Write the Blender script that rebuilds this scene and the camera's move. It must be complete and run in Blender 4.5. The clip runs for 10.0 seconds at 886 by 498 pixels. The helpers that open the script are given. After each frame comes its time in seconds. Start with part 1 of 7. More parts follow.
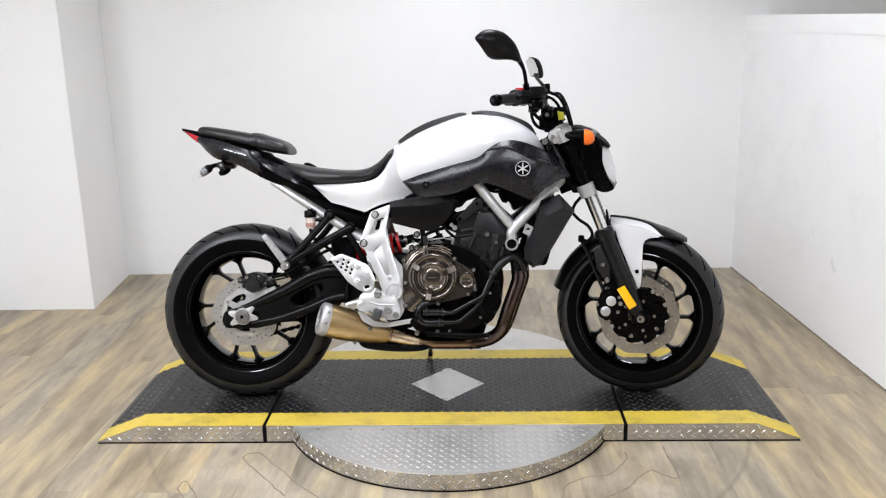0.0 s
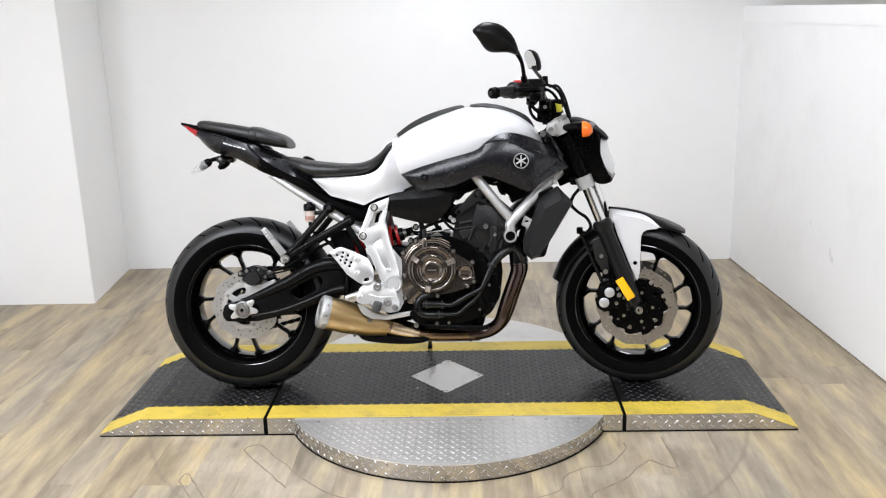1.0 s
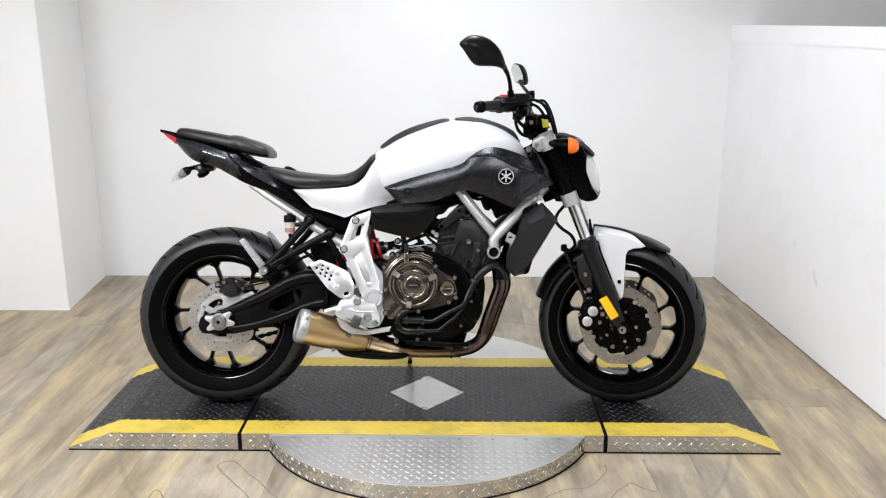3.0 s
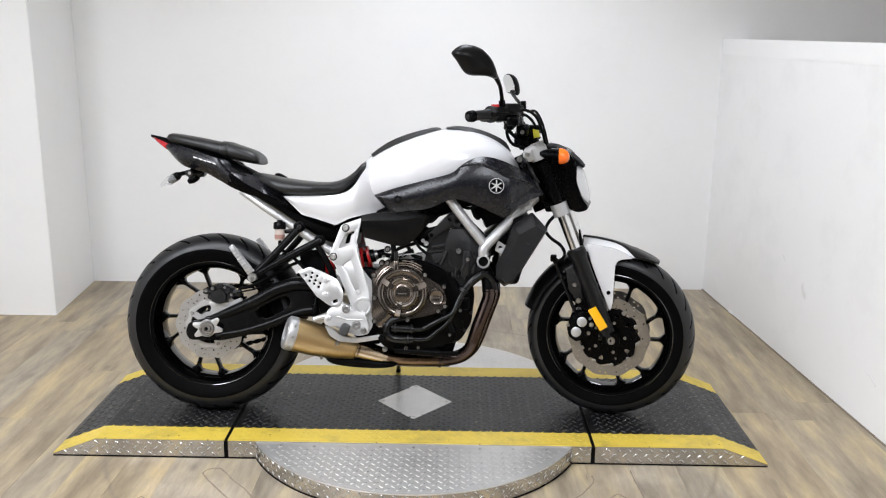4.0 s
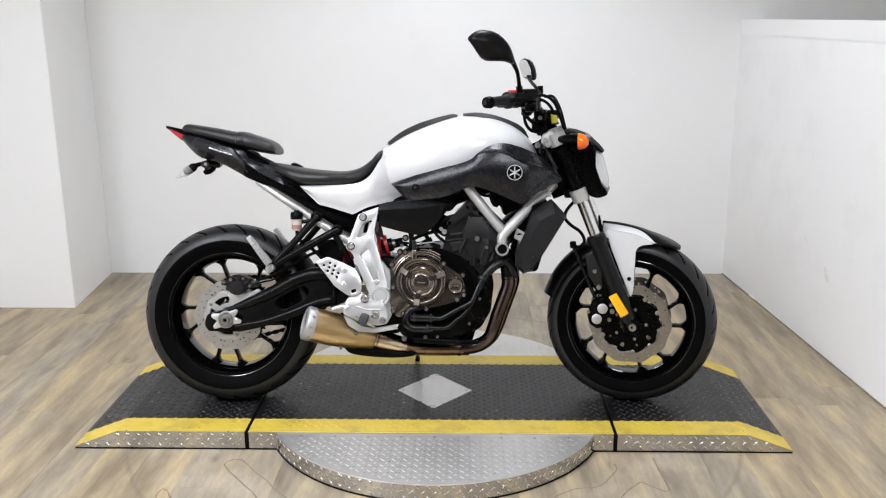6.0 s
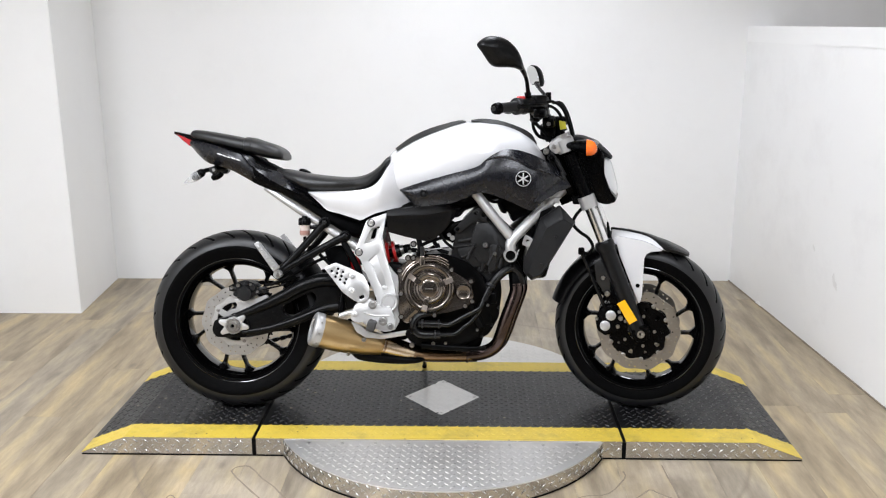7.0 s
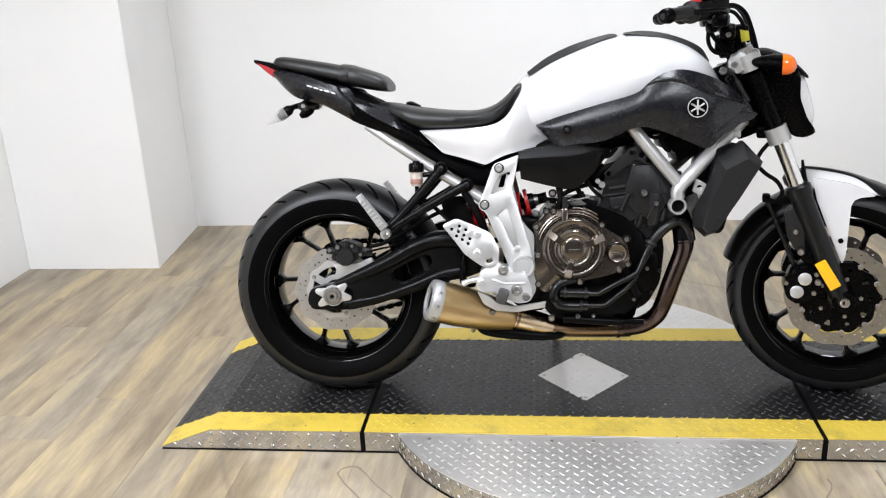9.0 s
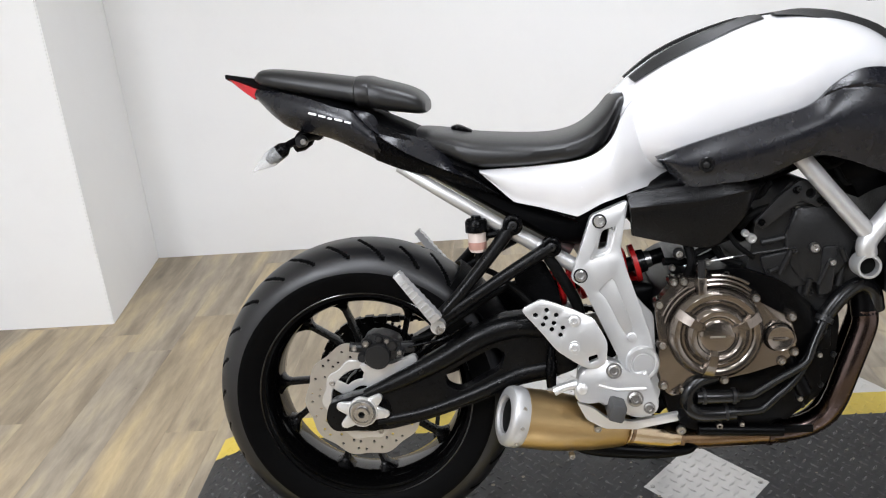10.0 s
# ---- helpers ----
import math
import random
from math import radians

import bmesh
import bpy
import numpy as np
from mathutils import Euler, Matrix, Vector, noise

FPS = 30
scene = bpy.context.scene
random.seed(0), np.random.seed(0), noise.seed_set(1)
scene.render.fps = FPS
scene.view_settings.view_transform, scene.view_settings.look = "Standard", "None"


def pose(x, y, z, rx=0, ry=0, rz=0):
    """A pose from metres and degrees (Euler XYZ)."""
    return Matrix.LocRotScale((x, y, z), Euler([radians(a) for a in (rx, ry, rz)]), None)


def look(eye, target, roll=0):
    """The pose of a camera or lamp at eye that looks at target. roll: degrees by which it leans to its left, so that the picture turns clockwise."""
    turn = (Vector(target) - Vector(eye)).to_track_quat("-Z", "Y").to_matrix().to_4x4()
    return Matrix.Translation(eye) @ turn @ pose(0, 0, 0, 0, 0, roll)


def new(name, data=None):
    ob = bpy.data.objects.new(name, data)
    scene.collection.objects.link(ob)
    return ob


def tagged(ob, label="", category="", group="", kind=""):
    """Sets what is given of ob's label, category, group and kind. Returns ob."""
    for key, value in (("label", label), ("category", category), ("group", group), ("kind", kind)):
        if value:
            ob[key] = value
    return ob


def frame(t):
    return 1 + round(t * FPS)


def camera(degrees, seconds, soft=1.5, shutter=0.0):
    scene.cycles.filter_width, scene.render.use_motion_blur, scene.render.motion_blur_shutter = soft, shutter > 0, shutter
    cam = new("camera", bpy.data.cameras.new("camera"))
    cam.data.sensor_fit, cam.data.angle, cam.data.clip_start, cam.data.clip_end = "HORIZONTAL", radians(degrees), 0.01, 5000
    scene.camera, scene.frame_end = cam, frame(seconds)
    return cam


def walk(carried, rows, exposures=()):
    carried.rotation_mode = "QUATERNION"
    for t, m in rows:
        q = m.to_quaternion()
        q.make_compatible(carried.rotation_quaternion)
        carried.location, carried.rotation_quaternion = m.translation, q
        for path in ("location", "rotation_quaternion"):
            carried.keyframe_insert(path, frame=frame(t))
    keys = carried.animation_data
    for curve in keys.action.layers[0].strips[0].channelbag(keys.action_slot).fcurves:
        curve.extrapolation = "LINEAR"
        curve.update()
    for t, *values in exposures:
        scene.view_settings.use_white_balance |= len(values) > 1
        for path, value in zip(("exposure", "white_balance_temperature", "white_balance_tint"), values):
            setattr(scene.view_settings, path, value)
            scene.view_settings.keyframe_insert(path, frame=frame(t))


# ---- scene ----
cam = camera(52.9, 10.0, 1.15)
PATH = [
    (0, (0.122, -3.039, 1.402), (0.045, -1.105, 0.898), -1.3),
    (0.5, (0.127, -3.053, 1.403), (0.049, -1.12, 0.895), -1.6),
    (1, (0.124, -3.051, 1.403), (0.048, -1.121, 0.884), -1.6),
    (1.5, (0.126, -3.048, 1.404), (0.038, -1.113, 0.904), -1.6),
    (2, (0.13, -3.038, 1.399), (0.034, -1.102, 0.905), -1.5),
    (2.5, (0.135, -3.011, 1.397), (0.073, -1.077, 0.892), -1.5),
    (2.7, (0.127, -2.997, 1.408), (0.076, -1.063, 0.903), -1.0),
    (3.8, (0.124, -2.997, 1.41), (0.103, -1.055, 0.933), 1.2),
    (4, (0.13, -2.997, 1.404), (0.112, -1.055, 0.927), 0.7),
    (4.5, (0.121, -2.988, 1.402), (0.113, -1.049, 0.91), 1.6),
    (5, (0.121, -2.973, 1.397), (0.121, -1.036, 0.897), 1.7),
    (5.5, (0.12, -2.968, 1.405), (0.08, -1.033, 0.901), 0.3),
    (6, (0.116, -2.971, 1.406), (0.066, -1.038, 0.898), -0.3),
    (6.2, (0.108, -2.968, 1.411), (0.05, -1.033, 0.914), -0.3),
    (7.3, (0.093, -2.966, 1.4), (0.037, -1.028, 0.907), -0.2),
    (7.5, (0.087, -2.962, 1.402), (0.025, -1.026, 0.903), 0.0),
    (8, (0.071, -2.909, 1.398), (0.026, -0.975, 0.889), 0.5),
    (8.2, (0.031, -2.859, 1.397), (-0.022, -0.937, 0.847), -0.6),
    (8.3, (0.004, -2.845, 1.383), (-0.04, -0.928, 0.813), -1.4),
    (8.5, (-0.029, -2.766, 1.358), (-0.057, -0.873, 0.714), -2.3),
    (8.7, (-0.056, -2.629, 1.343), (-0.086, -0.736, 0.7), -2.0),
    (8.8, (-0.067, -2.548, 1.338), (-0.167, -0.653, 0.707), -2.1),
    (9, (-0.108, -2.384, 1.33), (-0.336, -0.507, 0.679), -2.7),
    (9.2, (-0.161, -2.222, 1.344), (-0.482, -0.363, 0.68), -4.3),
    (9.3, (-0.191, -2.138, 1.327), (-0.481, -0.271, 0.67), -3.9),
    (9.5, (-0.277, -1.977, 1.32), (-0.513, -0.11, 0.643), -2.7),
    (9.7, (-0.348, -1.828, 1.335), (-0.506, 0.016, 0.576), -3.4),
    (9.8, (-0.367, -1.754, 1.343), (-0.482, 0.086, 0.569), -3.6),
    (10, (-0.395, -1.588, 1.328), (-0.549, 0.265, 0.591), -5.2),
]
walk(cam, [(t, look(eye, target, roll)) for t, eye, target, roll in PATH],
     exposures=((0, -0.08), (0.5, -0.05), (1.0, -0.01), (2.7, 0.0), (4.0, -0.14), (5.0, -0.18), (6.2, -0.16), (7.5, 0.0), (8.3, 0.02), (9.0, 0.03), (10, -0.06)))

# ---- light ----
scene.view_settings.exposure = 0.0
world = bpy.data.worlds.new("world")
scene.world = world
world.use_nodes = True
world.node_tree.nodes["Background"].inputs[0].default_value = (0.9, 0.95, 1.0, 1)
world.node_tree.nodes["Background"].inputs[1].default_value = 0.15
CEIL = 2.75


def ceiling_lamp(x, y, watts, spread=180, sx=0.6, sy=1.2):
    data = bpy.data.lights.new("ceiling_panel_light", "AREA")
    data.shape, data.size, data.size_y, data.energy = "RECTANGLE", sx, sy, watts
    data.color = (0.885, 0.919, 1.0)
    data.spread = radians(spread)
    ob = new("ceiling_panel_light", data)
    ob.matrix_basis = pose(x, y, CEIL - 0.03)
    return ob


# unseen lamps over the camera's side, and one of narrowed spread over the turntable
# the last lamp is added only to brighten the space beyond the partition
for lx, ly, watts, spread in ((-2.1, -2.6, 104, 180), (0.6, -2.9, 68, 180), (-0.9, -1.3, 38, 180), (0.2, 0.5, 30, 150), (3.0, -0.6, 6, 180)):
    ceiling_lamp(lx, ly, watts, spread)

# ---- materials ----
def material(name, color, rough=0.5, metal=0.0, vary=0.06, scale=8.0, bump=0.02, bump_scale=60.0, rough_vary=0.1,
             coat=0.0, stretch=(1, 1, 1), per_object=0.0, dirt=None, dirt_scale=3.0, dirt_amount=0.0, spec=0.5, specks=None):
    """A surface with a broad mottling, a fine grain in its relief and its gloss, and stains."""
    m = bpy.data.materials.new(name)
    m.use_nodes = True
    n, l = m.node_tree.nodes, m.node_tree.links
    b = n["Principled BSDF"]
    co = n.new("ShaderNodeTexCoord")
    mp = n.new("ShaderNodeMapping")
    mp.inputs["Scale"].default_value = stretch
    l.new(co.outputs["Object"], mp.inputs["Vector"])
    big = n.new("ShaderNodeTexNoise")
    big.inputs["Scale"].default_value, big.inputs["Detail"].default_value = scale, 6
    l.new(mp.outputs[0], big.inputs["Vector"])
    fine = n.new("ShaderNodeTexNoise")
    fine.inputs["Scale"].default_value, fine.inputs["Detail"].default_value = bump_scale, 4
    l.new(mp.outputs[0], fine.inputs["Vector"])
    mix = n.new("ShaderNodeMix")
    mix.data_type = "RGBA"
    mix.inputs["A"].default_value = (*[c * (1 - vary) for c in color], 1)
    mix.inputs["B"].default_value = (*[min(1, c * (1 + vary)) for c in color], 1)
    l.new(big.outputs["Fac"], mix.inputs["Factor"])
    out = mix.outputs["Result"]
    if per_object:
        info = n.new("ShaderNodeObjectInfo")
        rng = n.new("ShaderNodeMapRange")
        rng.inputs["To Min"].default_value, rng.inputs["To Max"].default_value = 1 - per_object, 1 + per_object
        l.new(info.outputs["Random"], rng.inputs["Value"])
        mul = n.new("ShaderNodeVectorMath")
        mul.operation = "SCALE"
        l.new(out, mul.inputs[0])
        l.new(rng.outputs[0], mul.inputs["Scale"])
        out = mul.outputs[0]
    if dirt:
        spots = n.new("ShaderNodeTexNoise")
        spots.inputs["Scale"].default_value, spots.inputs["Detail"].default_value = dirt_scale, 8
        spots.inputs["Roughness"].default_value = 0.7
        l.new(mp.outputs[0], spots.inputs["Vector"])
        ramp = n.new("ShaderNodeMapRange")
        ramp.inputs["From Min"].default_value, ramp.inputs["From Max"].default_value = 0.5, 0.75
        ramp.inputs["To Max"].default_value = dirt_amount
        l.new(spots.outputs["Fac"], ramp.inputs["Value"])
        dm = n.new("ShaderNodeMix")
        dm.data_type = "RGBA"
        dm.inputs["B"].default_value = (*dirt, 1)
        l.new(ramp.outputs[0], dm.inputs["Factor"])
        l.new(out, dm.inputs["A"])
        out = dm.outputs["Result"]
    if specks:
        tint, many, size = specks
        cells = n.new("ShaderNodeTexVoronoi")
        cells.inputs["Scale"].default_value = many
        l.new(co.outputs["Object"], cells.inputs["Vector"])
        pick = n.new("ShaderNodeSeparateColor")
        l.new(cells.outputs["Color"], pick.inputs[0])
        reach = n.new("ShaderNodeMath")
        reach.operation = "MULTIPLY"
        reach.inputs[1].default_value = size
        l.new(pick.outputs[0], reach.inputs[0])
        spot = n.new("ShaderNodeMath")
        spot.operation = "LESS_THAN"
        l.new(cells.outputs["Distance"], spot.inputs[0])
        l.new(reach.outputs[0], spot.inputs[1])
        some = n.new("ShaderNodeMath")
        some.operation = "MULTIPLY"
        l.new(spot.outputs[0], some.inputs[0])
        few = n.new("ShaderNodeMath")
        few.operation = "GREATER_THAN"
        few.inputs[1].default_value = 0.55
        l.new(pick.outputs[1], few.inputs[0])
        l.new(few.outputs[0], some.inputs[1])
        sm = n.new("ShaderNodeMix")
        sm.data_type = "RGBA"
        sm.inputs["B"].default_value = (*tint, 1)
        l.new(some.outputs[0], sm.inputs["Factor"])
        l.new(out, sm.inputs["A"])
        out = sm.outputs["Result"]
    l.new(out, b.inputs["Base Color"])
    rr = n.new("ShaderNodeMapRange")
    rr.inputs["To Min"].default_value, rr.inputs["To Max"].default_value = max(0.02, rough - rough_vary), min(1, rough + rough_vary)
    l.new(fine.outputs["Fac"], rr.inputs["Value"])
    l.new(rr.outputs[0], b.inputs["Roughness"])
    b.inputs["Metallic"].default_value = metal
    b.inputs["Coat Weight"].default_value = coat
    b.inputs["Coat Roughness"].default_value = 0.06
    b.inputs["Specular IOR Level"].default_value = spec
    if bump:
        bp = n.new("ShaderNodeBump")
        bp.inputs["Strength"].default_value, bp.inputs["Distance"].default_value = min(1.0, bump * 10), 0.002
        l.new(fine.outputs["Fac"], bp.inputs["Height"])
        l.new(bp.outputs[0], b.inputs["Normal"])
    return m


def floor_material():
    """Printed vinyl planks: long soft streaks of beige, olive and grey brown, with darker figure lines."""
    m = material("vinyl_plank", (0.335, 0.277, 0.19), 0.42, vary=0.25, scale=2.6, stretch=(5, 1, 1), bump=0.02,
                 bump_scale=40, rough_vary=0.08, per_object=0.16, specks=((0.12, 0.10, 0.08), 16.0, 0.075))
    n, l = m.node_tree.nodes, m.node_tree.links
    b = n["Principled BSDF"]
    src = b.inputs["Base Color"].links[0].from_socket
    co = n.new("ShaderNodeTexCoord")
    info = n.new("ShaderNodeObjectInfo")
    shift = n.new("ShaderNodeVectorMath")
    shift.operation = "MULTIPLY_ADD"
    comb = n.new("ShaderNodeCombineXYZ")
    l.new(info.outputs["Random"], comb.inputs[0])
    l.new(info.outputs["Random"], comb.inputs[1])
    shift.inputs[1].default_value = (37, 91, 0)
    l.new(comb.outputs[0], shift.inputs[0])
    l.new(co.outputs["Object"], shift.inputs[2])
    mp = n.new("ShaderNodeMapping")
    mp.inputs["Scale"].default_value = (10, 1.5, 1)
    l.new(shift.outputs[0], mp.inputs["Vector"])
    st = n.new("ShaderNodeTexNoise")
    st.inputs["Scale"].default_value, st.inputs["Detail"].default_value, st.inputs["Distortion"].default_value = 1.3, 7, 0.12
    l.new(mp.outputs[0], st.inputs["Vector"])
    cr = n.new("ShaderNodeValToRGB")
    e = cr.color_ramp.elements
    e[0].position, e[0].color = 0.34, (0.150, 0.121, 0.088, 1)
    e[1].position, e[1].color = 0.65, (0.48, 0.386, 0.227, 1)
    mid = e.new(0.5)
    mid.color = (0.315, 0.262, 0.192, 1)
    l.new(st.outputs["Fac"], cr.inputs["Fac"])
    mx = n.new("ShaderNodeMix")
    mx.data_type = "RGBA"
    mx.inputs["Factor"].default_value = 0.68
    l.new(src, mx.inputs["A"])
    l.new(cr.outputs["Color"], mx.inputs["B"])
    # every plank leans to grey or to yellow brown
    lean = n.new("ShaderNodeMath")
    lean.operation, lean.inputs[1].default_value = "MULTIPLY", 17.3
    l.new(info.outputs["Random"], lean.inputs[0])
    part_of = n.new("ShaderNodeMath")
    part_of.operation = "FRACT"
    l.new(lean.outputs[0], part_of.inputs[0])
    tone = n.new("ShaderNodeValToRGB")
    tone.color_ramp.elements[0].color = (0.96, 0.99, 1.06, 1)
    tone.color_ramp.elements[1].color = (1.06, 1.01, 0.90, 1)
    l.new(part_of.outputs[0], tone.inputs["Fac"])
    tm = n.new("ShaderNodeVectorMath")
    tm.operation = "MULTIPLY"
    l.new(mx.outputs["Result"], tm.inputs[0])
    l.new(tone.outputs["Color"], tm.inputs[1])
    # knots, and a faint round scuff left by the turntable's wheels
    kn = n.new("ShaderNodeTexVoronoi")
    kn.inputs["Scale"].default_value = 1.0
    kmp = n.new("ShaderNodeMapping")
    kmp.inputs["Scale"].default_value = (5.5, 2.6, 1)
    l.new(shift.outputs[0], kmp.inputs["Vector"])
    l.new(kmp.outputs[0], kn.inputs["Vector"])
    kr = n.new("ShaderNodeMapRange")
    kr.inputs["From Min"].default_value, kr.inputs["From Max"].default_value = 0.03, 0.11
    kr.inputs["To Min"].default_value, kr.inputs["To Max"].default_value = 0.55, 0.0
    l.new(kn.outputs["Distance"], kr.inputs["Value"])
    km = n.new("ShaderNodeMix")
    km.data_type = "RGBA"
    km.inputs["B"].default_value = (0.10, 0.085, 0.07, 1)
    l.new(kr.outputs[0], km.inputs["Factor"])
    l.new(tm.outputs[0], km.inputs["A"])
    geo = n.new("ShaderNodeNewGeometry")
    off = n.new("ShaderNodeVectorMath")
    off.operation = "DISTANCE"
    off.inputs[1].default_value = (0.008, 0.055, 0)
    l.new(geo.outputs["Position"], off.inputs[0])
    wob = n.new("ShaderNodeMath")
    wob.operation = "MULTIPLY_ADD"
    wob.inputs[1].default_value = 0.03
    l.new(st.outputs["Fac"], wob.inputs[0])
    l.new(off.outputs["Value"], wob.inputs[2])
    band = n.new("ShaderNodeMath")
    band.operation = "SUBTRACT"
    band.inputs[1].default_value = RING
    l.new(wob.outputs[0], band.inputs[0])
    fold = n.new("ShaderNodeMath")
    fold.operation = "PINGPONG"
    fold.inputs[1].default_value = 0.055
    near = n.new("ShaderNodeMath")
    near.operation = "ABSOLUTE"
    l.new(band.outputs[0], near.inputs[0])
    l.new(near.outputs[0], fold.inputs[0])
    inside = n.new("ShaderNodeMath")
    inside.operation = "GREATER_THAN"
    inside.inputs[1].default_value = 0.085
    l.new(near.outputs[0], inside.inputs[0])
    ab = n.new("ShaderNodeMath")
    ab.operation = "ADD"
    l.new(fold.outputs[0], ab.inputs[0])
    l.new(inside.outputs[0], ab.inputs[1])
    rr = n.new("ShaderNodeMapRange")
    rr.inputs["From Min"].default_value, rr.inputs["From Max"].default_value = 0.0, 0.012
    rr.inputs["To Min"].default_value, rr.inputs["To Max"].default_value = 0.5, 0.0
    l.new(ab.outputs[0], rr.inputs["Value"])
    rm = n.new("ShaderNodeMix")
    rm.data_type = "RGBA"
    rm.inputs["B"].default_value = (0.16, 0.13, 0.10, 1)
    l.new(rr.outputs[0], rm.inputs["Factor"])
    l.new(km.outputs["Result"], rm.inputs["A"])
    # pale smears where the turntable's rim has rubbed the vinyl
    lo = n.new("ShaderNodeMapRange")
    lo.interpolation_type = "SMOOTHSTEP"
    lo.inputs["From Min"].default_value, lo.inputs["From Max"].default_value = 0.70, 0.80
    l.new(off.outputs["Value"], lo.inputs["Value"])
    hi = n.new("ShaderNodeMapRange")
    hi.interpolation_type = "SMOOTHSTEP"
    hi.inputs["From Min"].default_value, hi.inputs["From Max"].default_value = 0.92, 1.06
    hi.inputs["To Min"].default_value, hi.inputs["To Max"].default_value = 1.0, 0.0
    l.new(off.outputs["Value"], hi.inputs["Value"])
    patchy = n.new("ShaderNodeTexNoise")
    patchy.inputs["Scale"].default_value, patchy.inputs["Detail"].default_value = 5.0, 6
    l.new(geo.outputs["Position"], patchy.inputs["Vector"])
    pr = n.new("ShaderNodeMapRange")
    pr.inputs["From Min"].default_value, pr.inputs["From Max"].default_value = 0.45, 0.62
    pr.inputs["To Max"].default_value = 0.5
    l.new(patchy.outputs["Fac"], pr.inputs["Value"])
    m1 = n.new("ShaderNodeMath")
    m1.operation = "MULTIPLY"
    l.new(lo.outputs[0], m1.inputs[0])
    l.new(hi.outputs[0], m1.inputs[1])
    m2 = n.new("ShaderNodeMath")
    m2.operation = "MULTIPLY"
    l.new(m1.outputs[0], m2.inputs[0])
    l.new(pr.outputs[0], m2.inputs[1])
    sm2 = n.new("ShaderNodeMix")
    sm2.data_type = "RGBA"
    sm2.inputs["B"].default_value = (0.50, 0.43, 0.34, 1)
    l.new(m2.outputs[0], sm2.inputs["Factor"])
    l.new(rm.outputs["Result"], sm2.inputs["A"])
    fig = n.new("ShaderNodeTexNoise")
    fig.inputs["Scale"].default_value, fig.inputs["Detail"].default_value, fig.inputs["Roughness"].default_value = 6.0, 8, 0.72
    l.new(mp.outputs[0], fig.inputs["Vector"])
    fr = n.new("ShaderNodeMapRange")
    fr.inputs["From Min"].default_value, fr.inputs["From Max"].default_value = 0.3, 0.7
    fr.inputs["To Min"].default_value, fr.inputs["To Max"].default_value = 0.80, 1.17
    l.new(fig.outputs["Fac"], fr.inputs["Value"])
    fs = n.new("ShaderNodeVectorMath")
    fs.operation = "SCALE"
    l.new(sm2.outputs["Result"], fs.inputs[0])
    l.new(fr.outputs[0], fs.inputs["Scale"])
    l.new(fs.outputs[0], b.inputs["Base Color"])
    return m


RING = 1.09


def glassy(name, color, rough=0.08, transmission=0.0, alpha=1.0):
    m = bpy.data.materials.new(name)
    m.use_nodes = True
    b = m.node_tree.nodes["Principled BSDF"]
    b.inputs["Base Color"].default_value = (*color, 1)
    b.inputs["Roughness"].default_value = rough
    b.inputs["Transmission Weight"].default_value = transmission
    b.inputs["Coat Weight"].default_value = 0.5 if alpha == 1 else 0.0
    b.inputs["Alpha"].default_value = alpha
    return m


WALL = material("white_wall_paint", (0.88, 0.88, 0.872), 0.6, vary=0.02, scale=0.9, bump=0.012, bump_scale=120, rough_vary=0.05,
                dirt=(0.55, 0.54, 0.52), dirt_scale=5.0, dirt_amount=0.06)
WALL_DARK = material("unseen_dark_wall_paint", (0.09, 0.09, 0.092), 0.7, vary=0.1, scale=1.5, bump=0.012, bump_scale=120)
WALL_BEIGE = material("beige_wall_paint", (0.62, 0.56, 0.50), 0.65, vary=0.03, scale=1.5, bump=0.012, bump_scale=120)
TRIM = material("white_trim_paint", (0.86, 0.86, 0.855), 0.4, vary=0.02, scale=2, bump=0.006, bump_scale=90)
CEILING = material("ceiling_paint", (0.8, 0.8, 0.78), 0.8, vary=0.03, bump=0.02)
FLOOR = floor_material()
ALU = material("bright_aluminium_plate", (0.63, 0.62, 0.605), 0.38, 0.72, vary=0.08, scale=9, bump=0.01, bump_scale=140, rough_vary=0.12,
               dirt=(0.36, 0.35, 0.34), dirt_scale=7, dirt_amount=0.35, specks=((0.10, 0.10, 0.10), 30.0, 0.09))
BLACK_DECK = material("worn_black_deck_paint", (0.0065, 0.0065, 0.007), 0.38, vary=0.35, scale=5, bump=0.03, bump_scale=90, rough_vary=0.15,
                      dirt=(0.035, 0.034, 0.033), dirt_scale=5, dirt_amount=0.45, spec=0.45, specks=((0.26, 0.22, 0.16), 30.0, 0.16))
ALU_SIDE = material("brushed_aluminium_side", (0.56, 0.55, 0.535), 0.24, 1.0, vary=0.08, scale=9, bump=0.01, bump_scale=140, rough_vary=0.1)
# lighter than the deck: worn tops, with their reflected light put into the colour
DECK_TREAD = material("worn_lit_black_tread_tops", (0.036, 0.036, 0.037), 0.24, vary=0.5, scale=30, bump=0.02, bump_scale=120, spec=0.8, dirt=(0.14, 0.14, 0.135), dirt_scale=14, dirt_amount=0.8)
YELLOW = material("worn_yellow_paint", (0.64, 0.475, 0.065), 0.45, vary=0.12, scale=6, bump=0.02, bump_scale=90,
                  dirt=(0.2, 0.15, 0.05), dirt_scale=9, dirt_amount=0.6, specks=((0.10, 0.08, 0.04), 38.0, 0.12))
GASKET = material("black_rubber_edging", (0.003, 0.003, 0.003), 0.6, vary=0.2, spec=0.06)
RUBBER = material("tyre_tread_rubber", (0.0055, 0.0056, 0.0066), 0.40, vary=0.25, scale=14, bump=0, bump_scale=60, rough_vary=0.04, spec=0.5)
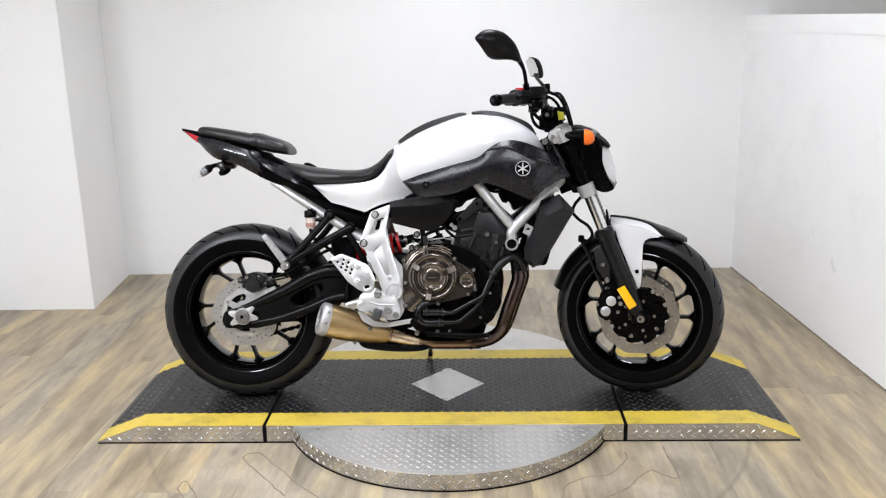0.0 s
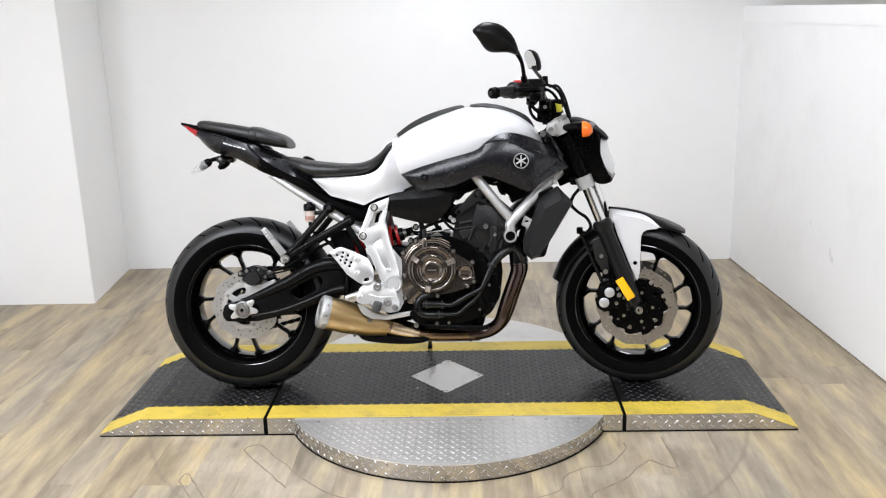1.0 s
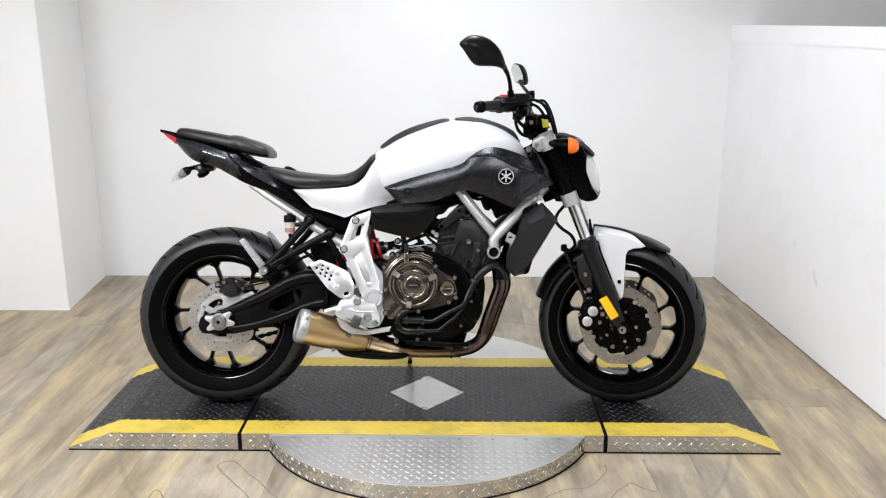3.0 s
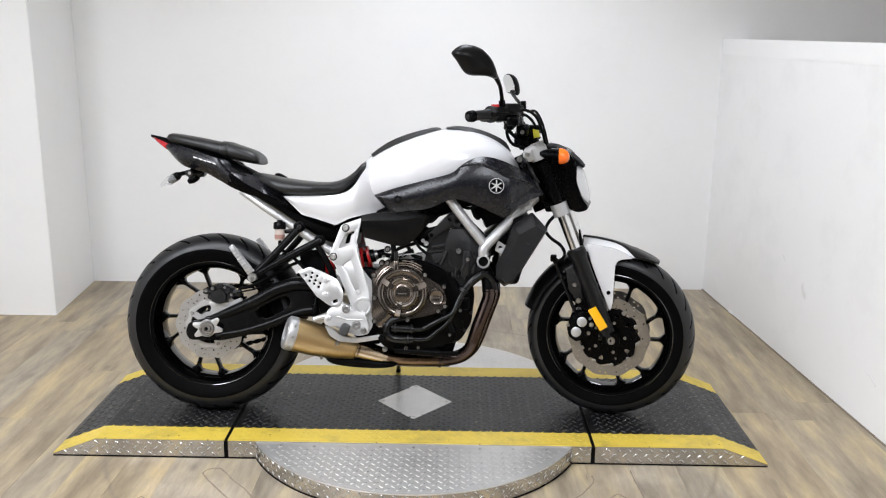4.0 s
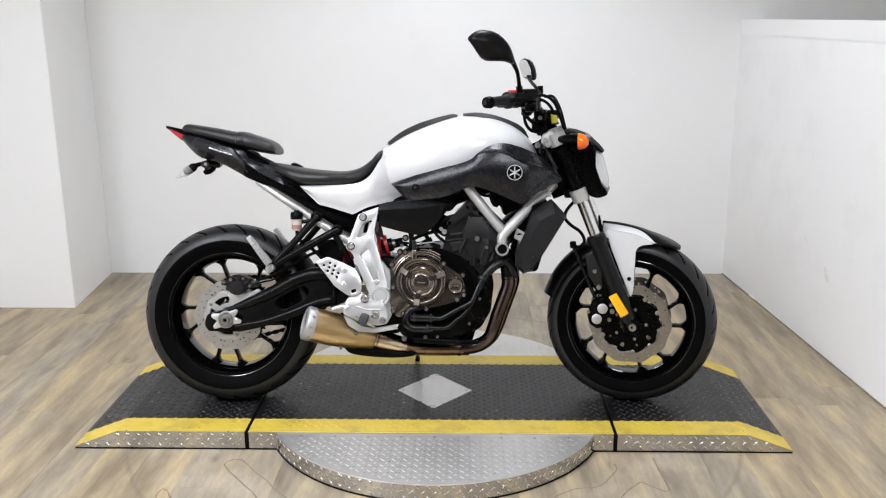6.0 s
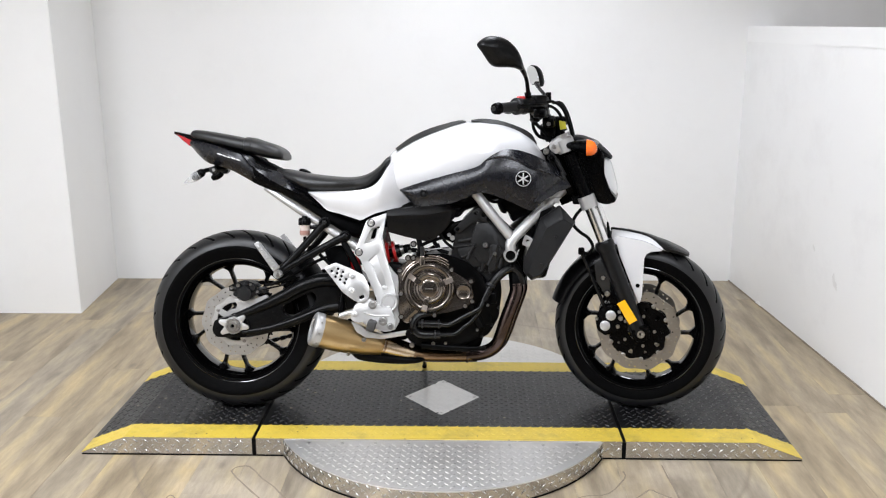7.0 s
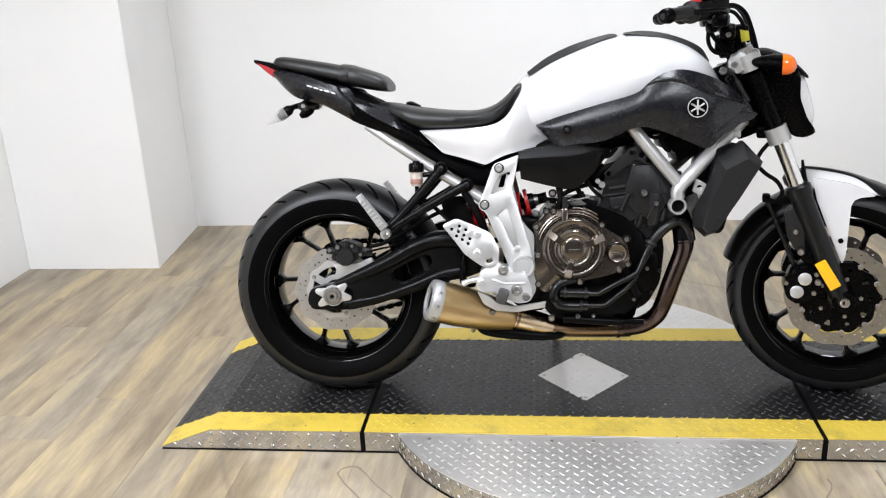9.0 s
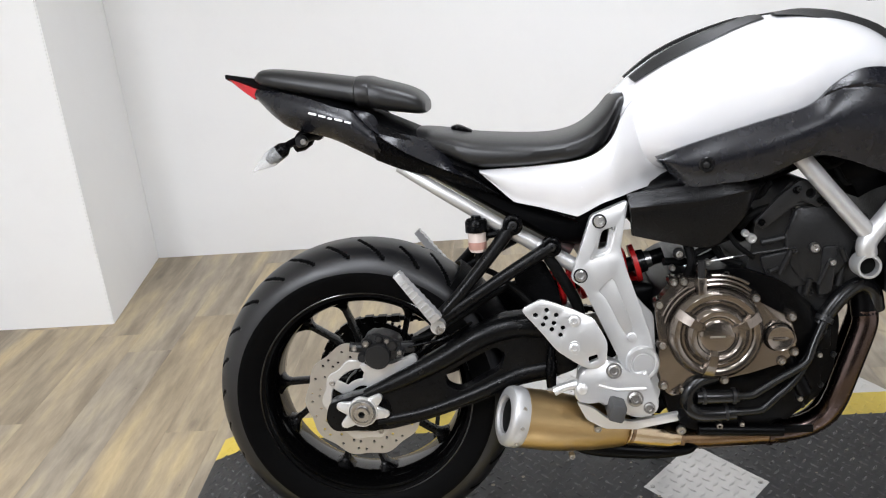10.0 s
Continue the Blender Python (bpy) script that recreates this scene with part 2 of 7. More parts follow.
SIDEWALL = material("sidewall_and_groove_shade_rubber", (0.002, 0.002, 0.0021), 0.5, vary=0.2, scale=14, bump=0.01, bump_scale=160, spec=0.03)
RIM_BLACK = material("gloss_black_rim", (0.0012, 0.0012, 0.0013), 0.10, vary=0.15, scale=6, bump=0, spec=0.45, rough_vary=0.03)
RIM_WELL = material("gloss_black_rim_well", (0.0012, 0.0012, 0.0013), 0.09, vary=0.15, scale=6, bump=0, spec=0.42, rough_vary=0.03)
SPOKE_PAINT = material("black_spoke_paint", (0.0012, 0.0012, 0.0013), 0.26, vary=0.15, scale=6, bump=0, spec=0.22)
PLASTIC = material("black_textured_plastic", (0.0025, 0.0025, 0.0028), 0.46, vary=0.15, scale=12, bump=0.02, bump_scale=400, spec=0.035)
SATIN = material("satin_black_paint", (0.0012, 0.0012, 0.0014), 0.26, vary=0.15, scale=8, bump=0.004, bump_scale=200, spec=0.08)
SEAT = material("black_vinyl_seat", (0.0098, 0.0098, 0.0101), 0.38, vary=0.15, scale=10, bump=0.008, bump_scale=350, spec=0.4)
WHITE = material("pearl_white_paint", (0.66, 0.66, 0.67), 0.22, vary=0.01, scale=4, bump=0, coat=0.8)
GREY_PANEL = material("matte_dark_grey_panel", (0.0080, 0.0084, 0.0112), 0.27, 0.0, vary=0.12, scale=6, bump=0, bump_scale=60, rough_vary=0.03, spec=0.36)
SILVER = material("silver_painted_metal", (0.50, 0.50, 0.50), 0.40, 0.65, vary=0.06, scale=12, bump=0.006, bump_scale=200)
CAST = material("cast_aluminium", (0.66, 0.66, 0.656), 0.31, 0.72, vary=0.08, scale=18, bump=0, bump_scale=60, rough_vary=0.06)
CHROME = material("hard_chrome", (0.74, 0.74, 0.745), 0.22, 1.0, vary=0.02, bump=0)
STEEL = material("machined_steel", (0.45, 0.44, 0.43), 0.3, 1.0, vary=0.1, scale=20, bump=0.01, bump_scale=300)
BRONZE = material("bronze_grey_engine_paint", (0.20, 0.174, 0.153), 0.18, 0.95, vary=0.12, scale=14, bump=0.01, bump_scale=260)
ENGINE = material("black_engine_paint", (0.0012, 0.0012, 0.0014), 0.32, 0.1, vary=0.25, scale=18, bump=0.02, bump_scale=240, spec=0.09)
EXHAUST = material("heat_tinted_steel", (0.085, 0.062, 0.056), 0.24, 1.0, vary=0.6, scale=9, bump=0.006, bump_scale=200)
BRASS = material("golden_brushed_muffler", (0.43, 0.305, 0.150), 0.34, 0.95, vary=0.16, scale=5, bump=0.01, bump_scale=200, stretch=(1, 6, 6))
RED = material("red_spring_paint", (0.55, 0.012, 0.014), 0.3, vary=0.1, bump=0, coat=0.3)
ORANGE = glassy("orange_lens", (0.9, 0.16, 0.01), 0.12)
AMBER = glassy("amber_reflector", (0.95, 0.48, 0.01), 0.15)
REDLENS = glassy("red_lens", (0.42, 0.004, 0.010), 0.22)
CLEAR = glassy("clear_lens", (0.8, 0.82, 0.84), 0.06)
MIRROR = material("mirror_glass", (0.82, 0.84, 0.85), 0.03, 1.0, vary=0.01, bump=0, rough_vary=0.01)
FLUID = material("fluid_behind_milky_plastic", (0.40, 0.22, 0.18), 0.35, vary=0.08, bump=0)
MILKY = material("milky_reservoir_plastic", (0.60, 0.52, 0.48), 0.35, vary=0.05, bump=0)
LABEL_YELLOW = material("yellow_tag", (0.65, 0.6, 0.04), 0.4, vary=0.05, bump=0)
SMOKED = glassy("clear_indicator_lens", (0.62, 0.63, 0.64), 0.15, 0.0, 0.32)
FOOT_RUBBER = material("grey_rubber_block", (0.04, 0.04, 0.04), 0.6, vary=0.2)
SEAM_DIRT = material("seam_dirt", (0.24, 0.20, 0.155), 0.8, vary=0.45, scale=30)
PIPE = material("gloss_black_pipe", (0.005, 0.005, 0.0053), 0.24, vary=0.15, bump=0, spec=0.32, rough_vary=0.05)
CAP_SILVER = material("satin_silver_cap", (0.45, 0.45, 0.45), 0.45, 0.6, vary=0.08, scale=20, bump=0.02, bump_scale=200)
CYL = material("grey_black_cast_engine", (0.0135, 0.0135, 0.0138), 0.36, 0.1, vary=0.25, scale=18, bump=0.02, bump_scale=240, spec=0.22)
SWING_PAINT = material("charcoal_swingarm_paint", (0.0028, 0.0028, 0.003), 0.30, vary=0.15, scale=8, bump=0.004, bump_scale=200, spec=0.15)
# the front discs' steel, lightened for the way the rear disc catches the light
REAR_DISC_STEEL = material("lit_rear_disc_steel", (0.55, 0.545, 0.535), 0.34, 1.0, vary=0.06, scale=14, bump=0.008, bump_scale=240)
DISC_STEEL = material("brake_disc_steel", (0.37, 0.358, 0.342), 0.32, 1.0, vary=0.05, scale=14, bump=0.008, bump_scale=240)
CALIPER = material("grey_black_caliper_paint", (0.013, 0.013, 0.0135), 0.36, 0.2, vary=0.25, scale=22, bump=0.02, bump_scale=240, spec=0.35)
COLLECTOR = material("golden_brown_tinted_steel", (0.19, 0.125, 0.075), 0.24, 1.0, vary=0.45, scale=9, bump=0.006, bump_scale=200)
STRAW_STEEL = material("straw_tinted_bright_steel", (0.50, 0.40, 0.28), 0.20, 1.0, vary=0.35, scale=12, bump=0.006, bump_scale=200)
FORK_PAINT = material("black_fork_paint", (0.0055, 0.0055, 0.006), 0.36, vary=0.2, scale=14, bump=0.01, bump_scale=260, spec=0.22)
PANEL_BLACK = material("dark_grained_side_cover", (0.0038, 0.0038, 0.0042), 0.30, vary=0.15, scale=10, bump=0.02, bump_scale=380, spec=0.17)
RAD_PLASTIC = material("dark_grey_grained_plastic", (0.0125, 0.0125, 0.0132), 0.36, vary=0.15, scale=10, bump=0.02, bump_scale=380, spec=0.3)
PAD = material("dark_grey_rubber_pad", (0.022, 0.022, 0.022), 0.45, vary=0.15, scale=10, bump=0.02, bump_scale=350, spec=0.3)
SMUDGE = material("grey_smudge", (0.76, 0.755, 0.745), 0.6, vary=0.15, scale=40, bump=0)
PARTITION = material("mottled_white_partition_paint", (0.85, 0.85, 0.845), 0.6, vary=0.02, scale=0.9, bump=0.012, bump_scale=120, rough_vary=0.05, dirt=(0.56, 0.54, 0.53), dirt_scale=2.4, dirt_amount=0.22)

# ---- mesh tools ----
def part(name, bm, mat, parent=None, label="", m=None, smooth=40.0):
    """Links a bmesh as one mesh object, smooth but for edges sharper than the angle."""
    bmesh.ops.recalc_face_normals(bm, faces=bm.faces[:])
    me = bpy.data.meshes.new(name)
    if smooth:
        for f in bm.faces:
            f.smooth = True
        lim = radians(smooth)
        for e in bm.edges:
            if len(e.link_faces) == 2 and e.calc_face_angle(0) > lim:
                e.smooth = False
    bm.to_mesh(me)
    bm.free()
    me.materials.append(mat)
    ob = new(name, me)
    if parent is not None:
        ob.parent = parent
    if m is not None:
        ob.matrix_basis = m
    if label:
        ob["label"] = label
    return ob


def empty(name, m):
    ob = new(name)
    ob.matrix_basis = m
    ob.empty_display_size = 0.1
    return ob


def add_box(bm, x0, x1, y0, y1, z0, z1, bevel=0.0, m=None):
    r = bmesh.ops.create_cube(bm, size=1)
    vs = r["verts"]
    mat = Matrix.Translation(((x0 + x1) / 2, (y0 + y1) / 2, (z0 + z1) / 2)) @ Matrix.Diagonal((x1 - x0, y1 - y0, z1 - z0, 1))
    bmesh.ops.transform(bm, matrix=(m @ mat) if m is not None else mat, verts=vs)
    if bevel:
        es = list({e for v in vs for e in v.link_edges})
        bmesh.ops.bevel(bm, geom=es, offset=bevel, segments=2, affect="EDGES", profile=0.5)
    return bm


def box(*a, **k):
    return add_box(bmesh.new(), *a, **k)


def grid_faces(bm, rows, closed=True, caps=True):
    """Faces over rows of points; closed joins each row's end to its start; caps close the first and last row."""
    vv = [[bm.verts.new(p) for p in row] for row in rows]
    k = len(vv[0])
    for a, b in zip(vv, vv[1:]):
        for i in range(k if closed else k - 1):
            j = (i + 1) % k
            bm.faces.new((a[i], a[j], b[j], b[i]))
    if caps and closed:
        for ring in (vv[0], vv[-1]):
            bm.faces.new(ring)
    return vv


def loft(rows, bm=None):
    bm = bm or bmesh.new()
    grid_faces(bm, rows)
    return bm


def smooth_line(pts, n=6):
    """Points of a Catmull-Rom curve through pts."""
    if n < 2 or len(pts) < 3:
        return [Vector(p) for p in pts]
    p = [Vector(q) for q in pts]
    p = [p[0] * 2 - p[1]] + p + [p[-1] * 2 - p[-2]]
    out = []
    for i in range(1, len(p) - 2):
        for k in range(n):
            t = k / n
            a, b, c, d = p[i - 1:i + 3]
            out.append(0.5 * ((2 * b) + (c - a) * t + (2 * a - 5 * b + 4 * c - d) * t * t + (3 * b - a - 3 * c + d) * t ** 3))
    return out + [p[-2]]


def tube(pts, r, seg=14, n=6, bm=None, flat=1.0):
    """A round bar along the points; r is one radius or one for each point."""
    bm = bm or bmesh.new()
    rs = r if isinstance(r, (list, tuple)) else [r] * len(pts)
    line = smooth_line([(*p, s)[:3] for p, s in zip(pts, rs)], n)
    k = (len(line) - 1) / (len(rs) - 1)
    rad = [np.interp(i / k, range(len(rs)), rs) for i in range(len(line))]
    rows, up = [], None
    for i, p in enumerate(line):
        d = (line[min(i + 1, len(line) - 1)] - line[max(i - 1, 0)]).normalized()
        if up is None:
            up = Vector((0, 1, 0)) if abs(d.y) < 0.8 else Vector((0, 0, 1))
        side = d.cross(up).normalized()
        up = side.cross(d).normalized()
        rows.append([p + (side * math.cos(a) + up * math.sin(a) * flat) * rad[i] for a in (2 * math.pi * j / seg for j in range(seg))])
    return loft(rows, bm)


def lathe(profile, seg=48, centre=(0, 0, 0), axis="y", bm=None, closed=False):
    """Turns (radius, along) pairs round an axis; a closed profile makes a ring."""
    bm = bm or bmesh.new()
    c = Vector(centre)
    rings = []
    for r, h in profile:
        ring = []
        for j in range(seg):
            a = 2 * math.pi * j / seg
            u, v = r * math.cos(a), r * math.sin(a)
            q = {"y": (u, h, v), "x": (h, u, v), "z": (u, v, h)}[axis]
            ring.append(bm.verts.new(c + Vector(q)))
        rings.append(ring)
    pairs = list(zip(rings, rings[1:])) + ([(rings[-1], rings[0])] if closed else [])
    for a, b in pairs:
        for j in range(seg):
            k = (j + 1) % seg
            bm.faces.new((a[j], a[k], b[k], b[j]))
    if not closed:
        for ring, (r, h) in ((rings[0], profile[0]), (rings[-1], profile[-1])):
            if r > 1e-5:
                bm.faces.new(ring)
    return bm


def rod(p, q, r, seg=16, bm=None):
    return tube([p, q], r, seg, 1, bm)


def plate(outline, y0, y1, bevel=0.003, bm=None, holes=(), seg=2):
    """A slab with the outline (x, z), from y0 to y1, its edges rounded."""
    bm = bm or bmesh.new()
    a = [bm.verts.new((x, y0, z)) for x, z in outline]
    b = [bm.verts.new((x, y1, z)) for x, z in outline]
    k = len(a)
    fs = [bm.faces.new(a), bm.faces.new(b[::-1])]
    for i in range(k):
        j = (i + 1) % k
        fs.append(bm.faces.new((a[i], b[i], b[j], a[j])))
    if bevel:
        es = list({e for f in fs[:2] for e in f.edges})
        bmesh.ops.bevel(bm, geom=es, offset=bevel, segments=seg, affect="EDGES", profile=0.5, clamp_overlap=True)
    return bm


def curve2(pts, u):
    """The point at the share u of the way along a line of (x, z) pairs."""
    d = [0.0]
    for a, b in zip(pts, pts[1:]):
        d.append(d[-1] + math.hypot(b[0] - a[0], b[1] - a[1]))
    s = u * d[-1]
    return (float(np.interp(s, d, [p[0] for p in pts])), float(np.interp(s, d, [p[1] for p in pts])))


def skin(upper, lower, y_at, thick=0.004, nu=28, nv=10, side=1, bm=None, soft=5):
    """A curved shell between two lines of (x, z); y_at(u, v) gives how far out it stands (v 0 at the upper line)."""
    bm = bm or bmesh.new()
    up = [(p.x, p.z) for p in smooth_line([(x, 0, z) for x, z in upper], 5)]
    lo = [(p.x, p.z) for p in smooth_line([(x, 0, z) for x, z in lower], soft)]
    outer, inner = [], []
    for i in range(nu + 1):
        u = i / nu
        a, b = curve2(up, u), curve2(lo, u)
        ro, ri = [], []
        for j in range(nv + 1):
            v = j / nv
            y = y_at(u, v)
            x, z = a[0] + (b[0] - a[0]) * v, a[1] + (b[1] - a[1]) * v
            ro.append((x, -y * side, z))
            ri.append((x, -(y - thick) * side, z))
        outer.append(ro)
        inner.append(ri)
    rows = [o + r[::-1] for o, r in zip(outer, inner)]
    grid_faces(bm, rows)
    return bm


def bolt(bm, x, y, z, r, depth, seg=12, dome=0.3):
    """A round bolt head that stands out towards -y from y."""
    return lathe([(r, y), (r, y - depth * (1 - dome)), (r * 0.8, y - depth), (r * 0.45, y - depth), (r * 0.4, y - depth * 0.6), (0.0001, y - depth * 0.6)],
                 seg, (x, 0, z), "y", bm)


# ---- the room ----
BACK, LEFT, PX, PY = 1.845, -2.455, -1.833, 1.215
DECK = 0.064
REAR_WALL = -6.6


def structure(name, bm, mat, label, category):
    return tagged(part(name, bm, mat), label, category, kind="structure")


def flat_piece(ps, z0, z1, bevel=0.0):
    """A slab with the outline ps; z1(x, y) gives the height of its top."""
    bm = bmesh.new()
    a = [bm.verts.new((x, y, z0(x, y) if callable(z0) else z0)) for x, y in ps]
    b = [bm.verts.new((x, y, z1(x, y) if callable(z1) else z1)) for x, y in ps]
    bm.faces.new(a), bm.faces.new(b)
    for i in range(len(ps)):
        j = (i + 1) % len(ps)
        bm.faces.new((a[i], a[j], b[j], b[i]))
    if bevel:
        bmesh.ops.bevel(bm, geom=bm.edges[:], offset=bevel, segments=2, affect="EDGES")
    return bm


def slanted_wall(x_far, slope, y_far, y_near, thick, z0, z1, bevel=0.0):
    """A wall that runs from the back wall towards the camera and drifts outwards."""
    bm = bmesh.new()
    ps = [(x_far, y_far), (x_far + slope * (y_far - y_near), y_near), (x_far + slope * (y_far - y_near) + thick, y_near), (x_far + thick, y_far)]
    a = [bm.verts.new((x, y, z0)) for x, y in ps]
    b = [bm.verts.new((x, y, z1)) for x, y in ps]
    bm.faces.new(a), bm.faces.new(b)
    for i in range(4):
        j = (i + 1) % 4
        bm.faces.new((a[i], a[j], b[j], b[i]))
    if bevel:
        bmesh.ops.bevel(bm, geom=bm.edges[:], offset=bevel, segments=2, affect="EDGES")
    return bm


structure("wall_north", box(LEFT - 0.2, 4.2, BACK, BACK + 0.15, -0.1, CEIL), WALL, "smooth white painted back wall behind the motorcycle", "wall")
structure("wall_west", box(LEFT - 0.15, LEFT, REAR_WALL - 0.15, BACK, -0.1, CEIL), WALL, "smooth white painted side wall", "wall")
# added out of view; its dark grey gives the metal something dark to reflect
structure("wall_south", box(LEFT, 4.2, REAR_WALL - 0.15, REAR_WALL, -0.1, CEIL), WALL_DARK, "unseen dark grey wall, added to close the room and darken reflections", "wall")
structure("wall_east", box(4.2, 4.35, REAR_WALL, BACK, -0.1, CEIL), WALL_BEIGE, "beige wall beyond the half-height partition", "wall")
structure("corner_pillar", flat_piece([(LEFT, PY), (PX, PY), (PX - 0.058, BACK), (LEFT, BACK)], -0.05, CEIL, 0.004), WALL, "white square boxed-in pillar in the room corner", "pillar")
partition = structure("partition_wall", slanted_wall(1.552, 0.061, BACK, REAR_WALL, 0.12, -0.05, 1.30), PARTITION, "white half-height partition wall with scuff marks", "wall")
structure("partition_cap", slanted_wall(1.5495, 0.061, BACK, REAR_WALL, 0.125, 1.30, 1.378, 0.002), TRIM, "white painted capping board along the partition top", "trim")
structure("ceiling", box(LEFT - 0.15, 4.35, REAR_WALL - 0.15, BACK + 0.15, CEIL, CEIL + 0.1), CEILING, "plain white ceiling", "ceiling")
floor = structure("floor", box(LEFT - 0.15, 4.3, REAR_WALL - 0.1, BACK + 0.1, -0.1, -0.004), FLOOR, "wood-look vinyl plank floor in beige and grey brown", "floor")
structure("partition_skirting", slanted_wall(1.547, 0.061, BACK, REAR_WALL, 0.006, 0.0, 0.005), SEAM_DIRT, "dark dirty joint along the foot of the partition", "trim")

def wall_mark(pts, mat, label, lift=0.0012):
    """A thin smudge or chip on the partition's face; pts are (y, z)."""
    face = lambda y: 1.552 + 0.061 * (BACK - y)
    bm = bmesh.new()
    a = [bm.verts.new((face(y) + 0.001, y, z)) for y, z in pts]
    b = [bm.verts.new((face(y) - lift, y, z)) for y, z in pts]
    bm.faces.new(a), bm.faces.new(b)
    for i in range(len(a)):
        j = (i + 1) % len(a)
        bm.faces.new((a[i], a[j], b[j], b[i]))
    return part("scuff_mark", bm, mat, partition, label, smooth=0)


wall_mark([(0.615, 0.315), (0.650, 0.330), (0.665, 0.365), (0.652, 0.385), (0.640, 0.352), (0.622, 0.345)], SMUDGE, "faint grey scuff")
wall_mark([(0.850, 0.425), (0.872, 0.447), (0.868, 0.456), (0.846, 0.436)], SMUDGE, "faint grey scuff")
wall_mark([(0.012, 0.176), (0.070, 0.204), (0.072, 0.210), (0.010, 0.182)], SMUDGE, "short thin scratch")
wall_mark([(1.375, 0.006), (1.435, 0.004), (1.425, 0.016), (1.395, 0.018)], TRIM, "small chip at the wall's foot", 0.006)

# ---- the turntable and its ramps ----
RY0, RY1 = -0.268, 0.43
SEAM, KNEE, TOE = 0.614, 1.05, 1.199
STRIPE = 0.098


def lugs(bm, inside, place, pitch=0.0178, x0=-1, x1=1, y0=-1, y1=1, length=0.0118, width=0.0030, height=0.0028, slope=45):
    """Rows of raised treads, each a small lens shape, turned to and fro; place(u, v, h) puts them on a surface."""
    nx, ny = int((x1 - x0) / pitch), int((y1 - y0) / pitch)
    verts, faces = [], []
    for i in range(nx + 1):
        for j in range(ny + 1):
            u, v = x0 + (i + 0.5) * pitch, y0 + (j + 0.5) * pitch
            if (i + j) % 2 or not inside(u, v):
                continue
            a = radians(slope if i % 2 else -slope)
            c, s = math.cos(a), math.sin(a)
            k = len(verts)
            for p, q, h in ((length, 0, 0), (0.35 * length, width, 0), (-0.35 * length, width, 0), (-length, 0, 0), (-0.35 * length, -width, 0),
                            (0.35 * length, -width, 0), (0.6 * length, 0, height), (-0.6 * length, 0, height)):
                verts.append(place(u + p * c - q * s, v + p * s + q * c, h))
            faces += [(k, k + 1, k + 6), (k + 1, k + 2, k + 7, k + 6), (k + 2, k + 3, k + 7), (k + 3, k + 4, k + 7), (k + 4, k + 5, k + 6, k + 7), (k + 5, k, k + 6)]
    return verts, faces


def lug_part(name, verts, faces, mat, parent, label=""):
    me = bpy.data.meshes.new(name)
    me.from_pydata([tuple(v) for v in verts], [], faces)
    me.polygons.foreach_set("use_smooth", [True] * len(me.polygons))
    me.materials.append(mat)
    ob = new(name, me)
    ob.parent = parent
    return tagged(ob, label, kind="stuff")


def ramp_height(x, y=0):
    return float(np.interp(abs(x), (0, KNEE, TOE), (DECK, DECK, 0.008)))


def side_profile(x0, x1, y0, y1, z0=0.004, drop=0.0):
    """A block with sloping end, from x0 to x1, as high as the ramp."""
    xs = [x0, x1]
    if min(abs(x0), abs(x1)) < KNEE < max(abs(x0), abs(x1)):
        xs = [x0, math.copysign(KNEE, x0 + x1), x1]
    bm = bmesh.new()
    ring = lambda y: [bm.verts.new((x, y, z0)) for x in (xs[0], xs[-1])][::-1] + [bm.verts.new((x, y, max(z0 + 0.002, ramp_height(x) - drop))) for x in xs]
    a, b = ring(y0), ring(y1)
    bm.faces.new(a), bm.faces.new(b)
    for i in range(len(a)):
        j = (i + 1) % len(a)
        bm.faces.new((a[i], a[j], b[j], b[i]))
    return bm


def paint_sheet(x0, x1, y0, y1, cut=None):
    """A thin painted layer on top of the deck."""
    xs = [x0, x1]
    if min(abs(x0), abs(x1)) < KNEE < max(abs(x0), abs(x1)):
        xs = [x0, math.copysign(KNEE, x0 + x1), x1]
    bm = bmesh.new()
    rows = []
    for x in xs:
        h = ramp_height(x)
        rows.append([(x, y0, h - 0.003), (x, y1, h - 0.003), (x, y1, h + 0.0006), (x, y0, h + 0.0006)])
    grid_faces(bm, rows)
    return bm


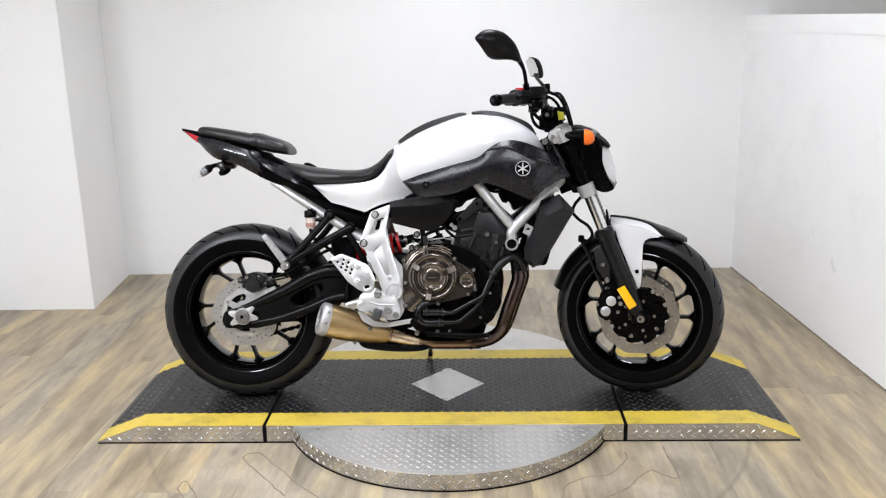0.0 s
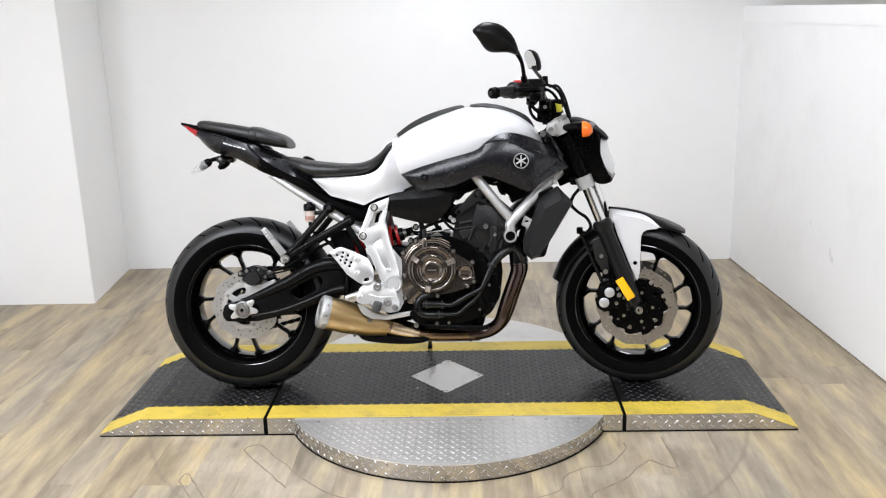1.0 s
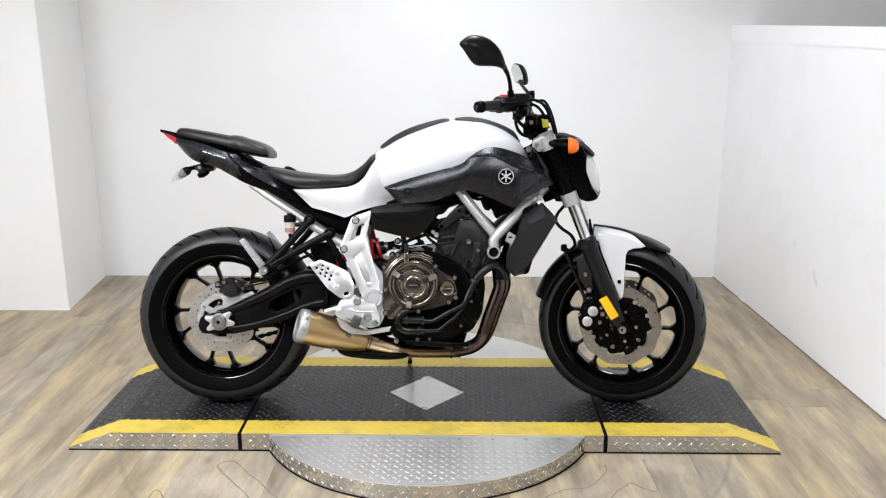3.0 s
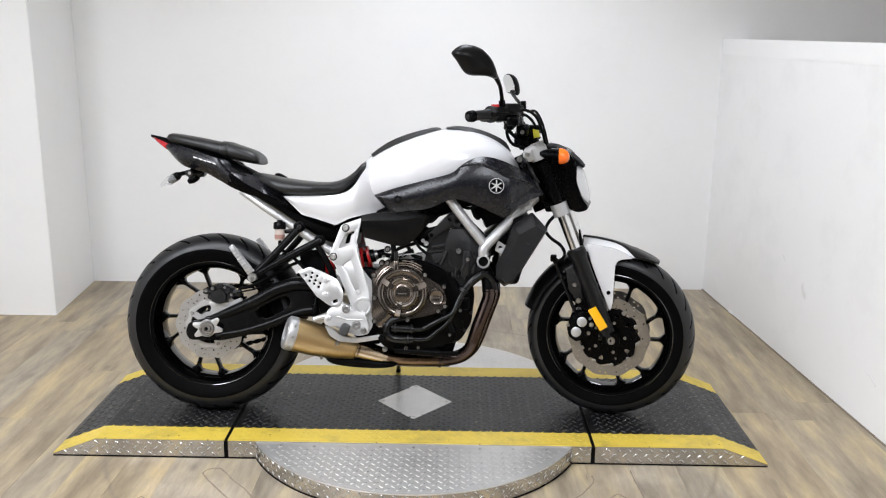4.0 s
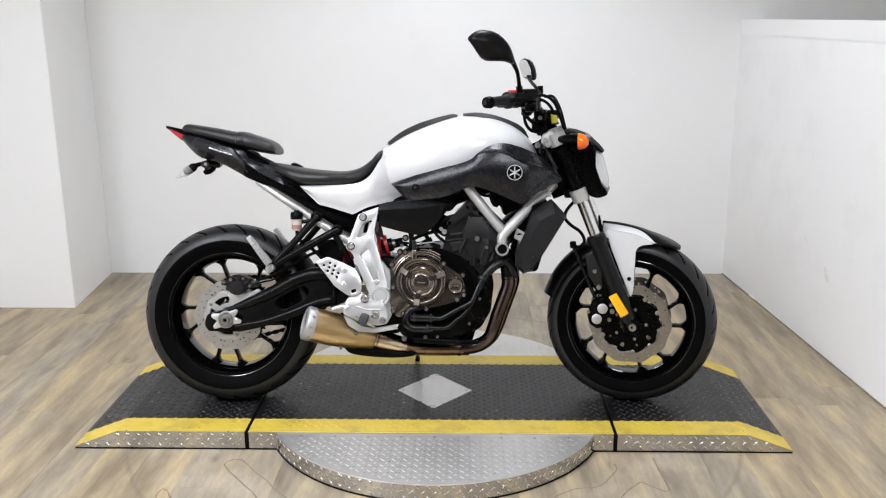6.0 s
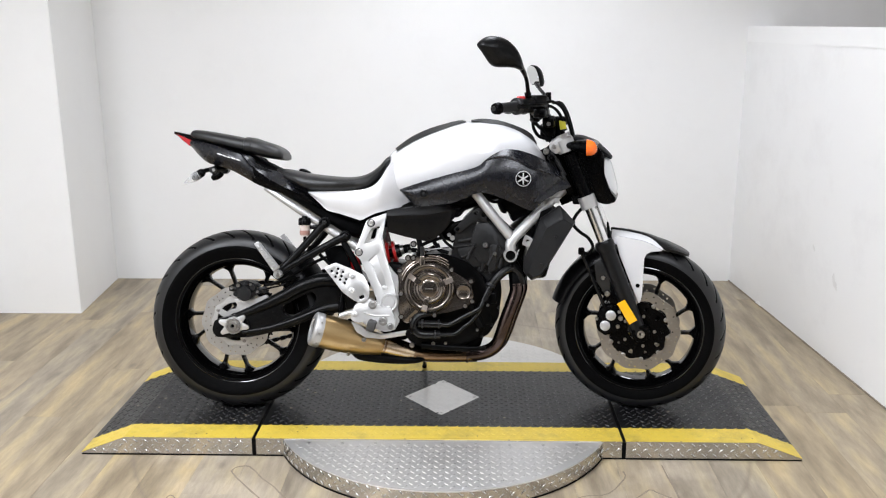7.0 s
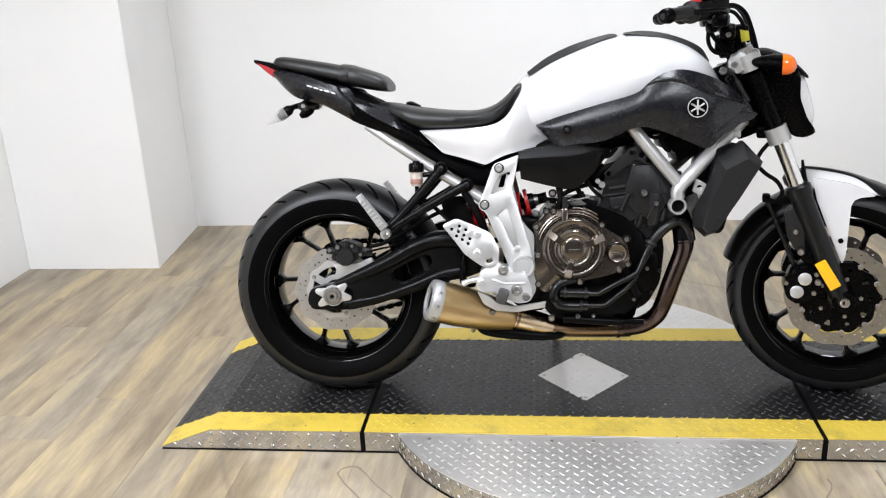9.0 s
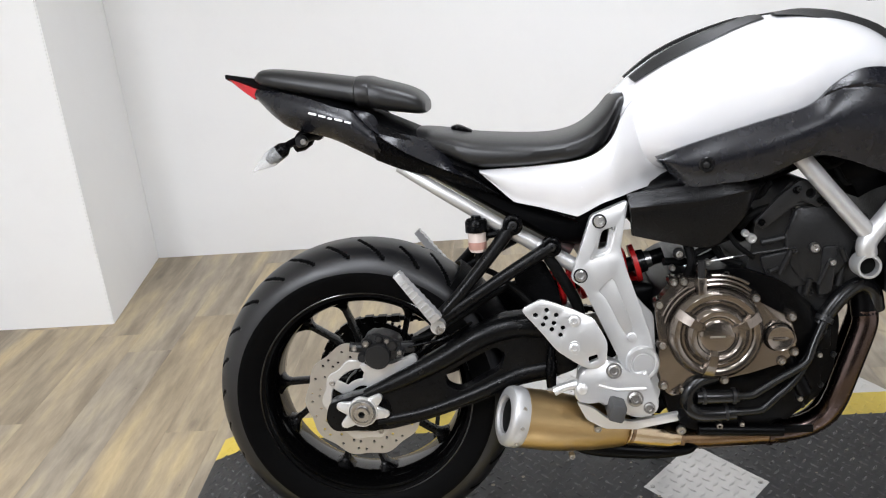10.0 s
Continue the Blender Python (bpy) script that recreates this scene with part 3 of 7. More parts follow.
def deck_section(name, x0, x1, label, diamond=False):
    base = empty(name, pose((x0 + x1) / 2, (RY0 + RY1) / 2, 0))
    back = Matrix.Translation((-(x0 + x1) / 2, -(RY0 + RY1) / 2, 0))

    def put(n, bm, mat, lab=""):
        bmesh.ops.transform(bm, matrix=back, verts=bm.verts[:])
        return part(n, bm, mat, base, lab, smooth=0)

    put("body", side_profile(x0, x1, RY0, RY1, drop=0.001), ALU_SIDE, "bright aluminium tread plate sides")
    put("edging", side_profile(x0 + 0.001, x1 - 0.001, RY0 - 0.0025, RY1 + 0.0025, z0=0.0, drop=DECK - 0.0035), GASKET, "black rubber edging")
    put("stripe", paint_sheet(x0, x1, RY0 + 0.001, RY0 + STRIPE), YELLOW, "worn yellow painted safety stripe")
    put("stripe", paint_sheet(x0, x1, RY1 - STRIPE, RY1 - 0.001), YELLOW, "worn yellow painted safety stripe")
    dark = lambda x, y: RY0 + STRIPE < y < RY1 - STRIPE
    dia = lambda x, y: diamond and abs(x - 0.004) / 0.138 + abs(y - 0.08) / 0.16 < 1
    if diamond:
        y0, y1, cx, cy = RY0 + STRIPE, RY1 - STRIPE, 0.004, 0.08
        top, low = DECK + 0.0006, DECK - 0.003
        for sx in (-1, 1):
            edge = x0 if sx < 0 else x1
            put("black_panel", flat_piece([(edge, y0), (cx, y0), (cx, cy - 0.16), (cx + sx * 0.138, cy), (cx, cy + 0.16), (cx, y1), (edge, y1)], low, top),
                BLACK_DECK, "worn black painted tread plate")
        put("diamond", flat_piece([(cx - 0.137, cy), (cx, cy - 0.159), (cx + 0.137, cy), (cx, cy + 0.159)], low, top - 0.0003), ALU, "bare aluminium diamond inlay")
        for sx, sy in ((-0.118, 0), (0.118, 0), (0, -0.138), (0, 0.138)):
            put("screw", lathe([(0.0055, top - 0.001), (0.0055, top + 0.0012), (0.004, top + 0.002), (0.0015, top + 0.002), (0.001, top + 0.0008), (0.0001, top + 0.0008)], 12, (cx + sx, cy + sy, 0), "z"), STEEL)
    else:
        put("black_panel", paint_sheet(x0, x1, RY0 + STRIPE, RY1 - STRIPE), BLACK_DECK, "worn black painted tread plate")
    ox, oy = (x0 + x1) / 2, (RY0 + RY1) / 2
    top = lambda u, v, h: (u - ox, v - oy, ramp_height(u) + 0.0005 + h)
    ok = lambda u, v: x0 + 0.014 < u < x1 - 0.014 and RY0 + 0.012 < v < RY1 - 0.012
    for n, test, mat in (("treads", lambda u, v: ok(u, v) and dark(u, v) and not dia(u, v), DECK_TREAD), ("treads", lambda u, v: ok(u, v) and not dark(u, v), YELLOW)) + \
            ((("treads", lambda u, v: ok(u, v) and dia(u, v), ALU),) if diamond else ()):
        lug_part(n, *lugs(None, test, top, x0=x0, x1=x1, y0=RY0, y1=RY1, height=0.0028 if mat is DECK_TREAD else 0.0016), mat, base)
    front = lambda u, v, h: (u - ox, RY0 - oy - h * 1.3, v)
    lug_part("treads", *lugs(None, lambda u, v: x0 + 0.014 < u < x1 - 0.014 and 0.012 < v < ramp_height(u) - 0.008, front, pitch=0.0178, x0=x0, x1=x1, y0=0.005, y1=DECK,
                             length=0.0118, height=0.0028), ALU_SIDE, base)
    return tagged(base, label, "ramp", "turntable deck sections")


for sx in (-1, 1):
    # black filler in each open gap, standing in for the shade there
    tagged(part("seam_strip", box(sx * SEAM - 0.0065, sx * SEAM + 0.0065, RY0 - 0.002, RY1 + 0.002, 0.0, DECK - 0.004), GASKET), "black strip added to darken the joint between deck sections", "joint strip")
deck_section("display_deck", -SEAM + 0.006, SEAM - 0.006, "black tread plate deck with yellow edges and a bare diamond", True)
deck_section("display_ramp", -TOE, -SEAM - 0.006, "black tread plate end ramp with yellow stripes, under the rear wheel")
deck_section("display_ramp", SEAM + 0.006, TOE, "black tread plate end ramp with yellow stripes, under the front wheel")


WING_X, WING_R, WING_FRONT, WING_BACK = 0.015, 0.588, -0.011, 0.173


def turntable():
    """A round-ended plate that shows as two segments, one on either side of the deck."""
    base = empty("turntable", pose(WING_X, 0.081, 0))
    top, mid = DECK - 0.004, 0.081
    wings = ((WING_FRONT - mid, -1), (WING_BACK - mid, 1))
    dip = math.asin(0.225 / WING_R)

    def arc(cy, way, r, n=80):
        return [(r * math.cos(a), cy + way * r * math.sin(a)) for a in np.linspace(dip, math.pi - dip, n)]

    front, back = arc(*wings[0], WING_R - 0.001), arc(*wings[1], WING_R - 0.001)
    part("plate", flat_piece(front + back[::-1], 0.03, top), ALU, base, smooth=0)
    for cy, way in wings:
        for name, mat, lab, out, deep, z0, z1 in (("rim", ALU_SIDE, "polished aluminium tread plate rim", 0.0, 0.02, 0.004, top - 0.003), ("edging", GASKET, "black rubber edging", 0.002, 0.012, 0.0, 0.004)):
            outer, inner = arc(cy, way, WING_R + out), arc(cy, way, WING_R + out - deep)
            bm = bmesh.new()
            grid_faces(bm, [[(*p, z0), (*p, z1), (*q, z1), (*q, z0)] for p, q in zip(outer, inner)])
            part(name, bm, mat, base, lab, smooth=30)
        lug_part("treads", *lugs(None, lambda u, v: math.hypot(u, v - cy) < WING_R - 0.014 and not RY0 - 0.02 < v + mid < RY1 + 0.02 and (v - cy) * way > 0, lambda u, v, h: (u, v, top + h),
                                 x0=-0.7, x1=0.7, y0=-0.75, y1=0.75, height=0.0022), ALU, base)
        wrap = lambda u, v, h: ((WING_R + h * 1.3) * math.sin(u / WING_R), cy + way * (WING_R + h * 1.3) * math.cos(u / WING_R), v)
        span = (math.pi / 2 - dip) * WING_R
        lug_part("treads", *lugs(None, lambda u, v: 0.01 < v < top - 0.006, wrap, pitch=0.0178, x0=-span, x1=span, y0=0.004, y1=DECK, length=0.0118, height=0.0028), ALU_SIDE, base)
    for k in range(-4, 5):
        part("rivet", lathe([(0.006, 0), (0.005, 0.0025), (0.0001, 0.0028)], 10, (0.11 * k, RY0 - mid - 0.025, top), "z"), STEEL, base)
    return tagged(base, "round bright aluminium tread plate turntable on the floor", "turntable")


turntable()

# ---- the motorcycle ----
# Built upright, x forward, its right side towards -y, then leaned on its side stand; the fork is turned to the right.
bike = tagged(empty("motorcycle", pose(0, 0, DECK + 0.003, -10, 0, 0)), "white and black naked motorcycle leaning on its side stand", "motorcycle")
RAKE = radians(24.5)
STEER = Matrix.Translation((0.79, 0, 0)) @ Matrix.Rotation(radians(-13), 4, Vector((-math.sin(RAKE), 0, math.cos(RAKE)))) @ Matrix.Translation((-0.79, 0, 0))


def on(name, bm, mat, label="", parent=None, front=False, smooth=40.0):
    """A part of the motorcycle; front parts turn with the fork."""
    return part(name, bm, mat, parent or bike, label, STEER.copy() if front and parent is None else None, smooth)


def sliced(outline, holes, y0, y1):
    """A flat sheet with holes through it, as thick as y0 to y1."""
    bm = bmesh.new()
    edges = []
    for loop in [outline, *holes]:
        vs = [bm.verts.new((x, y0, z)) for x, z in loop]
        edges += [bm.edges.new((vs[i], vs[(i + 1) % len(vs)])) for i in range(len(vs))]
    r = bmesh.ops.triangle_fill(bm, use_beauty=True, use_dissolve=False, edges=edges)
    faces = [g for g in r["geom"] if isinstance(g, bmesh.types.BMFace)]
    ex = bmesh.ops.extrude_face_region(bm, geom=faces)
    bmesh.ops.translate(bm, vec=(0, y1 - y0, 0), verts=[g for g in ex["geom"] if isinstance(g, bmesh.types.BMVert)])
    return bm


def holed(outline, holes, y0, y1, bevel=0.004, seg=3):
    """A sheet with holes, the edges of its face at y0 rounded."""
    bm = sliced(outline, holes, y0, y1)
    bmesh.ops.recalc_face_normals(bm, faces=bm.faces[:])
    es = [e for e in bm.edges if all(abs(v.co.y - y0) < 1e-6 for v in e.verts) and len(e.link_faces) == 2 and e.calc_face_angle(0) > 1.0]
    bmesh.ops.bevel(bm, geom=es, offset=bevel, segments=seg, affect="EDGES", profile=0.5, clamp_overlap=True)
    return bm


def round_loop(x, z, r, n=8, turn=0.0):
    return [(x + r * math.cos(2 * math.pi * i / n + turn), z + r * math.sin(2 * math.pi * i / n + turn)) for i in range(n)]


def rounded(pts, r=0.008, n=3):
    """The outline with its corners rounded."""
    out = []
    k = len(pts)
    for i in range(k):
        p, a, b = Vector(pts[i]), Vector(pts[i - 1]), Vector(pts[(i + 1) % k])
        d0, d1 = a - p, b - p
        q0 = p + d0.normalized() * min(r, d0.length * 0.4)
        q1 = p + d1.normalized() * min(r, d1.length * 0.4)
        for j in range(n + 1):
            t = j / n
            s = q0 * (1 - t) ** 2 + p * 2 * t * (1 - t) + q1 * t * t
            out.append((s.x, s.y))
    return out


def body(stations, power=0.75, seg=28, n=4, bm=None, lean=0.0, top_narrow=0.0):
    """A rounded hull along x through stations (x, top, bottom, half width)."""
    rows = []
    xs = smooth_line([(s[0], s[1], s[2]) for s in stations], n)
    ws = smooth_line([(s[0], s[3], 0) for s in stations], n)
    for p, w in zip(xs, ws):
        x, zt, zb, hw = p.x, p.y, p.z, max(0.002, w.y)
        mid, half = (zt + zb) / 2, max(0.001, (zt - zb) / 2)
        ring = []
        for k in range(seg):
            a = 2 * math.pi * (k + 0.5) / seg
            s, c = math.sin(a), math.cos(a)
            yy = math.copysign(abs(s) ** power, s) * hw
            zz = mid + math.copysign(abs(c) ** power, c) * half
            yy *= 1 - top_narrow * max(0, c)
            ring.append((x, yy, zz))
        rows.append(ring)
    return loft(rows, bm)


def tyre(radius, width, rim, seed=0):
    """A tyre about the y axis with a round crown and slanting grooves cut into it."""
    nseg, nv = 1000, 48
    side = radius - rim
    prof = []
    for j in range(nv + 1):
        a = -math.pi / 2 * 1.0 + math.pi * j / nv
        s, c = math.sin(a), math.cos(a)
        y = width / 2 * math.copysign(abs(s) ** 0.85, s)
        r = radius - side * 0.62 * (1 - abs(c) ** 0.9)
        prof.append((r, y))
    half = width / 2 - 0.006
    prof = [(rim - 0.004, -half * 0.86), (rim + 0.006, -half * 0.93)] + prof + [(rim + 0.006, half * 0.93), (rim - 0.004, half * 0.86)]
    verts, faces, cut = [], [], set()
    for i in range(nseg):
        th = 2 * math.pi * i / nseg
        for r, y in prof:
            v = y / (width / 2)
            if abs(v) < 0.88 and r > rim + 0.03:
                for sign, ph in ((1, 0.0), (-1, 0.5)):
                    turns = th * 26 / (2 * math.pi) + ph + sign * v * 1.25 + 0.2 * math.sin(3 * v)
                    cycle = turns % 1
                    inner = 0.10 if int(turns // 1) % 2 else 0.34
                    lo, hi = (inner, 0.84) if sign > 0 else (-0.84, -inner)
                    if lo < v < hi and cycle < 0.075:
                        r -= 0.005
                        cut.add(len(verts))
            verts.append((r * math.cos(th), y, r * math.sin(th)))
    k = len(prof)
    for i in range(nseg):
        a, b = i * k, ((i + 1) % nseg) * k
        for j in range(k - 1):
            faces.append((a + j, a + j + 1, b + j + 1, b + j))
    me = bpy.data.meshes.new("tyre")
    me.from_pydata(verts, [], faces)
    me.polygons.foreach_set("use_smooth", [True] * len(me.polygons))
    me.materials.append(RUBBER)
    me.materials.append(SIDEWALL)
    # groove faces take the darker rubber too, which paints in their shade
    me.polygons.foreach_set("material_index", [0 if all(math.hypot(verts[v][0], verts[v][2]) > rim + side * 0.46 for v in f) and not any(v in cut for v in f) else 1 for f in faces])
    return me


def wave_disc(outer, inner, y0, y1, waves=10, rows=((0.25, 25), (0.64, 25))):
    """A petal-edged brake disc with drilled holes."""
    n = 120
    rim = [((outer - 0.003 + 0.003 * math.cos(2 * math.pi * i * waves / n)) * math.cos(2 * math.pi * i / n),
            (outer - 0.003 + 0.003 * math.cos(2 * math.pi * i * waves / n)) * math.sin(2 * math.pi * i / n)) for i in range(n)]
    core = [((inner + 0.003 * math.cos(2 * math.pi * i * waves / 80)) * math.cos(2 * math.pi * i / 80),
             (inner + 0.003 * math.cos(2 * math.pi * i * waves / 80)) * math.sin(2 * math.pi * i / 80)) for i in range(80)]
    holes = []
    for k, (share, count) in enumerate(rows):
        r = inner + (outer - inner) * share
        for i in range(count):
            a = 2 * math.pi * (i + 0.5 * k) / count + 0.05 * (i % 3)
            holes.append(round_loop(r * math.cos(a), r * math.sin(a), 0.0031, 8))
    return sliced(rim, [core, *holes], y0, y1)


def wheel(name, centre, radius, width, rim_w, turn, hub_r, hub_w, front, disc_r, disc_in, discs, label, spread=18, swept=(0, 0)):
    rim = 0.216
    m = Matrix.Translation(centre)
    h = rim_w / 2
    rim_bm = lathe([(rim + 0.009, -h - 0.004), (rim + 0.009, -h + 0.002), (rim - 0.010, -h + 0.008), (rim - 0.012, -h + 0.03), (rim - 0.013, 0), (rim - 0.012, h - 0.03),
                    (rim - 0.010, h - 0.008), (rim + 0.009, h - 0.002), (rim + 0.009, h + 0.004), (rim - 0.006, h + 0.003), (rim - 0.014, h - 0.006),
                    (rim - 0.022, h - 0.026), (rim - 0.025, 0.02), (rim - 0.026, 0), (rim - 0.025, -0.02), (rim - 0.022, -h + 0.026), (rim - 0.014, -h + 0.006), (rim - 0.006, -h - 0.003)],
                   120, closed=True)
    w = part(name, rim_bm, RIM_BLACK, bike, label, (STEER @ m) if front else m)
    # the well and the outer flange are duller than the lip between them
    w.data.materials.append(SIDEWALL)
    w.data.materials.append(RIM_WELL)
    for f in w.data.polygons:
        at = [(math.hypot(w.data.vertices[i].co.x, w.data.vertices[i].co.z), abs(w.data.vertices[i].co.y)) for i in f.vertices]
        if all(r > rim - 0.0065 for r, y in at):
            f.material_index = 1
        elif all(r < rim - 0.0135 and y < h - 0.005 for r, y in at):
            f.material_index = 2
    for y in (-h - 0.004, h + 0.004):
        bead = [(rim + 0.003 + 0.0032 * math.cos(a), y + 0.0032 * math.sin(a)) for a in np.linspace(0, 2 * math.pi, 8, endpoint=False)]
        part("rim_lip", lathe(bead, 96, closed=True), RIM_BLACK, w)
    t = new("tyre", tyre(radius, width, rim))
    t.parent = w
    t["label"] = "black rubber tyre with slanting tread grooves"
    part("hub", lathe([(0.012, -hub_w), (hub_r * 0.7, -hub_w), (hub_r, -hub_w + 0.02), (hub_r, hub_w - 0.02), (hub_r * 0.7, hub_w), (0.012, hub_w)], 40), RIM_BLACK, w)
    for k in range(10):
        # five pairs, each arm swept a little on its way out from the hub
        out, sweep = turn + 72 * (k // 2) + (spread if k % 2 else -spread), swept[k % 2]
        rows = []
        for r, hw, d in ((hub_r - 0.005, 0.013, 0.022), (hub_r + 0.03, 0.0085, 0.018), (0.12, 0.0065, 0.015), (rim - 0.045, 0.0065, 0.015), (rim - 0.036, 0.010, 0.018), (rim - 0.028, 0.019, 0.024), (rim - 0.019, 0.036, 0.030)):
            a = radians(out - sweep * (rim - 0.019 - r) / (rim - 0.069))
            c, s = math.cos(a), math.sin(a)
            ring = []
            for u, v in ((-1, -0.5), (-0.6, -1), (0.6, -1), (1, -0.5), (1, 0.5), (0.6, 1), (-0.6, 1), (-1, 0.5)):
                ring.append((r * c - u * hw * s, v * d, r * s + u * hw * c))
            rows.append(ring)
        part("spoke", loft(rows), SPOKE_PAINT, w, smooth=50)
    for y in discs:
        part("brake_disc", wave_disc(disc_r, disc_in, y - 0.0025, y + 0.0025), DISC_STEEL if front else REAR_DISC_STEEL, w, "drilled petal-edged steel brake disc", smooth=30)
    return w


REAR, FRONT = Vector((-0.71, 0, 0.315)), Vector((0.704, 0, 0.296))
rear_wheel = wheel("rear_wheel", REAR, 0.315, 0.182, 0.142, 47.5, 0.05, 0.085, False, 0.123, 0.083, (-0.088,), "gloss black ten-spoke cast rear wheel", 14.5, (9, 22))
front_wheel = wheel("front_wheel", FRONT, 0.295, 0.122, 0.095, 11, 0.042, 0.07, True, 0.142, 0.106, (-0.072, 0.072), "gloss black ten-spoke cast front wheel", 15, (9, 18))

# front disc carriers and their buttons
for y in (-0.072, 0.072):
    holes = [round_loop(0.080 * math.cos(radians(36 * k)), 0.080 * math.sin(radians(36 * k)), 0.006, 8) for k in range(0, 10, 2)]
    for k in range(1, 10, 2):
        spot = lambda r, a: (r * math.cos(radians(36 * k + a)), r * math.sin(radians(36 * k + a)))
        holes.append(rounded([spot(0.086, -6), spot(0.088, 0), spot(0.086, 6), spot(0.070, 3), spot(0.070, -3)], 0.004))
    ring = [((0.1000 + 0.004 * math.cos(10 * radians(3 * k) - 0.2)) * math.cos(radians(3 * k)), (0.1000 + 0.004 * math.cos(10 * radians(3 * k) - 0.2)) * math.sin(radians(3 * k))) for k in range(120)]
    part("disc_carrier", sliced(ring, [round_loop(0, 0, 0.036, 30), *holes], y - 0.004, y + 0.004), SATIN, front_wheel, "black disc carrier", smooth=30)
for k in range(10):
    a = radians(18 + 36 * k)
    part("disc_button", bolt(bmesh.new(), 0.1005 * math.cos(a + 0.12), -0.075, 0.1005 * math.sin(a + 0.12), 0.0075, 0.004), DISC_STEEL, front_wheel)
for k in range(5):
    a = radians(72 * k)
    part("disc_bolt", bolt(bmesh.new(), 0.055 * math.cos(a), -0.076, 0.055 * math.sin(a), 0.006, 0.005), STEEL, front_wheel)
ring = [((0.0845 + 0.003 * math.cos(10 * radians(3 * k))) * math.cos(radians(3 * k)), (0.0845 + 0.003 * math.cos(10 * radians(3 * k))) * math.sin(radians(3 * k))) for k in range(120)]
gaps = []
for k in range(5):
    a0, a1 = radians(72 * k - 27 + 40), radians(72 * k + 27 + 40)
    gaps.append([(0.067 * math.cos(a), 0.067 * math.sin(a)) for a in np.linspace(a0, a1, 9)] + [(0.045 * math.cos(a), 0.045 * math.sin(a)) for a in np.linspace(a1 - 0.1, a0 + 0.1, 7)])
part("disc_carrier", holed(ring, [round_loop(0, 0, 0.03, 24), *gaps], -0.0945, -0.0905, 0.0015, 1), CAST, rear_wheel, "bare cast disc carrier", smooth=30)
for k in range(5):
    a = radians(72 * k + 4)
    part("disc_bolt", bolt(bmesh.new(), 0.074 * math.cos(a), -0.0945, 0.074 * math.sin(a), 0.006, 0.004), STEEL, rear_wheel)
bm = lathe([(0.07, 0.083), (0.110, 0.083), (0.110, 0.090), (0.07, 0.090)], 60, bm=None, closed=True)
for k in range(43):
    a = 2 * math.pi * k / 43
    lathe([(0.004, 0.084), (0.004, 0.089)], 5, (0.113 * math.cos(a), 0, 0.113 * math.sin(a)), bm=bm)
part("sprocket", bm, ENGINE, rear_wheel, "dark steel rear sprocket")

# drive chain on the far side
bm = bmesh.new()
loop = []
r0, r1, c0, c1 = 0.118, 0.045, Vector((-0.71, 0.315)), Vector((-0.16, 0.385))
for k in range(19):
    a = radians(82 + 196 * k / 18)
    loop.append((c0.x + r0 * math.cos(a), c0.y + r0 * math.sin(a)))
for k in range(11):
    a = radians(278 + 164 * k / 10)
    loop.append((c1.x + r1 * math.cos(a), c1.y + r1 * math.sin(a)))
loop.append(loop[0])
for k in range(112):
    p, q = curve2(loop, k / 112), curve2(loop, (k + 1) / 112)
    ang = math.atan2(q[1] - p[1], q[0] - p[0])
    mm = Matrix.Translation(((p[0] + q[0]) / 2, 0.087, (p[1] + q[1]) / 2)) @ Matrix.Rotation(-ang, 4, "Y")
    wide = 0.009 if k % 2 else 0.006
    tall = 0.0075 if k % 2 else 0.005
    add_box(bm, -0.0095, 0.0095, -wide, wide, -tall, tall, m=mm)
on("chain", bm, ENGINE, "dark steel drive chain")

# ---- swingarm and rear axle ----
SWING = rounded([(-0.775, 0.326), (-0.70, 0.345), (-0.644, 0.370), (-0.55, 0.420), (-0.48, 0.462), (-0.42, 0.486), (-0.36, 0.490), (-0.29, 0.475), (-0.26, 0.42), (-0.28, 0.375), (-0.33, 0.357),
                 (-0.40, 0.345), (-0.479, 0.314), (-0.583, 0.282), (-0.655, 0.266), (-0.77, 0.266), (-0.785, 0.29)], 0.012)
GAP = rounded([(-0.540, 0.376), (-0.49, 0.402), (-0.439, 0.427), (-0.418, 0.412), (-0.432, 0.378), (-0.511, 0.338), (-0.538, 0.35)], 0.012)
for y0, y1 in ((-0.135, -0.10), (0.10, 0.135)):
    bm = holed(SWING, [GAP], y0 if y0 < 0 else y1, y1 if y0 < 0 else y0, 0.011)
    on("swingarm_leg", bm, SWING_PAINT, "satin black swingarm leg with an oval opening", smooth=50)
bm = bmesh.new()
tube([(-0.70, -0.128, 0.338), (-0.62, -0.128, 0.370), (-0.54, -0.128, 0.407), (-0.47, -0.128, 0.445), (-0.40, -0.127, 0.463), (-0.33, -0.126, 0.455)], [0.012, 0.018, 0.021, 0.023, 0.023, 0.020], 14, 5, bm)
tube([(-0.68, -0.128, 0.282), (-0.58, -0.128, 0.299), (-0.48, -0.128, 0.332), (-0.40, -0.127, 0.364), (-0.32, -0.126, 0.378)], [0.012, 0.014, 0.016, 0.018, 0.018], 14, 5, bm)
on("swingarm_rib", bm, SWING_PAINT, "rounded edges along the swingarm")
on("swingarm_bridge", box(-0.36, -0.27, -0.12, 0.12, 0.38, 0.47, bevel=0.015), SATIN)
bm = lathe([(0.030, -0.134), (0.030, -0.146), (0.029, -0.149), (0.027, -0.149), (0.026, -0.146), (0.0001, -0.146)], 36, (-0.707, 0, 0.309))
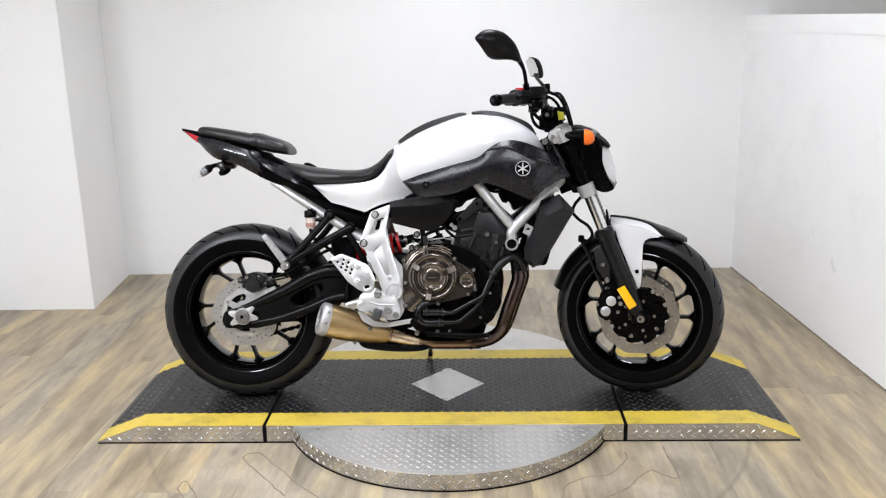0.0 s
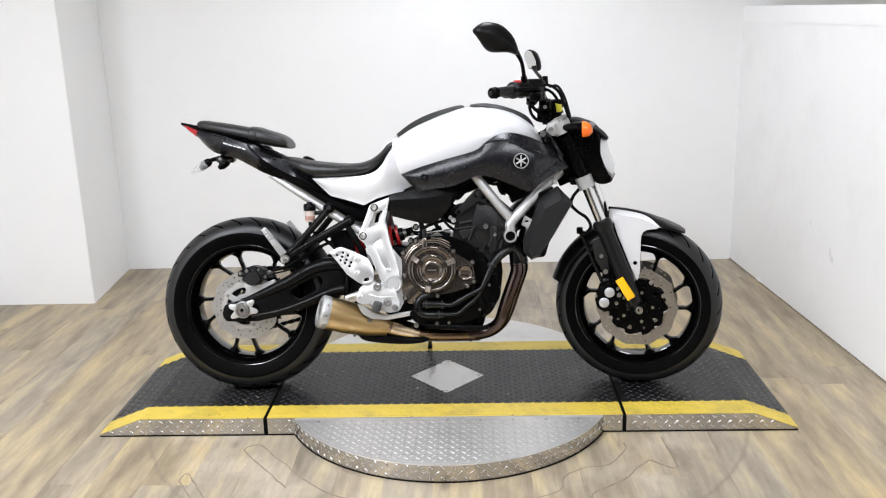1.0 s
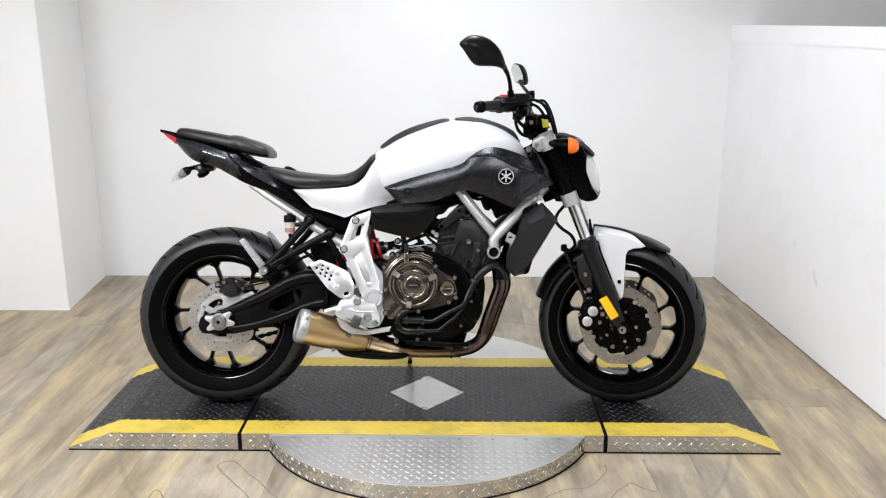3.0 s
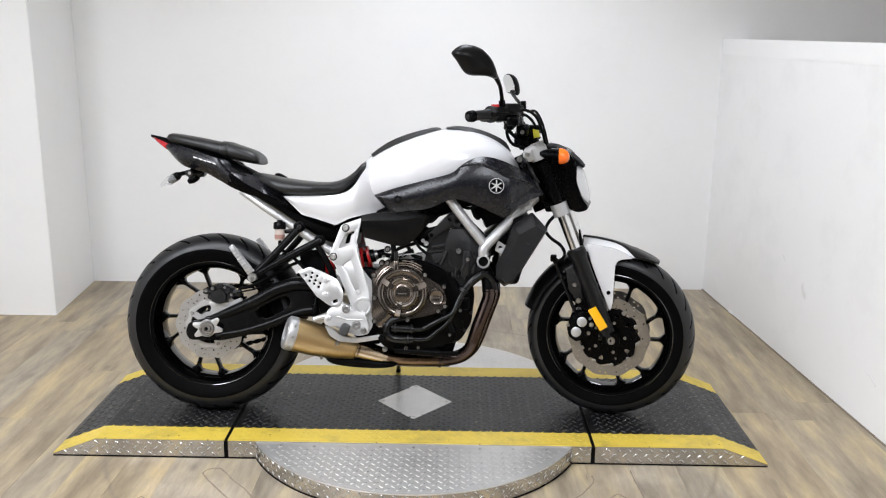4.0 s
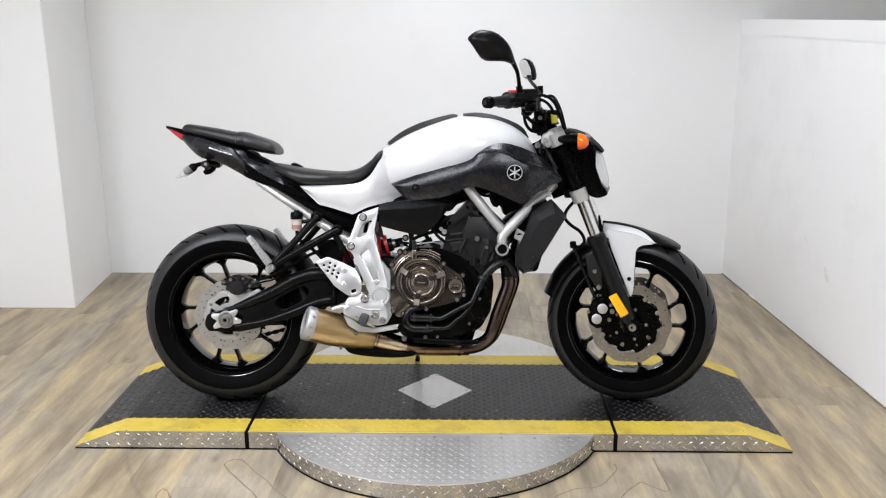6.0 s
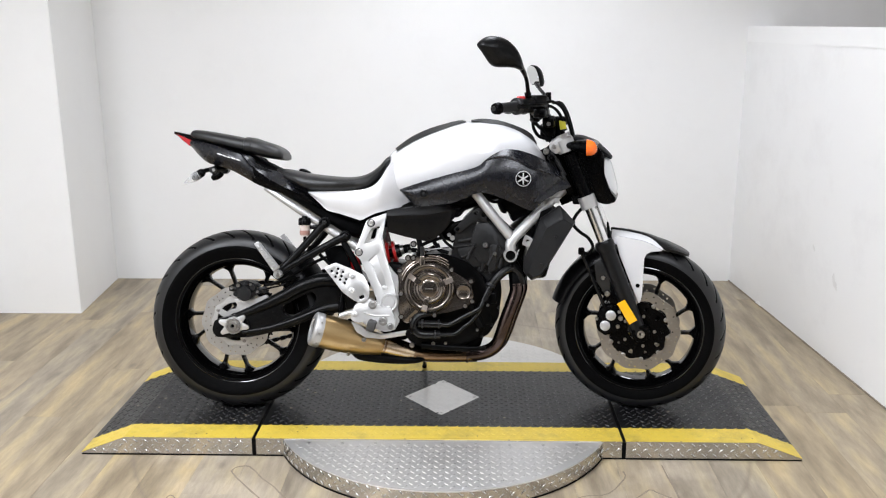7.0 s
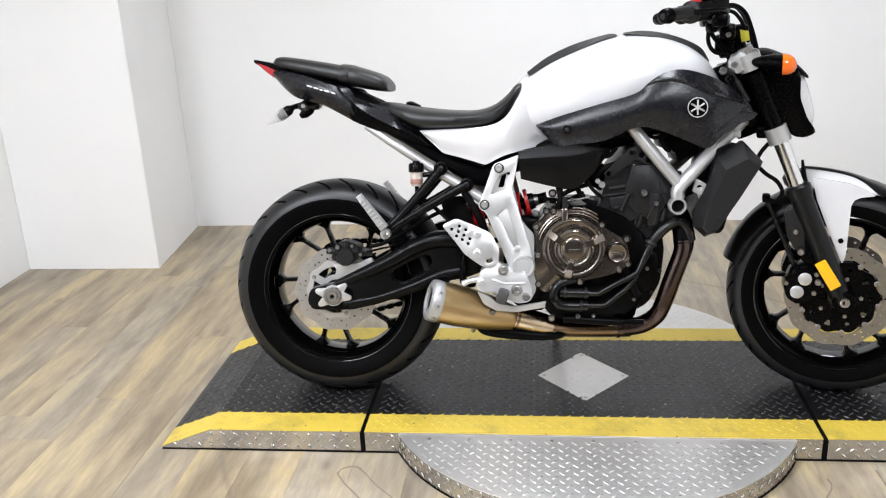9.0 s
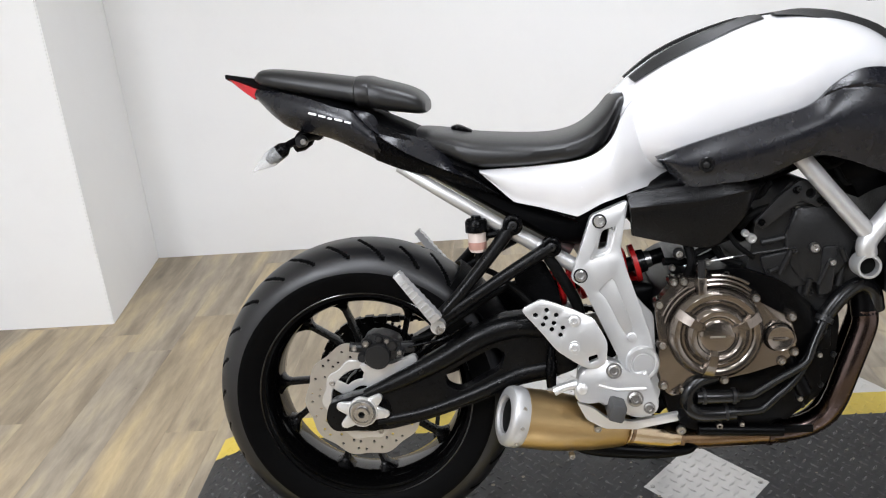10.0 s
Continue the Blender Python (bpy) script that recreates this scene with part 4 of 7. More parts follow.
for ax, az in ((-0.048, 0.014), (0.037, 0.031), (-0.041, -0.027), (0.050, -0.007)):
    d = Vector((ax, 0, az)).normalized()
    side = Vector((-d.z, 0, d.x))
    c = Vector((-0.707, 0, 0.309))
    q = [c + d * 0.018 + side * 0.017, c + Vector((ax, 0, az)) * 1.06 + side * 0.0055, c + Vector((ax, 0, az)) * 1.06 - side * 0.0055, c + d * 0.018 - side * 0.017]
    plate(rounded([(v.x, v.z) for v in q], 0.006), -0.146, -0.134, 0.003, bm)
plate_ob = on("axle_plate", bm, CAST, "cast aluminium chain adjuster plate", smooth=35)
on("axle_nut", lathe([(0.0255, -0.146), (0.0255, -0.152), (0.023, -0.155), (0.019, -0.155), (0.0185, -0.151), (0.0145, -0.151), (0.014, -0.160), (0.0065, -0.160), (0.006, -0.150), (0.0001, -0.150)], 28, (-0.707, 0, 0.309)),
   STEEL, "steel axle nut", plate_ob)
# black disc that stands for the dark inside of the hollow axle
on("axle_bore", lathe([(0.0062, -0.1505), (0.0062, -0.1515), (0.0001, -0.1515)], 14, (-0.707, 0, 0.309)), GASKET, "", plate_ob)
on("axle", rod((-0.708, -0.14, 0.309), (-0.708, 0.15, 0.309), 0.011), STEEL)
on("swingarm_end", lathe([(0.040, -0.128), (0.040, -0.137), (0.036, -0.139), (0.0001, -0.139)], 30, (-0.690, 0, 0.305)), SATIN, "black chain adjuster block")
# rear caliper
bm = plate(rounded([(-0.702, 0.436), (-0.692, 0.458), (-0.668, 0.463), (-0.640, 0.454), (-0.621, 0.440), (-0.625, 0.420), (-0.649, 0.400), (-0.700, 0.396)], 0.010), -0.125, -0.080, 0.008, seg=3)
cal = on("rear_caliper", bm, CALIPER, "grey black rear brake caliper")
on("piston_cap", lathe([(0.0255, -0.118), (0.0255, -0.137), (0.0235, -0.140), (0.0001, -0.141)], 28, (-0.669, 0, 0.418)), CALIPER, "", cal)
for x, z, r, d in ((-0.640, 0.438, 0.011, 0.009), (-0.690, 0.445, 0.010, 0.010), (-0.625, 0.424, 0.009, 0.008), (-0.665, 0.452, 0.008, 0.006), (-0.700, 0.416, 0.010, 0.010)):
    on("caliper_boss", lathe([(r, -0.12), (r, -0.124 - d * 0.6), (r * 0.8, -0.125 - d), (0.0001, -0.125 - d)], 16, (x, 0, z)), CALIPER, "", cal)
for x, z, r in ((-0.690, 0.446, 0.0065), (-0.713, 0.438, 0.006), (-0.625, 0.425, 0.005), (-0.648, 0.450, 0.005)):
    on("bolt", bolt(bmesh.new(), x, -0.134, z, r, 0.006), STEEL, "", cal)
on("caliper_pin", rod((-0.726, -0.112, 0.434), (-0.700, -0.112, 0.430), 0.010, 12), CALIPER, "", cal)
on("caliper_bracket", plate(rounded([(-0.712, 0.395), (-0.668, 0.392), (-0.641, 0.396), (-0.600, 0.412), (-0.592, 0.400), (-0.628, 0.370), (-0.655, 0.350), (-0.713, 0.334), (-0.695, 0.352), (-0.700, 0.376)], 0.006), -0.114, -0.098, 0.005), CAST,
   "bare cast caliper bracket")
on("sensor_block", box(-0.625, -0.595, -0.122, -0.104, 0.418, 0.440, bevel=0.005), CALIPER)
on("rear_brake_hose", tube([(-0.60, -0.118, 0.445), (-0.56, -0.12, 0.455), (-0.50, -0.115, 0.485), (-0.42, -0.10, 0.53), (-0.34, -0.10, 0.56)], 0.0055, 8), GASKET, "black rubber brake hose")
on("abs_cable", tube([(-0.61, -0.12, 0.43), (-0.57, -0.128, 0.44), (-0.54, -0.135, 0.448), (-0.48, -0.125, 0.475)], 0.003, 8), SATIN)
# rear hugger
bm = bmesh.new()
rows = []
for k in range(13):
    a = radians(2 + 48 * k / 12)
    ring = []
    for y in (-0.10, -0.09, -0.06, 0, 0.06, 0.09, 0.10):
        r = 0.328 - 0.03 * (abs(y) / 0.1) ** 3
        ring.append((REAR.x + r * math.cos(a), y, REAR.z + r * math.sin(a)))
    ring += [(p[0] - 0.004 * math.cos(a), p[1], p[2] - 0.004 * math.sin(a)) for p in ring[::-1]]
    rows.append(ring)
on("rear_hugger", loft(rows, bm), PLASTIC, "black plastic rear mudguard over the tyre")

# ---- bodywork ----
on("fuel_tank", body([(-0.195, 0.875, 0.77, 0.05), (-0.165, 0.908, 0.75, 0.098), (-0.10, 0.952, 0.735, 0.138), (-0.03, 0.982, 0.735, 0.165), (0.06, 1.006, 0.75, 0.182), (0.13, 1.014, 0.78, 0.186),
                      (0.20, 1.008, 0.80, 0.180), (0.27, 0.984, 0.82, 0.160), (0.325, 0.945, 0.83, 0.125), (0.365, 0.890, 0.835, 0.075)], 0.72, 40, 5, top_narrow=0.25), WHITE, "glossy white fuel tank")
for side in (1, -1):
    # white panel below the seat
    on("side_panel", skin([(-0.447, 0.768), (-0.333, 0.770), (-0.25, 0.778), (-0.205, 0.806), (-0.172, 0.860), (-0.12, 0.905)],
                          [(-0.445, 0.762), (-0.385, 0.704), (-0.341, 0.693), (-0.268, 0.670), (-0.22, 0.694), (-0.16, 0.710), (-0.075, 0.724)],
                          lambda u, v: 0.120 + 0.018 * u + 0.012 * math.sin(math.pi * min(1, v * 1.1)) - 0.085 * (max(0, u - 0.66) / 0.34) ** 1.4, 0.006, 40, 12, side, soft=1), WHITE, "glossy white side panel under the seat")
    # dark shroud on the tank's flank
    UPPER = [(-0.130, 0.777), (-0.057, 0.801), (0.037, 0.827), (0.125, 0.851), (0.159, 0.878), (0.200, 0.902), (0.235, 0.909), (0.28, 0.902), (0.34, 0.880), (0.386, 0.852), (0.41, 0.828)]
    LOWER = [(-0.128, 0.770), (-0.077, 0.724), (-0.019, 0.725), (0.05, 0.733), (0.132, 0.765), (0.189, 0.755), (0.246, 0.732), (0.305, 0.708), (0.335, 0.728), (0.375, 0.765), (0.408, 0.800)]

    def bulge(u, v):
        base = 0.155 + 0.055 * math.sin(math.pi * min(1, 0.1 + u * 0.62))
        y = base + 0.022 * math.sin(math.pi * min(1, max(0, v * 0.92 + 0.06))) - 0.03 * max(0, u - 0.82) / 0.18
        line = float(np.interp(u, (0.0, 0.45, 0.62, 0.75, 0.93, 1.0), (-0.3, -0.06, 0.13, 0.22, 0.36, 0.42)))
        above = max(0.0, line - v)
        return y - 0.11 * min(above, 0.3) + 0.0060 * math.exp(-((v - line) / 0.018) ** 2) * min(1, max(0, (u - 0.4) * 6))
    shroud = on("tank_shroud", skin(UPPER, LOWER, bulge, 0.012, 70, 110, side), GREY_PANEL, "matte dark grey tank side cover", smooth=30)
    # lower scoop that runs to the headstock
    on("shroud_scoop", skin([(0.312, 0.736), (0.339, 0.775), (0.370, 0.818), (0.388, 0.816), (0.404, 0.811), (0.436, 0.794)], [(0.314, 0.732), (0.345, 0.742), (0.375, 0.754), (0.391, 0.768), (0.423, 0.777), (0.437, 0.789)],
                            lambda u, v: 0.224 - 0.050 * u + 0.004 * math.sin(math.pi * v), 0.022, 20, 8, side, soft=1), GREY_PANEL, "dark grey air scoop edge", smooth=25)
    # black knee pads along the tank's top
    on("tank_pad", skin([(-0.155, 0.918), (-0.10, 0.956), (-0.03, 0.987), (0.06, 1.0125), (0.088, 1.012)], [(-0.148, 0.908), (-0.09, 0.940), (-0.02, 0.970), (0.06, 1.0), (0.090, 1.004)],
                        lambda u, v: 0.05 + 0.022 * v + 0.02 * math.sin(math.pi * u), 0.02, 24, 5, side), PAD, "dark grey trim strip along the tank top")
    on("tank_pad", skin([(0.108, 1.016), (0.159, 1.0185), (0.227, 1.006), (0.306, 0.973), (0.335, 0.935)], [(0.108, 1.010), (0.155, 1.004), (0.208, 0.985), (0.287, 0.945), (0.325, 0.915)],
                        lambda u, v: 0.052 + 0.03 * v + 0.018 * math.sin(math.pi * u), 0.03, 24, 5, side), PAD, "dark grey trim strip along the tank top")
    # grey tail panel
    on("tail_panel", skin([(-0.873, 0.953), (-0.82, 0.944), (-0.771, 0.932), (-0.709, 0.910), (-0.677, 0.899), (-0.640, 0.862)],
                          [(-0.880, 0.932), (-0.845, 0.900), (-0.808, 0.874), (-0.765, 0.862), (-0.715, 0.846), (-0.620, 0.795)],
                          lambda u, v: 0.040 + 0.082 * (1 - (1 - u) ** 2.2) + 0.012 * math.sin(math.pi * v) - 0.024 * v * v, 0.008, 30, 12, side), GREY_PANEL, "matte dark grey tail side panel")
    # tail lamp corner
    on("tail_lamp", skin([(-0.934, 0.977), (-0.905, 0.966), (-0.872, 0.953)], [(-0.932, 0.972), (-0.905, 0.951), (-0.879, 0.933)],
                         lambda u, v: 0.016 + 0.026 * u - 0.006 * v, 0.012, 10, 5, side), REDLENS, "red tail lamp lens")
    # black cover between the tail and the side panel
    on("tail_cover", skin([(-0.645, 0.872), (-0.60, 0.850), (-0.55, 0.822), (-0.51, 0.790), (-0.462, 0.765), (-0.40, 0.712), (-0.345, 0.698), (-0.28, 0.675)],
                          [(-0.640, 0.800), (-0.59, 0.778), (-0.54, 0.763), (-0.49, 0.745), (-0.43, 0.722), (-0.375, 0.702), (-0.33, 0.682), (-0.265, 0.655)],
                          lambda u, v: 0.116 + 0.008 * math.sin(math.pi * v), 0.012, 26, 8, side), SATIN, "black cover below the seat")
    on("seat_flank", skin([(-0.626, 0.852), (-0.590, 0.845), (-0.556, 0.836), (-0.531, 0.822), (-0.480, 0.767)], [(-0.630, 0.846), (-0.583, 0.812), (-0.538, 0.788), (-0.510, 0.775), (-0.478, 0.760)],
                          lambda u, v: 0.112 + 0.020 * v, 0.010, 14, 6, side, soft=1), GREY_PANEL, "dark grey flank panel behind the rider seat")
    on("seat_flank", skin([(-0.674, 0.896), (-0.640, 0.884), (-0.626, 0.852)], [(-0.672, 0.892), (-0.645, 0.862), (-0.628, 0.846)],
                          lambda u, v: 0.112 + 0.014 * v, 0.010, 8, 4, side, soft=1), GREY_PANEL, "small dark grey corner panel")
on("tank_bolt", lathe([(0.014, -0.180), (0.014, -0.213), (0.012, -0.215), (0.0075, -0.215), (0.0065, -0.209), (0.0001, -0.209)], 24, (-0.049, 0, 0.762)), PIPE, "black socket screw")
on("tank_bolt_core", lathe([(0.0062, -0.2085), (0.0062, -0.2125), (0.0045, -0.2135), (0.0001, -0.2135)], 18, (-0.049, 0, 0.762)), CALIPER)
on("tail_core", body([(-0.943, 0.979, 0.970, 0.008), (-0.89, 0.968, 0.935, 0.020), (-0.82, 0.952, 0.885, 0.050), (-0.75, 0.930, 0.862, 0.078), (-0.68, 0.902, 0.832, 0.103), (-0.62, 0.875, 0.80, 0.11),
                      (-0.55, 0.84, 0.772, 0.11), (-0.48, 0.795, 0.75, 0.108), (-0.40, 0.745, 0.715, 0.105), (-0.32, 0.69, 0.675, 0.09)], 0.6, 24, 3), PLASTIC, "black plastic tail body")
on("under_tail", body([(-0.60, 0.815, 0.785, 0.08), (-0.50, 0.775, 0.728, 0.095), (-0.40, 0.72, 0.664, 0.098), (-0.30, 0.685, 0.605, 0.09), (-0.20, 0.70, 0.60, 0.085)], 0.6, 16, 3), PLASTIC, "black inner mudguard")
seat = on("seat", body([(-0.59, 0.846, 0.828, 0.05), (-0.555, 0.848, 0.818, 0.10), (-0.50, 0.840, 0.790, 0.128), (-0.45, 0.830, 0.768, 0.14), (-0.37, 0.821, 0.766, 0.146), (-0.30, 0.819, 0.769, 0.142),
                        (-0.25, 0.831, 0.773, 0.13), (-0.212, 0.858, 0.792, 0.112), (-0.188, 0.885, 0.828, 0.094), (-0.170, 0.893, 0.862, 0.075)], 0.62, 32, 5, top_narrow=0.12), SEAT, "black vinyl rider seat with a raised front")
on("pillion_seat", body([(-0.874, 0.980, 0.968, 0.045), (-0.85, 0.990, 0.955, 0.07), (-0.75, 0.975, 0.928, 0.09), (-0.665, 0.959, 0.907, 0.10), (-0.655, 0.962, 0.905, 0.102), (-0.625, 0.953, 0.895, 0.106),
                         (-0.585, 0.940, 0.888, 0.100), (-0.560, 0.928, 0.884, 0.095), (-0.549, 0.918, 0.884, 0.088), (-0.543, 0.909, 0.886, 0.076)], 0.55, 30, 5, top_narrow=0.15), SEAT, "black vinyl pillion seat")
on("seat_strap", body([(-0.674, 0.9615, 0.907, 0.1005), (-0.672, 0.9645, 0.903, 0.1045), (-0.650, 0.9620, 0.900, 0.107), (-0.646, 0.9595, 0.902, 0.1045)], 0.6, 30, 1, top_narrow=0.15), SEAT, "seat strap across the pillion seat")
on("seat_lug", body([(-0.50, 0.846, 0.836, 0.012), (-0.485, 0.848, 0.834, 0.018), (-0.46, 0.836, 0.828, 0.012)], 0.7, 14, 3), SATIN)
# model name on the tail as plain light bars
for k, (dx, wd) in enumerate(((0, 0.015), (0.019, 0.013), (0.036, 0.008), (0.048, 0.015), (0.067, 0.012))):
    x, z = -0.757 + dx, 0.902 - 0.30 * dx
    mm = Matrix.Translation((x + wd / 2, -0.1285 - 0.05 * dx, z)) @ Matrix.Rotation(radians(17), 4, "Y")
    on("lettering_bar", box(-wd / 2, wd / 2, -0.0035, 0.002, -0.0017, 0.0017, m=mm), TRIM, "white bar of lettering")
# round badge
badge = on("badge", lathe([(0.0255, -0.224), (0.0255, -0.2365), (0.0001, -0.2365)], 36, (0.277, 0, 0.812)), SATIN, "round black badge with a silver ring")
on("badge_ring", lathe([(0.0255, -0.2360), (0.0255, -0.2390), (0.0228, -0.2390), (0.0228, -0.2360)], 36, (0.277, 0, 0.812), closed=True), SILVER, "", badge)
for k in range(3):
    a = radians(30 + 60 * k)
    c, q = 0.019 * math.cos(a), 0.019 * math.sin(a)
    on("badge_bar", tube([(0.277 - c, -0.2372, 0.812 - q), (0.277 + c, -0.2372, 0.812 + q)], 0.0024, 8, 1), SILVER, "", badge)

# bracket and rear indicators
on("plate_hanger", tube([(-0.745, 0, 0.876), (-0.765, 0, 0.862), (-0.80, 0, 0.845), (-0.815, 0, 0.835)], [0.020, 0.018, 0.014, 0.010], 10), PLASTIC, "black indicator bracket under the tail")
for side in (1, -1):
    y = -0.115 * side
    ind = on("rear_indicator", tube([(-0.806, y, 0.838), (-0.815, y, 0.832), (-0.832, y, 0.821), (-0.846, y, 0.812)], [0.008, 0.0145, 0.0150, 0.008], 16, 4), SATIN, "small black rear indicator with a clear pointed lens")
    if side > 0:
        on("indicator_lens", tube([(-0.822, y - 0.004 * side, 0.828), (-0.840, y - 0.004 * side, 0.816), (-0.858, y - 0.002 * side, 0.806), (-0.878, y, 0.794)], [0.0150, 0.0160, 0.0095, 0.0015], 16, 4), SMOKED, "clear pointed indicator lens", ind)
    on("indicator_stalk", tube([(-0.808, y, 0.838), (-0.798, -0.08 * side, 0.843), (-0.785, -0.04 * side, 0.846), (-0.775, 0, 0.846)], [0.007, 0.008, 0.009, 0.009], 10), PLASTIC)
    on("stalk_knuckle", lathe([(0.0115, y * 0.62), (0.0115, y * 0.80), (0.008, y * 0.84), (0.0001, y * 0.84)], 16, (-0.786, 0, 0.842)), CALIPER)
    on("bolt", bolt(bmesh.new(), -0.779, y * 0.84, 0.842, 0.006, 0.004 * side), STEEL)

# ---- frame ----
for side in (1, -1):
    y = -0.118 * side
    y = y if side > 0 else 0.055
    on("subframe_tube", tube([(-0.60, y * 0.8, 0.782), (-0.50, y, 0.718), (-0.39, y, 0.645), (-0.27, y, 0.570)], [0.011, 0.0125, 0.0135, 0.0145], 14, 3), SILVER, "silver subframe tube")
    on("frame_tube", tube([(0.122, -0.158 * side, 0.765), (0.185, -0.165 * side, 0.685), (0.249, -0.168 * side, 0.607)], 0.0165, 16, 3), SILVER, "silver diagonal frame tube")
    on("frame_tube", tube([(0.42, -0.09 * side, 0.775), (0.36, -0.125 * side, 0.722), (0.287, -0.158 * side, 0.650), (0.243, -0.170 * side, 0.603), (0.241, -0.170 * side, 0.575)], 0.018, 16, 4), SILVER,
       "silver diagonal frame tube")
    on("frame_mount", lathe([(0.023, -0.150), (0.023, -0.184), (0.021, -0.187), (0.017, -0.187), (0.017, -0.165), (0.0001, -0.165)] if side > 0 else
                            [(0.023, 0.150), (0.023, 0.187), (0.0001, 0.187)], 28, (0.240, 0, 0.556)), SILVER, "round engine mount with a hollow centre")
    # black disc that paints the shade inside the hollow mount
    on("mount_core", lathe([(0.0165, -0.166 * side), (0.0165, -0.170 * side), (0.0001, -0.170 * side)], 20, (0.240, 0, 0.556)), GASKET)
    on("frame_lug", plate(rounded([(0.29, 0.60), (0.325, 0.605), (0.33, 0.575), (0.30, 0.565)], 0.006), -0.15 * side, -0.14 * side, 0.002), SILVER)
on("backbone", body([(-0.28, 0.70, 0.62, 0.08), (-0.15, 0.73, 0.65, 0.10), (0.05, 0.76, 0.69, 0.12), (0.20, 0.80, 0.74, 0.11), (0.34, 0.83, 0.76, 0.07), (0.42, 0.86, 0.77, 0.04)], 0.6, 16, 3), ENGINE, "black frame spine under the tank")
on("headstock", tube([(0.46, 0, 0.735), (0.375, 0, 0.925)], 0.036, 20, 1), SATIN, "black steering head")

# right footrest hanger in cast aluminium
ARM = [(-0.176, 0.697), (-0.246, 0.672), (-0.289, 0.557), (-0.267, 0.541), (-0.206, 0.399), (-0.191, 0.367), (-0.143, 0.396), (-0.147, 0.440), (-0.166, 0.507), (-0.196, 0.605)]
POCKET = rounded([(-0.254, 0.590), (-0.231, 0.643), (-0.200, 0.652), (-0.214, 0.603)], 0.006)
DISH = rounded([(-0.241, 0.534), (-0.216, 0.556), (-0.209, 0.553), (-0.182, 0.470), (-0.178, 0.448), (-0.190, 0.444), (-0.204, 0.468), (-0.224, 0.515)], 0.007)
SLOT = rounded([(-0.235, 0.606), (-0.226, 0.639), (-0.211, 0.647), (-0.219, 0.609)], 0.005)
WEB = [(-0.200, 0.640), (-0.244, 0.655), (-0.270, 0.570), (-0.200, 0.440), (-0.210, 0.400), (-0.283, 0.392), (-0.290, 0.350), (-0.235, 0.310), (-0.150, 0.300), (-0.133, 0.330), (-0.138, 0.420), (-0.138, 0.480), (-0.153, 0.496), (-0.172, 0.52)]
for side in (1, -1):
    hanger = on("footrest_hanger", sliced(rounded(WEB, 0.008), [SLOT], -0.150 * side, -0.138 * side), CAST, "cast aluminium footrest hanger", smooth=50)
    if side < 0:
        continue
    on("hanger_arm", holed(rounded(ARM, 0.008), [POCKET, DISH], -0.170, -0.149, 0.004), CAST, "tapered cast arm with a pocket and a slot", hanger, smooth=35)
    on("hanger_floor", plate(rounded([(-0.256, 0.560), (-0.202, 0.578), (-0.180, 0.500), (-0.164, 0.432), (-0.200, 0.425), (-0.228, 0.480)], 0.010), -0.1645, -0.152, 0.001), CAST, "recessed web of the cast arm", hanger, smooth=35)
    on("hanger_rib", lathe([(0.009, -0.170), (0.008, -0.179), (0.0001, -0.180)], 16, (-0.183, 0, 0.446)), CAST, "", hanger)
    on("pivot_cap", lathe([(0.031, -0.150), (0.031, -0.178), (0.028, -0.182), (0.023, -0.182), (0.022, -0.179), (0.019, -0.179), (0.018, -0.1815), (0.0001, -0.1815)], 36, (-0.166, 0, 0.398)), CAST, "", hanger)
    foot = on("heel_guard_base", plate(rounded([(-0.235, 0.412), (-0.280, 0.393), (-0.294, 0.358), (-0.295, 0.341), (-0.274, 0.332), (-0.237, 0.335), (-0.222, 0.316), (-0.181, 0.302), (-0.150, 0.306), (-0.140, 0.328), (-0.153, 0.362),
                                                (-0.160, 0.388), (-0.194, 0.379), (-0.206, 0.398)], 0.007), -0.188, -0.156, 0.005, seg=3), CAST, "cast lower footrest bracket", hanger, smooth=35)
    for a, b in (((-0.250, -0.1865, 0.365), (-0.217, -0.1865, 0.355)), ((-0.217, -0.1865, 0.355), (-0.164, -0.1865, 0.355))):
        on("hanger_rib", rod(a, b, 0.0036, 10), CAST, "", hanger)
    on("hanger_lug", tube([(-0.332, -0.172, 0.352), (-0.312, -0.172, 0.360), (-0.280, -0.172, 0.366)], [0.009, 0.0075, 0.010], 12, 3), CAST, "", hanger)
    holes = [round_loop(x, z, 0.0050, 6, 0.4) for x, z in ((-0.359, 0.502), (-0.338, 0.510), (-0.321, 0.500), (-0.3405, 0.4955), (-0.346, 0.4835), (-0.326, 0.4855), (-0.3305, 0.474), (-0.310, 0.476), (-0.315, 0.463))]
    holes.append(rounded([(-0.267, 0.420), (-0.250, 0.425), (-0.248, 0.414), (-0.265, 0.409)], 0.003))
    on("heel_guard", holed(rounded([(-0.386, 0.513), (-0.347, 0.531), (-0.296, 0.511), (-0.253, 0.490), (-0.230, 0.446), (-0.234, 0.408), (-0.255, 0.397), (-0.279, 0.403), (-0.303, 0.420), (-0.323, 0.434), (-0.352, 0.472)], 0.009), holes, -0.194, -0.187, 0.0015, 2), CAST,
       "perforated aluminium heel guard", hanger)
